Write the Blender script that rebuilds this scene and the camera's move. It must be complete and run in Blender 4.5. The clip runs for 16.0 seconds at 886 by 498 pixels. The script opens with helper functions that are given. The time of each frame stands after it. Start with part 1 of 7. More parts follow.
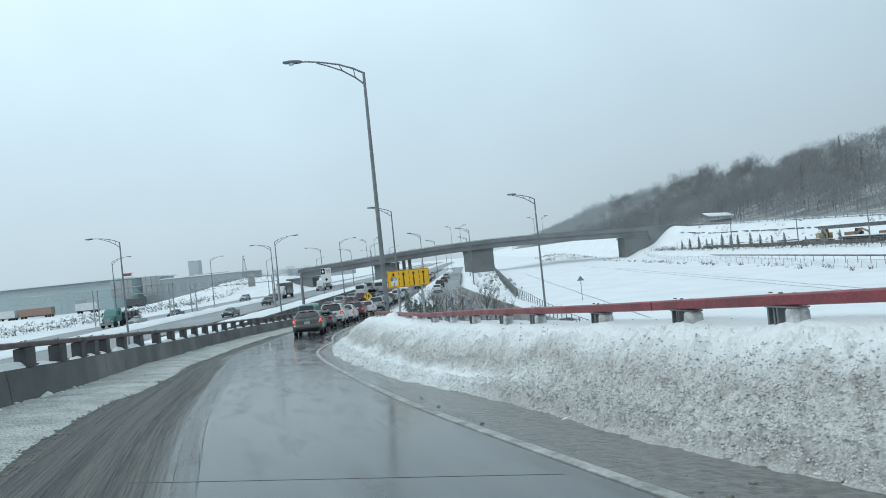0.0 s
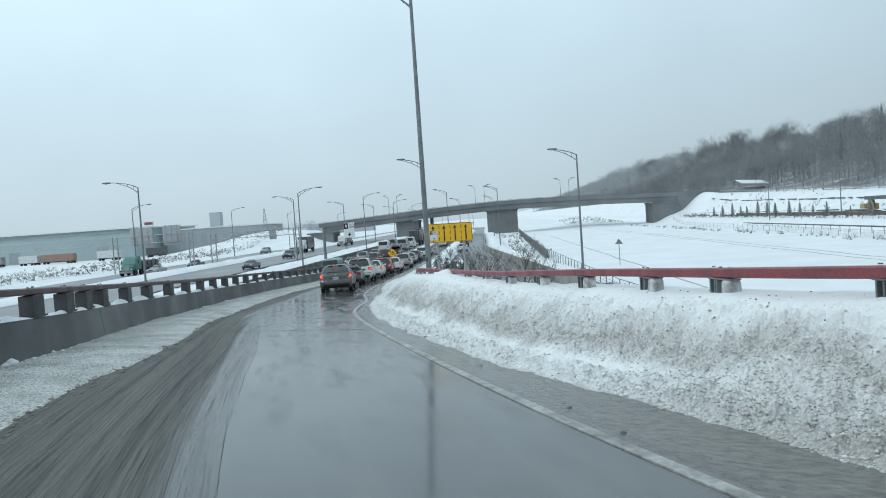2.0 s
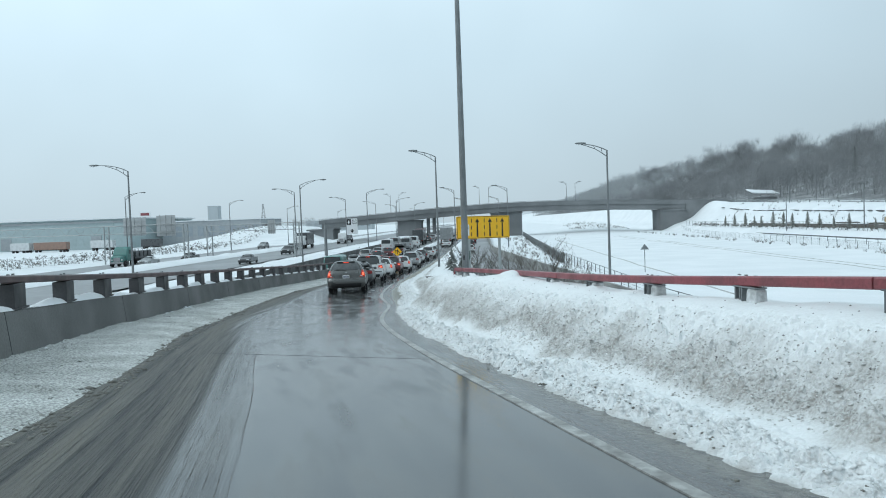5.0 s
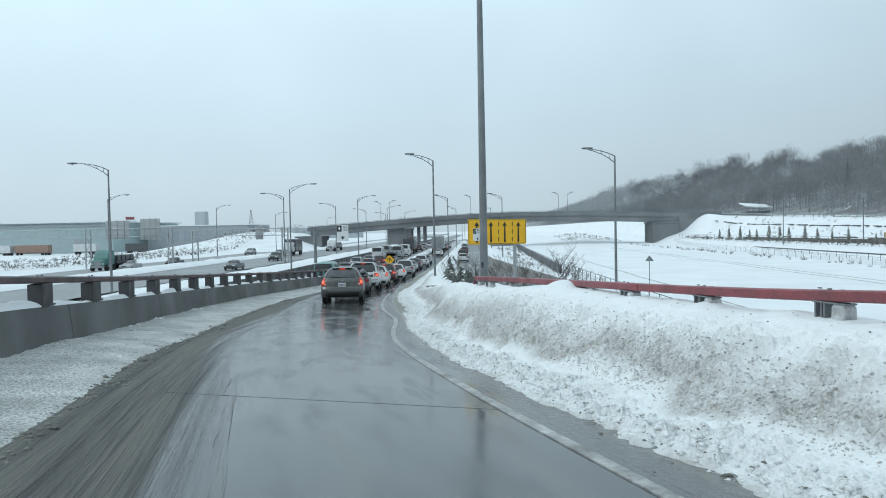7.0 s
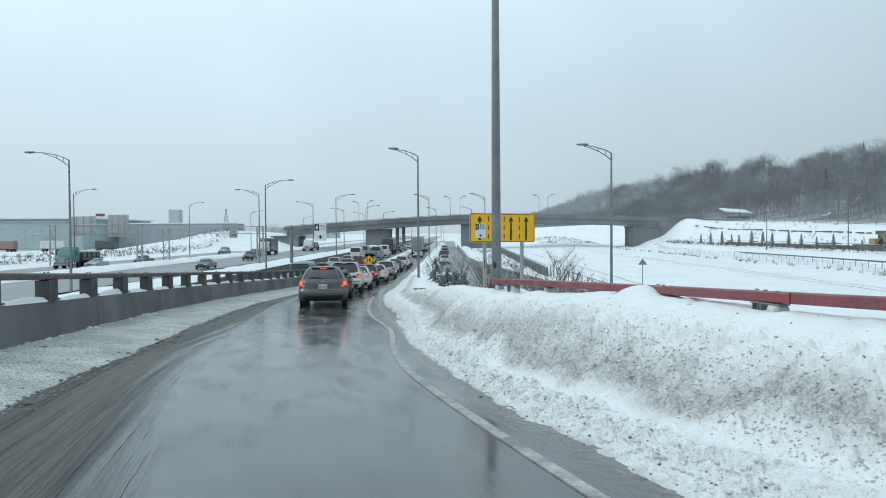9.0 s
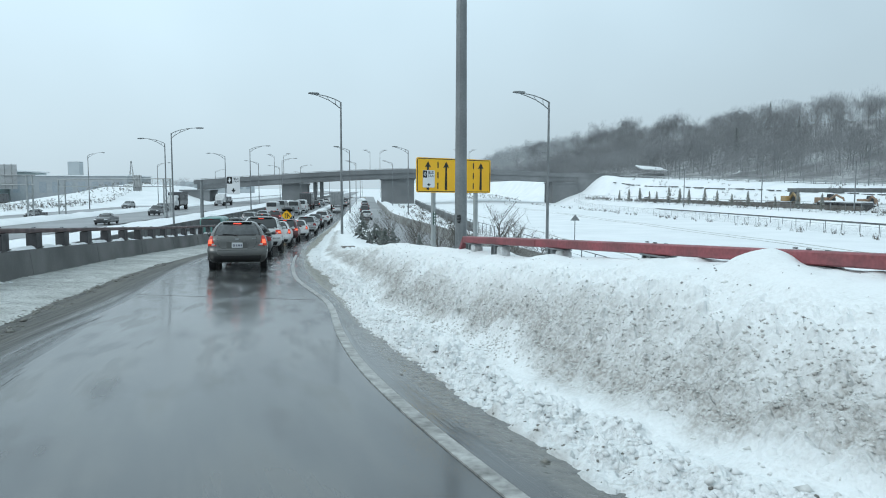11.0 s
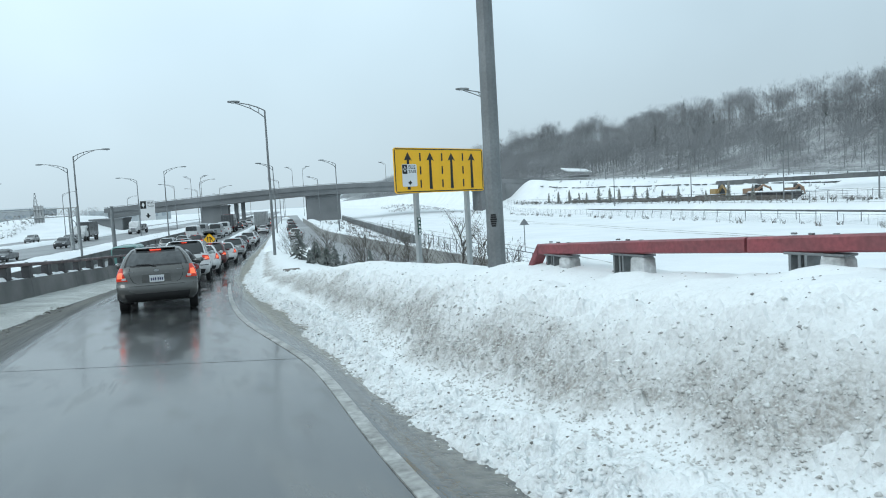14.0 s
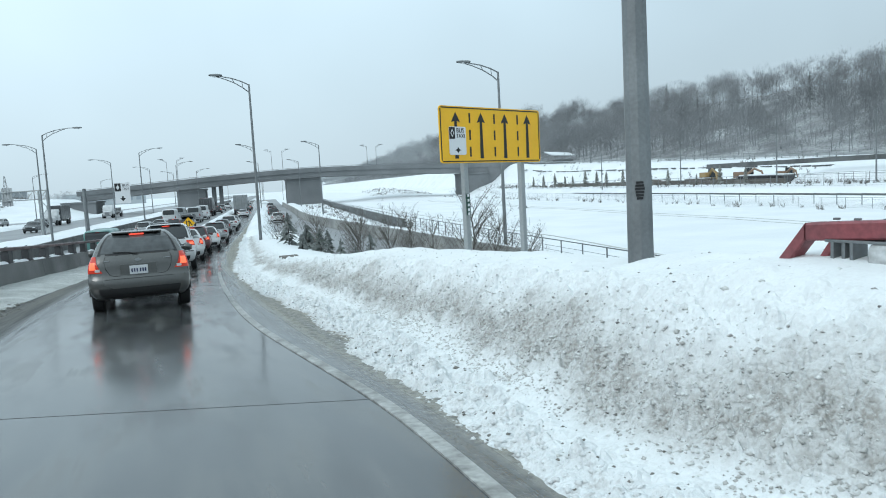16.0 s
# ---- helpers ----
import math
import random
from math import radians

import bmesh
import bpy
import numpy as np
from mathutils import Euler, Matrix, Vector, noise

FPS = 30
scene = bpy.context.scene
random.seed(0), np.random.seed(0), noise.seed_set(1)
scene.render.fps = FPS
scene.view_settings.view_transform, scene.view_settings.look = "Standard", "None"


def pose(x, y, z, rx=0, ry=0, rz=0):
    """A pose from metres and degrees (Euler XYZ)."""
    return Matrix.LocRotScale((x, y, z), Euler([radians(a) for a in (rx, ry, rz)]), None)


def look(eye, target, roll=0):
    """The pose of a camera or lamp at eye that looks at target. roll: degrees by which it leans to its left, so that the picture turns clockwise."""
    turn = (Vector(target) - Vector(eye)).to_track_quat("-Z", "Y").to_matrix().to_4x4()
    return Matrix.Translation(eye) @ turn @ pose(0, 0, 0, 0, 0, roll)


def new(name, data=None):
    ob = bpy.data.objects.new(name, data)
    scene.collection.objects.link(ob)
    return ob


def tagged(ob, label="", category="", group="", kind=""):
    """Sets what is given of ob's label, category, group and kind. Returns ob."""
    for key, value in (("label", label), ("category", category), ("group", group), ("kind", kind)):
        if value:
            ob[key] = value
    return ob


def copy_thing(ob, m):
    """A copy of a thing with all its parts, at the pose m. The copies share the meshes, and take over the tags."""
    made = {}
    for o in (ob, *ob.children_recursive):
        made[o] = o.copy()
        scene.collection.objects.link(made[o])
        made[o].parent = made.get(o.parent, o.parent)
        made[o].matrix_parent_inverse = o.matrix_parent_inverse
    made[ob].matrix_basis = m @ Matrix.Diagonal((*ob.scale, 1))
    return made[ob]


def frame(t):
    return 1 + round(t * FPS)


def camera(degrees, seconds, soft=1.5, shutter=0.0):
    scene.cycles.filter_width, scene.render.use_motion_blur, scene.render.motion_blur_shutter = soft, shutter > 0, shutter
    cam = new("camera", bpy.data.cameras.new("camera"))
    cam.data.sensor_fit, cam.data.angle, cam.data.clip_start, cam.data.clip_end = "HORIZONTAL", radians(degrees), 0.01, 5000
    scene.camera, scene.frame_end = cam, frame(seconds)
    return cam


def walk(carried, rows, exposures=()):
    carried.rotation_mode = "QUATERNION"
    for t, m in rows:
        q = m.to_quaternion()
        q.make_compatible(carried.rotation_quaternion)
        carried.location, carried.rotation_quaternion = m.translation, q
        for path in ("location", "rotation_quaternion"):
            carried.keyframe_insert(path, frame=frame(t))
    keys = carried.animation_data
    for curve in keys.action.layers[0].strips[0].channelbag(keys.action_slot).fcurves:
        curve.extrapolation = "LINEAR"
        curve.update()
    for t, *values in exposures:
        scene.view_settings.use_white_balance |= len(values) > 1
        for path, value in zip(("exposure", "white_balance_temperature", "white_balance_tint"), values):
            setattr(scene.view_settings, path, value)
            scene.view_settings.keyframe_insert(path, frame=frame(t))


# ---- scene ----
cam = camera(63.4, 16.0, soft=1.0)
PATH = [
    (0, (2.177, -0.162, 10.219), (2.113, 1.837, 10.245), -5.8),
    (0.5, (1.801, 0.679, 10.163), (1.735, 2.678, 10.176), -5.6),
    (1, (1.44, 1.634, 10.106), (1.354, 3.632, 10.096), -5.0),
    (1.5, (1.092, 2.639, 10.049), (0.982, 4.636, 10.004), -4.4),
    (2, (0.756, 3.651, 9.992), (0.63, 5.645, 9.911), -3.9),
    (2.5, (0.433, 4.64, 9.935), (0.304, 6.633, 9.83), -3.4),
    (3, (0.12, 5.59, 9.878), (-0.001, 7.583, 9.761), -2.8),
    (3.5, (-0.181, 6.495, 9.821), (-0.294, 8.488, 9.706), -2.4),
    (4, (-0.472, 7.355, 9.763), (-0.581, 9.349, 9.66), -2.1),
    (4.5, (-0.752, 8.176, 9.706), (-0.864, 10.171, 9.616), -2.1),
    (5, (-1.021, 8.969, 9.649), (-1.14, 10.964, 9.572), -2.0),
    (7.5, (-2.212, 12.898, 9.37), (-2.285, 14.896, 9.324), -0.8),
    (8, (-2.419, 13.738, 9.316), (-2.477, 15.737, 9.274), -0.7),
    (10.5, (-3.304, 18.225, 9.058), (-3.182, 20.218, 8.956), 0.2),
    (11, (-3.456, 19.122, 9.009), (-3.249, 21.104, 8.84), 0.1),
    (11.5, (-3.601, 19.993, 8.962), (-3.323, 21.961, 8.738), -0.6),
    (12, (-3.741, 20.827, 8.915), (-3.427, 22.786, 8.662), -1.8),
    (12.5, (-3.878, 21.617, 8.87), (-3.551, 23.574, 8.62), -3.1),
    (13, (-4.014, 22.359, 8.827), (-3.668, 24.316, 8.605), -3.5),
    (13.5, (-4.15, 23.057, 8.784), (-3.773, 25.013, 8.605), -3.3),
    (14, (-4.289, 23.724, 8.744), (-3.879, 25.677, 8.604), -3.2),
    (14.5, (-4.435, 24.386, 8.705), (-3.993, 26.333, 8.583), -3.1),
    (15, (-4.59, 25.082, 8.667), (-4.127, 27.023, 8.539), -3.3),
    (15.5, (-4.758, 25.868, 8.632), (-4.288, 27.805, 8.477), -3.3),
    (16, (-4.944, 26.821, 8.598), (-4.479, 28.757, 8.412), -3.1),
]
walk(cam, [(t, look(eye, target, roll)) for t, eye, target, roll in PATH],
     [(0.0, 0.04), (4.0, 0.06), (8.0, 0.08), (10.5, 0.1), (11.0, 0.16), (12.0, 0.28), (13.0, 0.26), (14.5, 0.21), (16.0, 0.25)])

# ---- world and light ----
SUN_EL, SUN_AZ = radians(38), radians(250)
world = bpy.data.worlds.new("overcast")
scene.world = world
world.use_nodes = True
wn, wl = world.node_tree.nodes, world.node_tree.links
wn.clear()
w_out = wn.new("ShaderNodeOutputWorld")
w_bg = wn.new("ShaderNodeBackground")
w_sky = wn.new("ShaderNodeTexSky")
w_sky.sky_type, w_sky.sun_disc = "NISHITA", False
w_sky.sun_elevation, w_sky.sun_rotation = SUN_EL, SUN_AZ
w_sky.dust_density, w_sky.air_density = 4.0, 1.0
w_co = wn.new("ShaderNodeTexCoord")
w_sep = wn.new("ShaderNodeSeparateXYZ")
w_ramp = wn.new("ShaderNodeValToRGB")
w_ramp.color_ramp.elements[0].position, w_ramp.color_ramp.elements[0].color = 0.0, (4.9, 6.1, 6.8, 1)
w_ramp.color_ramp.elements[1].position, w_ramp.color_ramp.elements[1].color = 0.75, (8.9, 11.2, 12.4, 1)
w_mid = w_ramp.color_ramp.elements.new(0.22)
w_mid.color = (5.8, 7.5, 8.5, 1)
w_no = wn.new("ShaderNodeTexNoise")
w_no.inputs["Scale"].default_value, w_no.inputs["Detail"].default_value = 1.6, 4.0
w_nr = wn.new("ShaderNodeMapRange")
w_nr.inputs["From Min"].default_value, w_nr.inputs["From Max"].default_value = 0.3, 0.7
w_nr.inputs["To Min"].default_value, w_nr.inputs["To Max"].default_value = 0.9, 1.1
w_mul = wn.new("ShaderNodeVectorMath")
w_mul.operation = "SCALE"
w_mix = wn.new("ShaderNodeMix")
w_mix.data_type = "RGBA"
w_mix.inputs[0].default_value = 0.93
wl.new(w_co.outputs["Generated"], w_sep.inputs[0])
wl.new(w_sep.outputs["Z"], w_ramp.inputs[0])
wl.new(w_co.outputs["Generated"], w_no.inputs["Vector"])
wl.new(w_no.outputs["Fac"], w_nr.inputs["Value"])
wl.new(w_ramp.outputs["Color"], w_mul.inputs[0])
w_dot = wn.new("ShaderNodeVectorMath")
w_dot.operation = "DOT_PRODUCT"
w_dot.inputs[1].default_value = (-0.9, 0.3, 0.1)
w_side = wn.new("ShaderNodeMapRange")
w_side.inputs["From Min"].default_value, w_side.inputs["From Max"].default_value = -0.5, 0.75
w_side.inputs["To Min"].default_value, w_side.inputs["To Max"].default_value = 0.76, 1.16
w_gain = wn.new("ShaderNodeMath")
w_gain.operation = "MULTIPLY"
wl.new(w_co.outputs["Generated"], w_dot.inputs[0])
wl.new(w_dot.outputs["Value"], w_side.inputs["Value"])
wl.new(w_side.outputs["Result"], w_gain.inputs[0])
wl.new(w_nr.outputs["Result"], w_gain.inputs[1])
wl.new(w_gain.outputs[0], w_mul.inputs["Scale"])
wl.new(w_sky.outputs["Color"], w_mix.inputs[6])
wl.new(w_mul.outputs["Vector"], w_mix.inputs[7])
wl.new(w_mix.outputs[2], w_bg.inputs["Color"])
w_bg.inputs["Strength"].default_value = 0.1
wl.new(w_bg.outputs[0], w_out.inputs["Surface"])

sun = new("sun", bpy.data.lights.new("sun", "SUN"))
sun.data.energy, sun.data.angle, sun.data.color = 0.6, radians(25), (0.97, 0.985, 1.0)
sun.matrix_world = look((-200, -120, 180), (0, 0, 0))


# ---- materials ----
def mat(name, base, rough=0.6, metal=0.0, vary=0.12, scale=6.0, grain=60.0, bump=0.0, bump_scale=40.0,
        base2=None, blotch=1.5, coat=0.0, emit=None, power=0.0, spec=0.5, rough_vary=0.1, per_object=0.0, pebble=0.0):
    """A surface of two colours mixed at two scales, with grain, bump and uneven gloss."""
    m = bpy.data.materials.new(name)
    m.use_nodes = True
    n, l = m.node_tree.nodes, m.node_tree.links
    b = n["Principled BSDF"]
    b.inputs["Metallic"].default_value = metal
    b.inputs["Specular IOR Level"].default_value = spec
    b.inputs["Coat Weight"].default_value = coat
    b.inputs["Coat Roughness"].default_value = 0.08
    co = n.new("ShaderNodeTexCoord")
    big = n.new("ShaderNodeTexNoise")
    big.inputs["Scale"].default_value, big.inputs["Detail"].default_value = blotch, 4.0
    fine = n.new("ShaderNodeTexNoise")
    fine.inputs["Scale"].default_value, fine.inputs["Detail"].default_value = grain, 3.0
    l.new(co.outputs["Object"], big.inputs["Vector"])
    l.new(co.outputs["Object"], fine.inputs["Vector"])
    mix = n.new("ShaderNodeMix")
    mix.data_type = "RGBA"
    c2 = base2 or tuple(c * (1 - vary * 1.6) for c in base)
    mix.inputs[6].default_value, mix.inputs[7].default_value = (*base, 1), (*c2, 1)
    rng = n.new("ShaderNodeMapRange")
    rng.inputs["From Min"].default_value, rng.inputs["From Max"].default_value = 0.35, 0.65
    l.new(big.outputs["Fac"], rng.inputs["Value"])
    l.new(rng.outputs["Result"], mix.inputs[0])
    hsv = n.new("ShaderNodeHueSaturation")
    l.new(mix.outputs[2], hsv.inputs["Color"])
    val = n.new("ShaderNodeMapRange")
    val.inputs["From Min"].default_value, val.inputs["From Max"].default_value = 0.25, 0.75
    val.inputs["To Min"].default_value, val.inputs["To Max"].default_value = 1 - vary, 1 + vary
    l.new(fine.outputs["Fac"], val.inputs["Value"])
    if per_object:
        info = n.new("ShaderNodeObjectInfo")
        sh = n.new("ShaderNodeMapRange")
        sh.inputs["To Min"].default_value, sh.inputs["To Max"].default_value = 1 - per_object, 1 + per_object
        l.new(info.outputs["Random"], sh.inputs["Value"])
        mu = n.new("ShaderNodeMath")
        mu.operation = "MULTIPLY"
        l.new(val.outputs["Result"], mu.inputs[0])
        l.new(sh.outputs["Result"], mu.inputs[1])
        l.new(mu.outputs[0], hsv.inputs["Value"])
    else:
        l.new(val.outputs["Result"], hsv.inputs["Value"])
    l.new(hsv.outputs["Color"], b.inputs["Base Color"])
    rr = n.new("ShaderNodeMapRange")
    rr.inputs["From Min"].default_value, rr.inputs["From Max"].default_value = 0.3, 0.7
    rr.inputs["To Min"].default_value = max(0.02, rough - rough_vary)
    rr.inputs["To Max"].default_value = min(1.0, rough + rough_vary)
    l.new(big.outputs["Fac"], rr.inputs["Value"])
    l.new(rr.outputs["Result"], b.inputs["Roughness"])
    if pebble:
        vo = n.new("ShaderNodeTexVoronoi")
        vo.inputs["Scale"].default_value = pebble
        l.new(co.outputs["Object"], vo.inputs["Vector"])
        # gaps between pebbles are darkened in the colour, as crevice shade
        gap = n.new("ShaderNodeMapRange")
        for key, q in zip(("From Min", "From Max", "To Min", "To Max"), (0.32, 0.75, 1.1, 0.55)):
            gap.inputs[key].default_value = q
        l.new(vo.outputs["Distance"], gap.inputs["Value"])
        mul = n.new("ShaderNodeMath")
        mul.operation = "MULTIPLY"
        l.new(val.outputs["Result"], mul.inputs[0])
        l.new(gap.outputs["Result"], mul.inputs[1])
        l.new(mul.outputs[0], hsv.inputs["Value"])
        bu = n.new("ShaderNodeBump")
        bu.inputs["Strength"].default_value, bu.inputs["Distance"].default_value = 1.0, 0.5 / pebble
        l.new(gap.outputs["Result"], bu.inputs["Height"])
        l.new(bu.outputs["Normal"], b.inputs["Normal"])
    elif bump:
        bn = n.new("ShaderNodeTexNoise")
        bn.inputs["Scale"].default_value, bn.inputs["Detail"].default_value = bump_scale, 5.0
        l.new(co.outputs["Object"], bn.inputs["Vector"])
        bu = n.new("ShaderNodeBump")
        bu.inputs["Strength"].default_value, bu.inputs["Distance"].default_value = bump, 0.02
        l.new(bn.outputs["Fac"], bu.inputs["Height"])
        l.new(bu.outputs["Normal"], b.inputs["Normal"])
    if emit:
        b.inputs["Emission Color"].default_value, b.inputs["Emission Strength"].default_value = (*emit, 1), power
    return m


SNOW = mat("snow", (0.755, 0.78, 0.795), 0.75, vary=0.04, blotch=0.2, grain=9, bump=0.5, bump_scale=3.0, base2=(0.69, 0.72, 0.735))
SNOW_BANK = mat("ploughed_snow", (0.74, 0.76, 0.755), 0.8, vary=0.16, blotch=1.1, grain=18, bump=1.0, bump_scale=14, base2=(0.47, 0.475, 0.455))
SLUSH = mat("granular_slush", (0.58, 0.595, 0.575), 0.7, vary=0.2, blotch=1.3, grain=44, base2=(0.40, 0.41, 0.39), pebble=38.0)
SLUSH_DARK = mat("brown_slush", (0.20, 0.195, 0.172), 0.6, vary=0.25, blotch=3.0, grain=34, base2=(0.12, 0.117, 0.104))
POST_SNOWY = mat("snow_plastered_concrete", (0.60, 0.62, 0.625), 0.8, vary=0.16, blotch=7.0, grain=26, bump=0.5, base2=(0.27, 0.275, 0.27))
SIGN_BACK = mat("dull_sign_back", (0.40, 0.42, 0.43), 0.6, vary=0.08, blotch=0.4, grain=4)
CONCRETE = mat("wet_concrete", (0.125, 0.13, 0.128), 0.5, vary=0.15, blotch=0.5, grain=30, bump=0.2, bump_scale=25, base2=(0.07, 0.074, 0.074))
CONCRETE_PALE = mat("pale_concrete", (0.33, 0.335, 0.32), 0.75, vary=0.12, blotch=0.5, grain=30, bump=0.2, base2=(0.22, 0.225, 0.22))
BRIDGE_GREY = mat("bridge_concrete", (0.21, 0.22, 0.225), 0.8, vary=0.1, blotch=0.12, grain=6, base2=(0.15, 0.16, 0.165))
GALV = mat("galvanised_steel", (0.22, 0.235, 0.24), 0.5, 0.35, vary=0.12, blotch=1.2, grain=30, base2=(0.15, 0.16, 0.165))
GALV_PALE = mat("pale_galvanised_steel", (0.36, 0.38, 0.38), 0.5, 0.3, vary=0.08, blotch=1.2, grain=30)
RAIL_RED = mat("red_rail_paint", (0.27, 0.068, 0.078), 0.45, vary=0.22, blotch=3.0, grain=30, base2=(0.185, 0.06, 0.066))
RAIL_BROWN = mat("dull_red_brown_paint", (0.11, 0.065, 0.065), 0.5, vary=0.15, blotch=2.0, grain=40, base2=(0.07, 0.05, 0.05))
POST_DARK = mat("dark_post_paint", (0.055, 0.055, 0.058), 0.55, vary=0.2, blotch=3.0, grain=40)
LINE = mat("white_road_paint", (0.36, 0.365, 0.35), 0.5, vary=0.4, blotch=4.0, grain=18, base2=(0.2, 0.2, 0.19))
SIGN_YELLOW = mat("yellow_sign_sheet", (0.93, 0.50, 0.012), 0.4, vary=0.03, blotch=2.0, grain=20, base2=(0.88, 0.46, 0.012))
SIGN_BLACK = mat("black_sign_sheet", (0.015, 0.015, 0.016), 0.45, vary=0.1)
SIGN_WHITE = mat("white_sign_sheet", (0.72, 0.73, 0.74), 0.45, vary=0.03)
SIGN_GREEN = mat("green_sign_sheet", (0.014, 0.06, 0.042), 0.5, vary=0.05)
BARK = mat("bark", (0.085, 0.075, 0.068), 0.9, vary=0.2, blotch=0.05, grain=4)
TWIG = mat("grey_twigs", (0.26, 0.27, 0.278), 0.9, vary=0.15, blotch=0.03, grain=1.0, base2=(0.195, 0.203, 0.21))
# paler copy of the twigs: distance haze put into the far woods' colour
TWIG_HAZED = mat("hazed_twigs", (0.40, 0.42, 0.43), 0.9, vary=0.12, blotch=0.03, grain=1.0, base2=(0.32, 0.34, 0.35))
NEEDLE = mat("spruce_needles", (0.045, 0.065, 0.05), 0.8, vary=0.25, blotch=1.0, grain=20, base2=(0.07, 0.085, 0.075))
NEEDLE_DUSTED = mat("snow_dusted_needles", (0.085, 0.1, 0.088), 0.8, vary=0.3, blotch=2.5, grain=20, base2=(0.20, 0.215, 0.21))
EVERGREEN = mat("olive_evergreen", (0.19, 0.195, 0.172), 0.85, vary=0.3, blotch=2.0, grain=14, base2=(0.30, 0.31, 0.295))
# grey for an added sheet that darkens the snow between the hill trees
FLOOR_DARK = mat("dark_floor_sheet", (0.20, 0.205, 0.21), 0.9, vary=0.3, blotch=0.12, grain=1.2, bump=0.6, bump_scale=2.0, base2=(0.42, 0.435, 0.44))
BRUSH = mat("dry_brush", (0.15, 0.138, 0.122), 0.9, vary=0.25, blotch=0.3, grain=5, base2=(0.10, 0.092, 0.083))
# far walls and panes: distance haze is mixed into these base colours
TEAL_WALL = mat("hazed_teal_cladding", (0.39, 0.465, 0.475), 0.6, vary=0.06, blotch=0.03, grain=1.0, base2=(0.34, 0.42, 0.43))
PANE_FAR = mat("hazed_far_window", (0.30, 0.34, 0.37), 0.3, vary=0.05)
GREY_WALL = mat("hazed_grey_cladding", (0.34, 0.365, 0.38), 0.7, vary=0.08, blotch=0.05, grain=1.0)
FAR_GREY = mat("hazed_distant_concrete", (0.42, 0.46, 0.48), 0.8, vary=0.05, blotch=0.03, grain=1.0)
ASPHALT_FAR = mat("salted_asphalt", (0.15, 0.155, 0.16), 0.45, vary=0.15, blotch=0.08, grain=1.2, base2=(0.24, 0.245, 0.25), rough_vary=0.15)
ASPHALT_DARK = mat("joint_tar", (0.05, 0.052, 0.053), 0.17, vary=0.3, grain=20)
RUBBER = mat("tyre_rubber", (0.022, 0.022, 0.023), 0.85, vary=0.2, grain=30)
RIM = mat("alloy", (0.35, 0.36, 0.37), 0.4, 0.7, vary=0.15, grain=30)
PLASTIC = mat("black_plastic", (0.02, 0.02, 0.021), 0.55, vary=0.15, grain=40)
GLASS = mat("dark_car_glass", (0.04, 0.045, 0.047), 0.07, vary=0.1, rough_vary=0.04, spec=0.6)
GLASS_LIT = mat("grey_tailgate_glass", (0.07, 0.077, 0.08), 0.12, vary=0.25, blotch=2.2, grain=8, rough_vary=0.05, spec=0.6, base2=(0.05, 0.055, 0.058))
TAIL_OFF = mat("red_lens", (0.22, 0.012, 0.012), 0.2, vary=0.05)
TAIL_LIT = mat("glowing_red_lens", (0.5, 0.03, 0.02), 0.25, vary=0.05, emit=(1.0, 0.2, 0.09), power=1.0)
TAIL_ON = mat("lit_red_lens", (0.45, 0.03, 0.015), 0.25, vary=0.05, emit=(1.0, 0.07, 0.035), power=0.13)
TAIL_HOT = mat("lit_brake_lens", (0.6, 0.05, 0.03), 0.25, vary=0.05, emit=(1.0, 0.10, 0.06), power=0.8)
CLEAR_LENS = mat("clear_lens", (0.6, 0.62, 0.63), 0.15, vary=0.05)
PLATE = mat("plate_white", (0.62, 0.64, 0.66), 0.45, vary=0.05)
BAR_BLUE = mat("plate_blue", (0.02, 0.03, 0.10), 0.5, vary=0.05)


def paint(name, c, rough=0.3, metal=0.3):
    return mat(name, c, rough, metal, vary=0.06, blotch=1.2, grain=25, base2=tuple(v * 0.78 + 0.02 for v in c), coat=0.35, rough_vary=0.12)


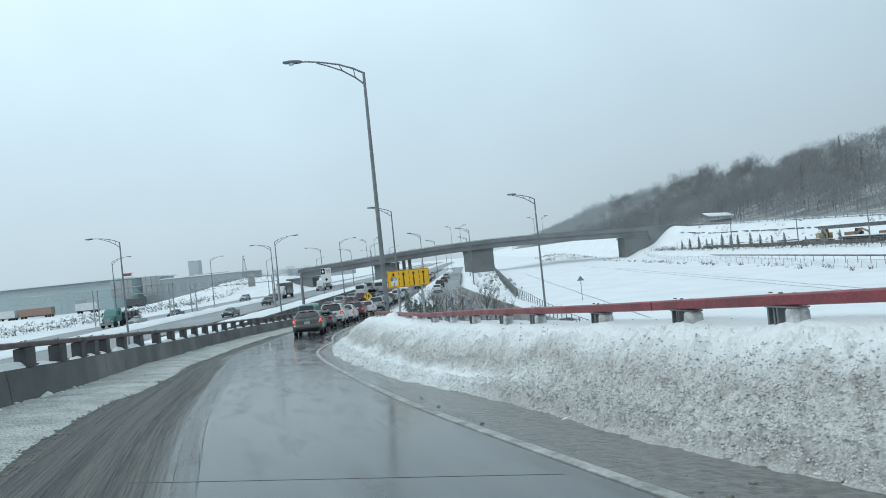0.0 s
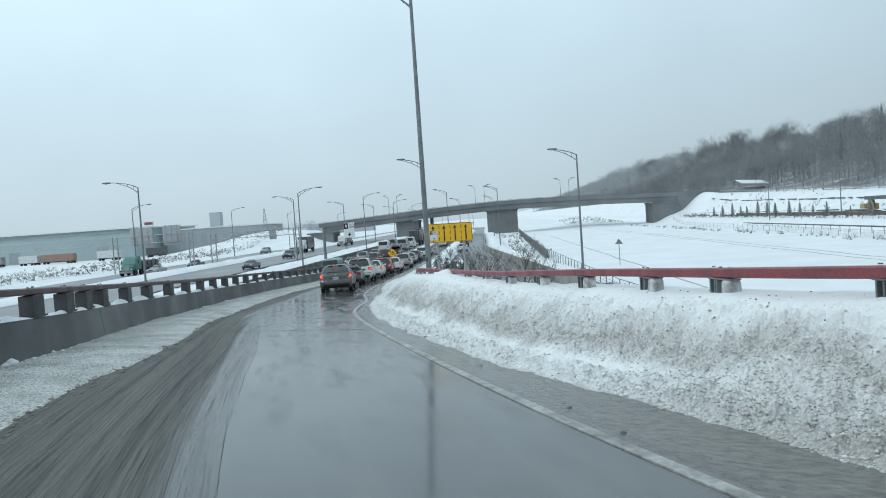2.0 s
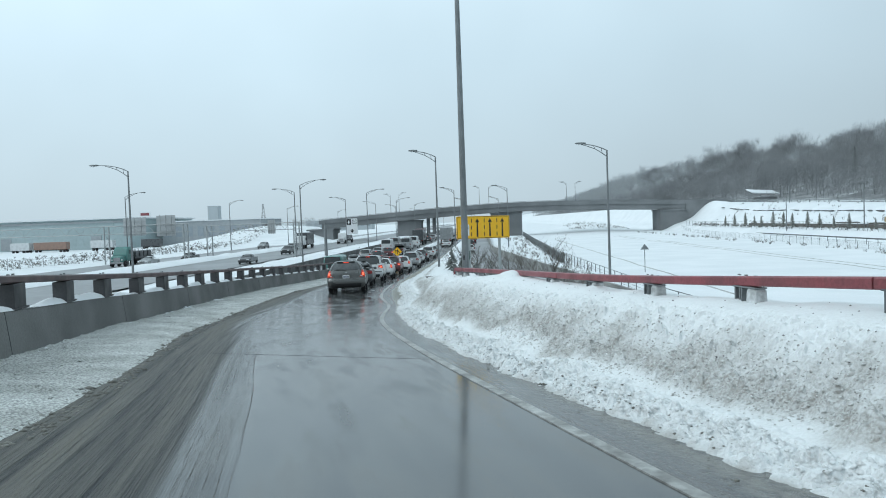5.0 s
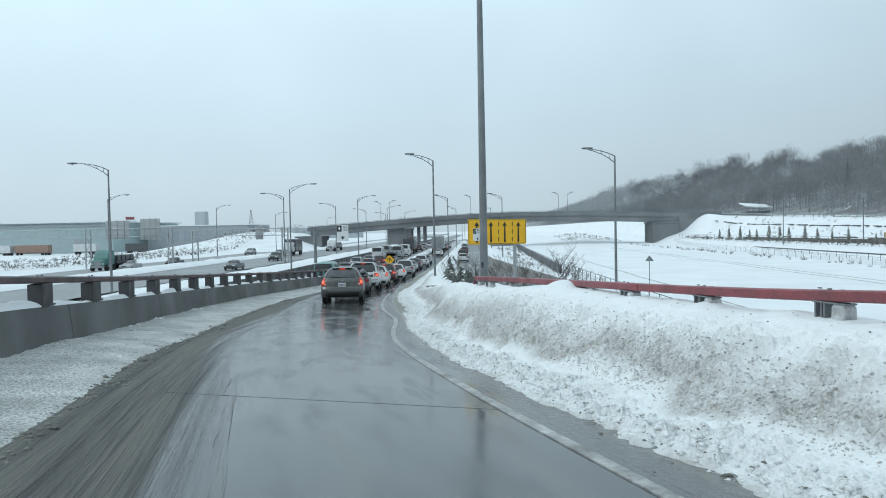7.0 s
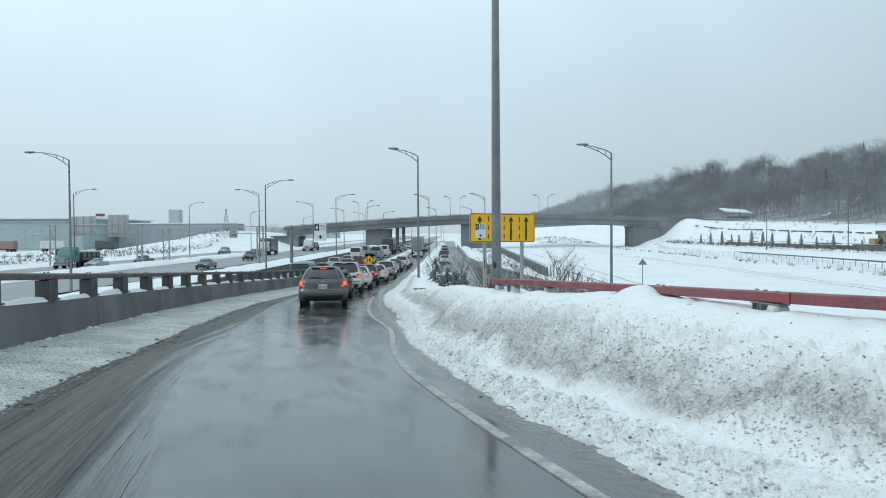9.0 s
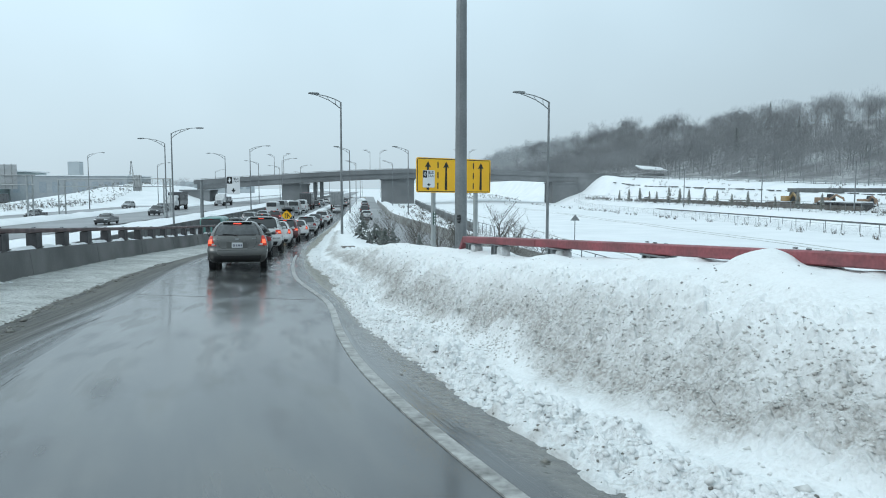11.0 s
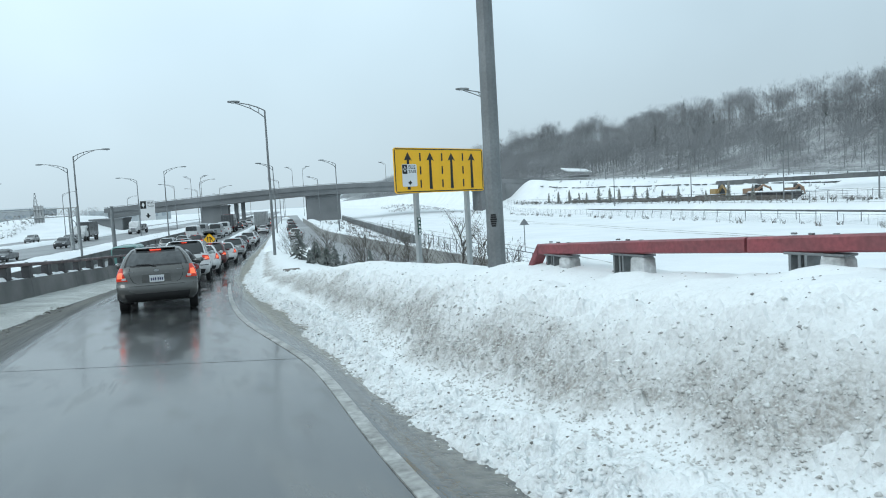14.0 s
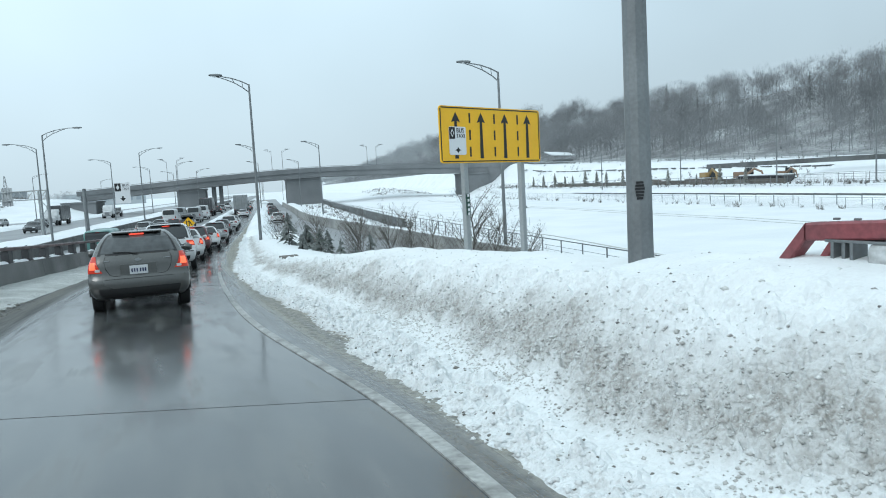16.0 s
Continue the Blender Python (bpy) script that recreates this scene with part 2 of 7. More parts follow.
# wet driving lane: streaks run along the road (uv: metres across, metres along)
def wet_road():
    m = bpy.data.materials.new("wet_asphalt")
    m.use_nodes = True
    n, l = m.node_tree.nodes, m.node_tree.links
    b = n["Principled BSDF"]
    uv = n.new("ShaderNodeUVMap")
    uv.uv_map = "across"

    def noise_at(sx, sy, detail, scale=1.0):
        mp = n.new("ShaderNodeMapping")
        mp.inputs["Scale"].default_value = (sx, sy, 1)
        l.new(uv.outputs[0], mp.inputs["Vector"])
        t = n.new("ShaderNodeTexNoise")
        t.inputs["Scale"].default_value, t.inputs["Detail"].default_value = scale, detail
        l.new(mp.outputs[0], t.inputs["Vector"])
        return t.outputs["Fac"]

    def rng(v, a, b_, c, d):
        r = n.new("ShaderNodeMapRange")
        for k, q in zip(("From Min", "From Max", "To Min", "To Max"), (a, b_, c, d)):
            r.inputs[k].default_value = q
        l.new(v, r.inputs["Value"])
        return r.outputs["Result"]

    def math_(op, a, c):
        q = n.new("ShaderNodeMath")
        q.operation = op
        for i, v in enumerate((a, c)):
            if isinstance(v, (int, float)):
                q.inputs[i].default_value = v
            else:
                l.new(v, q.inputs[i])
        return q.outputs[0]

    streak = noise_at(5.0, 0.10, 6.0)
    fine = noise_at(26.0, 0.9, 5.0)
    patch = noise_at(0.7, 0.16, 4.0)
    sep = n.new("ShaderNodeSeparateXYZ")
    l.new(uv.outputs[0], sep.inputs[0])
    # slush share: none in the wet wheel tracks, more towards both sides
    lines = noise_at(15.0, 0.05, 3.0)
    shy = math_("ADD", sep.outputs["X"], rng(sep.outputs["Y"], 19.0, 30.0, 0.0, 0.7))
    left = rng(math_("ADD", shy, math_("MULTIPLY", math_("SUBTRACT", streak, 0.5), 1.0)), -2.6, -3.15, 0.0, 1.0)
    right = rng(math_("ADD", sep.outputs["X"], math_("MULTIPLY", math_("SUBTRACT", streak, 0.5), 0.8)), 0.0, 0.5, 0.0, 1.0)
    crusted = rng(math_("ADD", sep.outputs["Y"], math_("MULTIPLY", math_("SUBTRACT", patch, 0.5), 14.0)), 24.0, 35.0, 0.3, 1.0)
    right = math_("MULTIPLY", right, crusted)
    film = rng(math_("ADD", streak, math_("MULTIPLY", fine, 0.35)), 0.70, 0.95, 0.0, 0.14)
    film = math_("MAXIMUM", film, rng(math_("ADD", noise_at(2.4, 0.5, 6.0), math_("MULTIPLY", fine, 0.25)), 0.60, 0.78, 0.0, 0.3))
    side = math_("MAXIMUM", left, right)
    slush = math_("MULTIPLY", side, rng(math_("ADD", streak, math_("MULTIPLY", fine, 0.6)), 0.62, 1.02, 0.05, 1.0))
    slush = math_("MAXIMUM", slush, math_("MULTIPLY", left, math_("MULTIPLY", rng(lines, 0.51, 0.58, 0.0, 0.9), rng(streak, 0.3, 0.6, 0.25, 1.0))))
    slush = math_("MAXIMUM", math_("MAXIMUM", slush, math_("MULTIPLY", right, 0.55)), film)
    mix = n.new("ShaderNodeMix")
    mix.data_type = "RGBA"
    mix.inputs[6].default_value, mix.inputs[7].default_value = (0.055, 0.058, 0.060, 1), (0.17, 0.166, 0.148, 1)
    l.new(slush, mix.inputs[0])
    grainy = n.new("ShaderNodeTexNoise")
    grainy.inputs["Scale"].default_value, grainy.inputs["Detail"].default_value = 11.0, 6.0
    l.new(uv.outputs[0], grainy.inputs["Vector"])
    crust = math_("MULTIPLY", right, rng(math_("ADD", grainy.outputs["Fac"], math_("MULTIPLY", streak, 0.3)), 0.48, 0.74, 0.05, 0.9))
    spread = math_("MULTIPLY", right, math_("MULTIPLY", rng(sep.outputs["Y"], 31.0, 39.0, 0.0, 0.5), rng(grainy.outputs["Fac"], 0.3, 0.6, 0.5, 1.0)))
    crust = math_("MAXIMUM", crust, spread)
    mix2 = n.new("ShaderNodeMix")
    mix2.data_type = "RGBA"
    mix2.inputs[7].default_value = (0.40, 0.388, 0.335, 1)
    l.new(crust, mix2.inputs[0])
    l.new(mix.outputs[2], mix2.inputs[6])
    l.new(mix2.outputs[2], b.inputs["Base Color"])
    l.new(rng(side, 0.0, 0.8, 0.7, 0.12), b.inputs["Specular IOR Level"])
    wet = math_("ADD", rng(patch, 0.35, 0.7, 0.09, 0.2), rng(noise_at(3.0, 0.7, 6.0), 0.5, 0.75, 0.0, 0.16))
    l.new(math_("MAXIMUM", wet, math_("MULTIPLY", math_("MAXIMUM", slush, math_("MULTIPLY", side, 0.75)), 0.8)), b.inputs["Roughness"])
    bu = n.new("ShaderNodeBump")
    bu.inputs["Strength"].default_value, bu.inputs["Distance"].default_value = 1.0, 0.11
    ruts = math_("MULTIPLY", left, math_("ADD", streak, math_("MULTIPLY", fine, 0.5)))
    l.new(math_("ADD", ruts, math_("MULTIPLY", right, math_("MULTIPLY", grainy.outputs["Fac"], 0.9))), bu.inputs["Height"])
    l.new(bu.outputs["Normal"], b.inputs["Normal"])
    return m


# ploughed snow: clean crest, gritty middle band, white tumbled foot (uv: place across the bank, metres along)
def bank_snow():
    m = bpy.data.materials.new("ploughed_gritty_snow")
    m.use_nodes = True
    n, l = m.node_tree.nodes, m.node_tree.links
    b = n["Principled BSDF"]
    uv = n.new("ShaderNodeUVMap")
    uv.uv_map = "across"
    co = n.new("ShaderNodeTexCoord")

    def tex(kind, scale, detail=3.0):
        t = n.new(kind)
        t.inputs["Scale"].default_value = scale
        if kind == "ShaderNodeTexNoise":
            t.inputs["Detail"].default_value = detail
        l.new(co.outputs["Object"], t.inputs["Vector"])
        return t.outputs["Fac" if kind == "ShaderNodeTexNoise" else "Distance"]

    def rng(v, a, b_, c, d):
        r = n.new("ShaderNodeMapRange")
        for k, q in zip(("From Min", "From Max", "To Min", "To Max"), (a, b_, c, d)):
            r.inputs[k].default_value = q
        l.new(v, r.inputs["Value"])
        return r.outputs["Result"]

    def math_(op, a, c):
        q = n.new("ShaderNodeMath")
        q.operation = op
        for i, v in enumerate((a, c)):
            if isinstance(v, (int, float)):
                q.inputs[i].default_value = v
            else:
                l.new(v, q.inputs[i])
        return q.outputs[0]

    sep = n.new("ShaderNodeSeparateXYZ")
    l.new(uv.outputs[0], sep.inputs[0])
    big, mid, fine = tex("ShaderNodeTexNoise", 0.8), tex("ShaderNodeTexNoise", 6.5, 4.0), tex("ShaderNodeTexNoise", 38.0, 4.0)
    warp = n.new("ShaderNodeTexNoise")
    warp.inputs["Scale"].default_value = 14.0
    l.new(co.outputs["Object"], warp.inputs["Vector"])
    bent = n.new("ShaderNodeMix")
    bent.data_type = "RGBA"
    bent.blend_type = "LINEAR_LIGHT"
    bent.inputs[0].default_value = 0.022
    l.new(co.outputs["Object"], bent.inputs[6])
    l.new(warp.outputs["Color"], bent.inputs[7])
    vor = n.new("ShaderNodeTexVoronoi")
    vor.inputs["Scale"].default_value = 19.0
    l.new(bent.outputs[2], vor.inputs["Vector"])
    cell = vor.outputs["Distance"]
    across = math_("ADD", sep.outputs["X"], math_("MULTIPLY", math_("SUBTRACT", big, 0.5), 1.1))
    band = math_("MULTIPLY", rng(across, 1.05, 1.35, 0.0, 1.0), rng(across, 1.45, 1.9, 1.0, 0.0))
    near = rng(sep.outputs["Y"], 11.5, 8.0, 0.0, 0.85)
    band = math_("MAXIMUM", band, math_("MULTIPLY", near, math_("MULTIPLY", rng(across, 0.05, 0.25, 0.0, 1.0), rng(across, 1.8, 1.3, 0.0, 1.0))))
    foot = rng(sep.outputs["X"], 0.55, 0.22, 0.0, 1.0)
    speck = tex("ShaderNodeTexNoise", 21.0, 3.0)
    # tone between lumps: crevice shade put into the colour, along with real grit
    gaps = math_("MAXIMUM", rng(fine, 0.42, 0.64, 0.0, 0.8), rng(cell, 0.5, 0.85, 0.0, 0.4))
    grit = math_("MULTIPLY", band, math_("MULTIPLY", rng(fine, 0.4, 0.62, 0.55, 1.0), rng(mid, 0.35, 0.6, 0.6, 1.0)))
    grit = math_("MAXIMUM", grit, math_("MULTIPLY", band, rng(mid, 0.3, 0.65, 0.18, 0.42)))
    grit = math_("MAXIMUM", grit, math_("MULTIPLY", near, math_("MULTIPLY", rng(across, 1.3, 0.5, 0.0, 1.0), rng(fine, 0.36, 0.6, 0.7, 1.1))))
    gap_shade = math_("MULTIPLY", rng(across, 1.0, 0.8, 0.0, 0.6), math_("MULTIPLY", gaps, rng(mid, 0.45, 0.6, 0.1, 1.0)))
    thin = math_("MULTIPLY", gaps, math_("MULTIPLY", rng(across, 2.5, 2.0, 0.06, 0.28), rng(mid, 0.35, 0.6, 0.3, 1.0)))
    specks = math_("MULTIPLY", rng(fine, 0.66, 0.72, 0.0, 0.5), rng(mid, 0.45, 0.6, 0.0, 1.0))
    dirt_and_shade = math_("MAXIMUM", math_("MAXIMUM", math_("MAXIMUM", grit, gap_shade), math_("MAXIMUM", thin, specks)), math_("MULTIPLY", foot, rng(math_("ADD", mid, foot), 0.75, 1.25, 0.1, 1.0)))
    mix = n.new("ShaderNodeMix")
    mix.data_type = "RGBA"
    mix.inputs[6].default_value, mix.inputs[7].default_value = (0.735, 0.76, 0.765, 1), (0.33, 0.315, 0.29, 1)
    l.new(dirt_and_shade, mix.inputs[0])
    l.new(mix.outputs[2], b.inputs["Base Color"])
    b.inputs["Roughness"].default_value = 0.75
    bu = n.new("ShaderNodeBump")
    bu.inputs["Strength"].default_value, bu.inputs["Distance"].default_value = 0.8, 0.05
    h = math_("ADD", math_("ADD", math_("MULTIPLY", cell, -0.45), math_("MULTIPLY", speck, -0.25)), math_("ADD", math_("MULTIPLY", fine, 0.6), math_("MULTIPLY", mid, 0.45)))
    rough = math_("MAXIMUM", math_("MAXIMUM", band, rng(across, 1.0, 0.8, 0.0, 1.0)), rng(across, 2.3, 1.9, 0.16, 0.45))
    l.new(math_("MULTIPLY", h, rough), bu.inputs["Height"])
    l.new(bu.outputs["Normal"], b.inputs["Normal"])
    return m


def lump_snow(name, dark, pale):
    """Dirty snow that differs from lump to lump."""
    m = mat(name, pale, 0.8, vary=0.15, blotch=9.0, grain=60, base2=tuple(0.8 * c for c in pale))
    n, l = m.node_tree.nodes, m.node_tree.links
    geo = n.new("ShaderNodeNewGeometry")
    mix = n.new("ShaderNodeMix")
    mix.data_type = "RGBA"
    mix.inputs[6].default_value = (*dark, 1)
    l.new(geo.outputs["Random Per Island"], mix.inputs[0])
    b = n["Principled BSDF"]
    l.new(b.inputs["Base Color"].links[0].from_socket, mix.inputs[7])
    l.new(mix.outputs[2], b.inputs["Base Color"])
    return m


GRIT_LUMP = lump_snow("gritty_snow_lumps", (0.40, 0.395, 0.375), (0.69, 0.70, 0.69))
DENT_CRUMB = lump_snow("dark_grit_and_dents", (0.16, 0.155, 0.15), (0.42, 0.42, 0.41))
WHITE_LUMP = lump_snow("white_snow_lumps", (0.62, 0.63, 0.625), (0.75, 0.77, 0.775))
BANK_SNOW = bank_snow()
WET = wet_road()


# ---- helpers for meshes ----
def mesh_of(name, bm, material, smooth=False):
    me = bpy.data.meshes.new(name)
    bm.normal_update()
    bm.to_mesh(me)
    bm.free()
    for m in material if isinstance(material, (list, tuple)) else (material,):
        me.materials.append(m)
    if smooth:
        me.polygons.foreach_set("use_smooth", [True] * len(me.polygons))
    return me


def part(name, bm, material, parent, label="", smooth=False):
    ob = new(name, mesh_of(name, bm, material, smooth))
    ob.parent = parent
    if label:
        tagged(ob, label)
    return ob


def thing(name, label, category, group="", kind="", m=None):
    ob = new(name)
    ob.empty_display_size = 0.3
    if m is not None:
        ob.matrix_world = m
    return tagged(ob, label, category, group, kind)


def solid(name, bm, material, label, category, kind="", group="", smooth=False):
    return tagged(new(name, mesh_of(name, bm, material, smooth)), label, category, group, kind)


def box(bm, c, s, m=None, bevel=0.0):
    """A box round c of size s, turned by m."""
    made = bmesh.ops.create_cube(bm, size=1.0)["verts"]
    for v in made:
        v.co = Vector((v.co.x * s[0] + c[0], v.co.y * s[1] + c[1], v.co.z * s[2] + c[2]))
        if m is not None:
            v.co = m @ v.co
    if bevel:
        edges = list({e for v in made for e in v.link_edges})
        bmesh.ops.bevel(bm, geom=edges, offset=bevel, segments=2, affect="EDGES", profile=0.6)
    return bm


def nb():
    return bmesh.new()


def rings(bm, loops, cap=True, closed=True):
    """Skin between loops of points that all have the same count."""
    vs = [[bm.verts.new(p) for p in lp] for lp in loops]
    k = len(loops[0])
    for a, b in zip(vs, vs[1:]):
        for i in range(k if closed else k - 1):
            j = (i + 1) % k
            bm.faces.new((a[i], a[j], b[j], b[i]))
    if cap and closed:
        bm.faces.new(vs[0][::-1])
        bm.faces.new(vs[-1])
    return bm


def tube(bm, pts, r0, r1=None, sides=6):
    """A tapering tube along pts."""
    r1 = r0 if r1 is None else r1
    pts = [Vector(p) for p in pts]
    loops = []
    for i, p in enumerate(pts):
        d = (pts[min(i + 1, len(pts) - 1)] - pts[max(i - 1, 0)]).normalized()
        a = d.cross(Vector((0, 0, 1)) if abs(d.z) < 0.9 else Vector((1, 0, 0))).normalized()
        b = d.cross(a)
        r = r0 + (r1 - r0) * i / max(1, len(pts) - 1)
        loops.append([p + a * (r * math.cos(q)) + b * (r * math.sin(q)) for q in (2 * math.pi * k / sides for k in range(sides))])
    return rings(bm, loops)


def sweep(bm, path, section):
    """A closed section (across, up) swept along path rows (x, y, z, across direction)."""
    return rings(bm, [[Vector((x + ax * u, y + ay * u, z + v)) for u, v in section] for x, y, z, ax, ay in path])


def herm(rows):
    xs, ys = (np.array(c, float) for c in zip(*rows))
    ms = np.gradient(ys, xs)

    def f(x):
        x = np.clip(x, xs[0], xs[-1])
        i = np.clip(np.searchsorted(xs, x) - 1, 0, len(xs) - 2)
        h = xs[i + 1] - xs[i]
        s = (x - xs[i]) / h
        return (ys[i] * (2 * s**3 - 3 * s**2 + 1) + h * ms[i] * (s**3 - 2 * s**2 + s)
                + ys[i + 1] * (-2 * s**3 + 3 * s**2) + h * ms[i + 1] * (s**3 - s**2))
    return f


def grid_mesh(name, xs, ys, zf, material, smooth=True, uv=None):
    """A sheet over the plan: rows of x by rows of y, heights from zf(X, Y)."""
    X, Y = np.meshgrid(xs, ys) if np.ndim(xs) == 1 else (xs, ys)
    Zv = zf(X, Y)
    r, c = X.shape
    me = bpy.data.meshes.new(name)
    idx = np.arange(r * c).reshape(r, c)
    quads = np.stack([idx[:-1, :-1], idx[:-1, 1:], idx[1:, 1:], idx[1:, :-1]], -1).reshape(-1, 4)
    me.from_pydata(np.stack([X, Y, Zv], -1).reshape(-1, 3).tolist(), [], quads.tolist())
    me.materials.append(material)
    if smooth:
        me.polygons.foreach_set("use_smooth", [True] * len(me.polygons))
    if uv is not None:
        lay = me.uv_layers.new(name="across")
        lay.data.foreach_set("uv", uv.reshape(-1, 2)[quads.reshape(-1)].astype(np.float32).ravel())
    me.update()
    return me


def wobble(X, Y, size, seed=0.0, octaves=3):
    """Smooth value noise on arrays, -1 to 1."""
    out, amp, tot = 0.0, 1.0, 0.0
    for o in range(octaves):
        f = 2.0**o / size
        x, y = X * f + seed * 7.3 + o * 17.1, Y * f - seed * 3.1 + o * 5.7
        xi, yi = np.floor(x), np.floor(y)
        xf, yf = x - xi, y - yi
        xf, yf = xf * xf * (3 - 2 * xf), yf * yf * (3 - 2 * yf)

        def h(a, b):
            q = np.sin(a * 127.1 + b * 311.7 + seed * 13.7) * 43758.5453
            return (q - np.floor(q)) * 2 - 1
        out = out + amp * ((h(xi, yi) * (1 - xf) + h(xi + 1, yi) * xf) * (1 - yf) + (h(xi, yi + 1) * (1 - xf) + h(xi + 1, yi + 1) * xf) * yf)
        tot += amp
        amp *= 0.55
    return out / tot


# ---- plan ----
G = 4.3  # level of the motorway
RAMP_Z = herm([(-60, 12.6), (0, 8.93), (15, 8.01), (30, 7.10), (43, 6.42), (60, 5.6), (80, 4.9), (100, 4.5), (130, 4.3), (160, 4.3), (400, 4.3)])
LINE_X = herm([(-60, 38), (-15, 11.6), (-5, 6.9), (0, 4.75), (6, 2.36), (9, 1.27), (12, 0.32), (15, -0.55), (20, -2.05), (25, -3.3), (32, -4.2),
               (37, -5.0), (44, -5.85), (55, -6.9), (75, -7.9), (100, -8.1), (140, -7.9), (400, -7.2)])
BAR_X = herm([(-60, 30), (-15, 5.2), (-5, 0.75), (0, -1.45), (6, -3.8), (11.3, -5.6), (15, -6.35), (18.5, -7.3), (22.7, -8.45), (26, -9.08), (32, -10.2),
              (38, -11.1), (44, -11.75), (53, -12.4), (62, -12.8), (100, -13.3), (400, -13.0)])


PAINT = herm([(-60, 0), (12, 0), (15, -0.09), (20, -0.1), (28, -0.07), (32, -0.02), (34, -0.09), (37, -0.19), (42, -0.2), (47, -0.13), (55, 0), (400, 0)])  # painted line off LINE_X


def road_z(x, y):
    return RAMP_Z(y) + 0.028 * np.maximum(LINE_X(y) - x, -0.5) * np.clip((100 - y) / 40, 0, 1)


def along(fx, y0, y1, step, off=0.0, dz=0.0, zf=None):
    """Rows (x, y, z, across) along a curve x = fx(y); off: metres to its right."""
    out = []
    for y in np.arange(y0, y1 + step * 0.5, step):
        x, s = float(fx(y)), float(fx(y + 0.5) - fx(y - 0.5))
        k = math.hypot(1, s)
        ax, ay = 1 / k, -s / k
        px, py = x + ax * off, y + ay * off
        z = float(zf(px, py) if zf else road_z(px, py)) + dz
        out.append((px, py, z, ax, ay))
    return out


# ---- ground ----
def smooth01(a, b, v):
    s = np.clip((v - a) / (b - a), 0, 1)
    return s * s * (3 - 2 * s)


RIGHT_ROAD = herm([(-60, 12), (0, 9.5), (30, 7.2), (45, 5.5), (55, 4.3), (75, 2.1), (95, 0.0), (118, -2.2), (180, -3.2), (240, -3.6), (400, -3.4)])  # its middle


def up_x(y):
    """Near edge of the upper road, which swings away from the ramp."""
    return 118.9 - 0.163 * np.clip(y, -150, 239)


def up_z(y):
    return 5.0 + 0.031 * np.clip(y, -20, 262)


RIDGE = herm([(-400, 24), (0, 30), (200, 31.8), (260, 31.3), (330, 34), (400, 36), (510, 37.5), (700, 40.5), (1100, 34), (2200, 28), (3300, 24)])


def ground_z(X, Y):
    X, Y = np.asarray(X, float), np.asarray(Y, float)
    z = np.full(np.broadcast(X, Y).shape, G - 0.35) + 0.10 * wobble(X, Y, 9.0, 1) * smooth01(8, 14, np.abs(X - 2))
    # left verge, fence slope and yards
    z = z + smooth01(-68, -80, X) * (0.9 + 0.5 * wobble(X, Y, 26.0, 2)) - smooth01(-92, -120, X) * 1.2
    z = z + 0.55 * np.exp(-(((X + 28.5) / 3.4) ** 2)) * smooth01(60, 100, Y)
    # right: road shelf, planted slope, upper road and wooded hill
    ux, uz = up_x(Y), up_z(Y)
    z = z + smooth01(57, 63, X) * 1.9 + smooth01(67, ux - 3.5, X) * (uz - 5.85 + 0.4 * wobble(X, Y, 12, 3) * (1 - smooth01(ux - 8, ux - 4, X)))
    H = X - ux - 8
    z = z + smooth01(-2, 75, H) * (RIDGE(Y) - uz) + smooth01(12, 70, H) * 2.0 * wobble(X, Y, 60, 4) - smooth01(140, 620, H) * 20
    # bridge mounds
    z = z + 6.0 * smooth01(-50, -64, X) * np.exp(-(((Y - 262) / 24) ** 2)) * smooth01(-108, -80, X)
    z = z + 5.5 * smooth01(60, 75, X) * np.exp(-(((Y - 262) / 22) ** 2)) * (1 - smooth01(67, 79, X))
    z = z + 3.2 * np.exp(-(((X - 38) / 14) ** 2) - (((Y - 300) / 30) ** 2))
    # under the ramp
    r = road_z(X, Y) - 0.14
    out = np.maximum(BAR_X(Y) - 0.6 - X, X - (LINE_X(Y) + 3.3))
    emb = r - np.clip(out, 0, None) * 0.62
    return np.where(Y < 110, np.maximum(z, emb), z)


def spaced(a, b, fine, lo, hi):
    mid = np.arange(a, b, fine)
    down = a - (a - lo) * np.linspace(1, 0, 46, endpoint=False) ** 2.6
    up = b + (hi - b) * np.linspace(0, 1, 56) ** 2.6
    return np.concatenate([down, mid, up])


gx, gy = spaced(-36, 95, 0.9, -1800, 1900), spaced(-12, 120, 1.0, -500, 3200)
ground = tagged(new("ground", grid_mesh("ground", gx, gy, ground_z, SNOW)), "white snow field over rolling ground to the horizon", "snowy ground", kind="structure")


def road_strip(name, fx, half_l, half_r, y0, y1, step, material, label, zf, lift=0.0):
    rows_ = along(fx, y0, y1, step, zf=zf)
    us = np.linspace(-half_l, half_r, 6)
    X = np.array([[r[0] + r[3] * u for u in us] for r in rows_])
    Y = np.array([[r[1] + r[4] * u for u in us] for r in rows_])
    me = grid_mesh(name, X, Y, lambda a, b: zf(a, b) + lift, material)
    return tagged(new(name, me), label, "road", kind="structure")


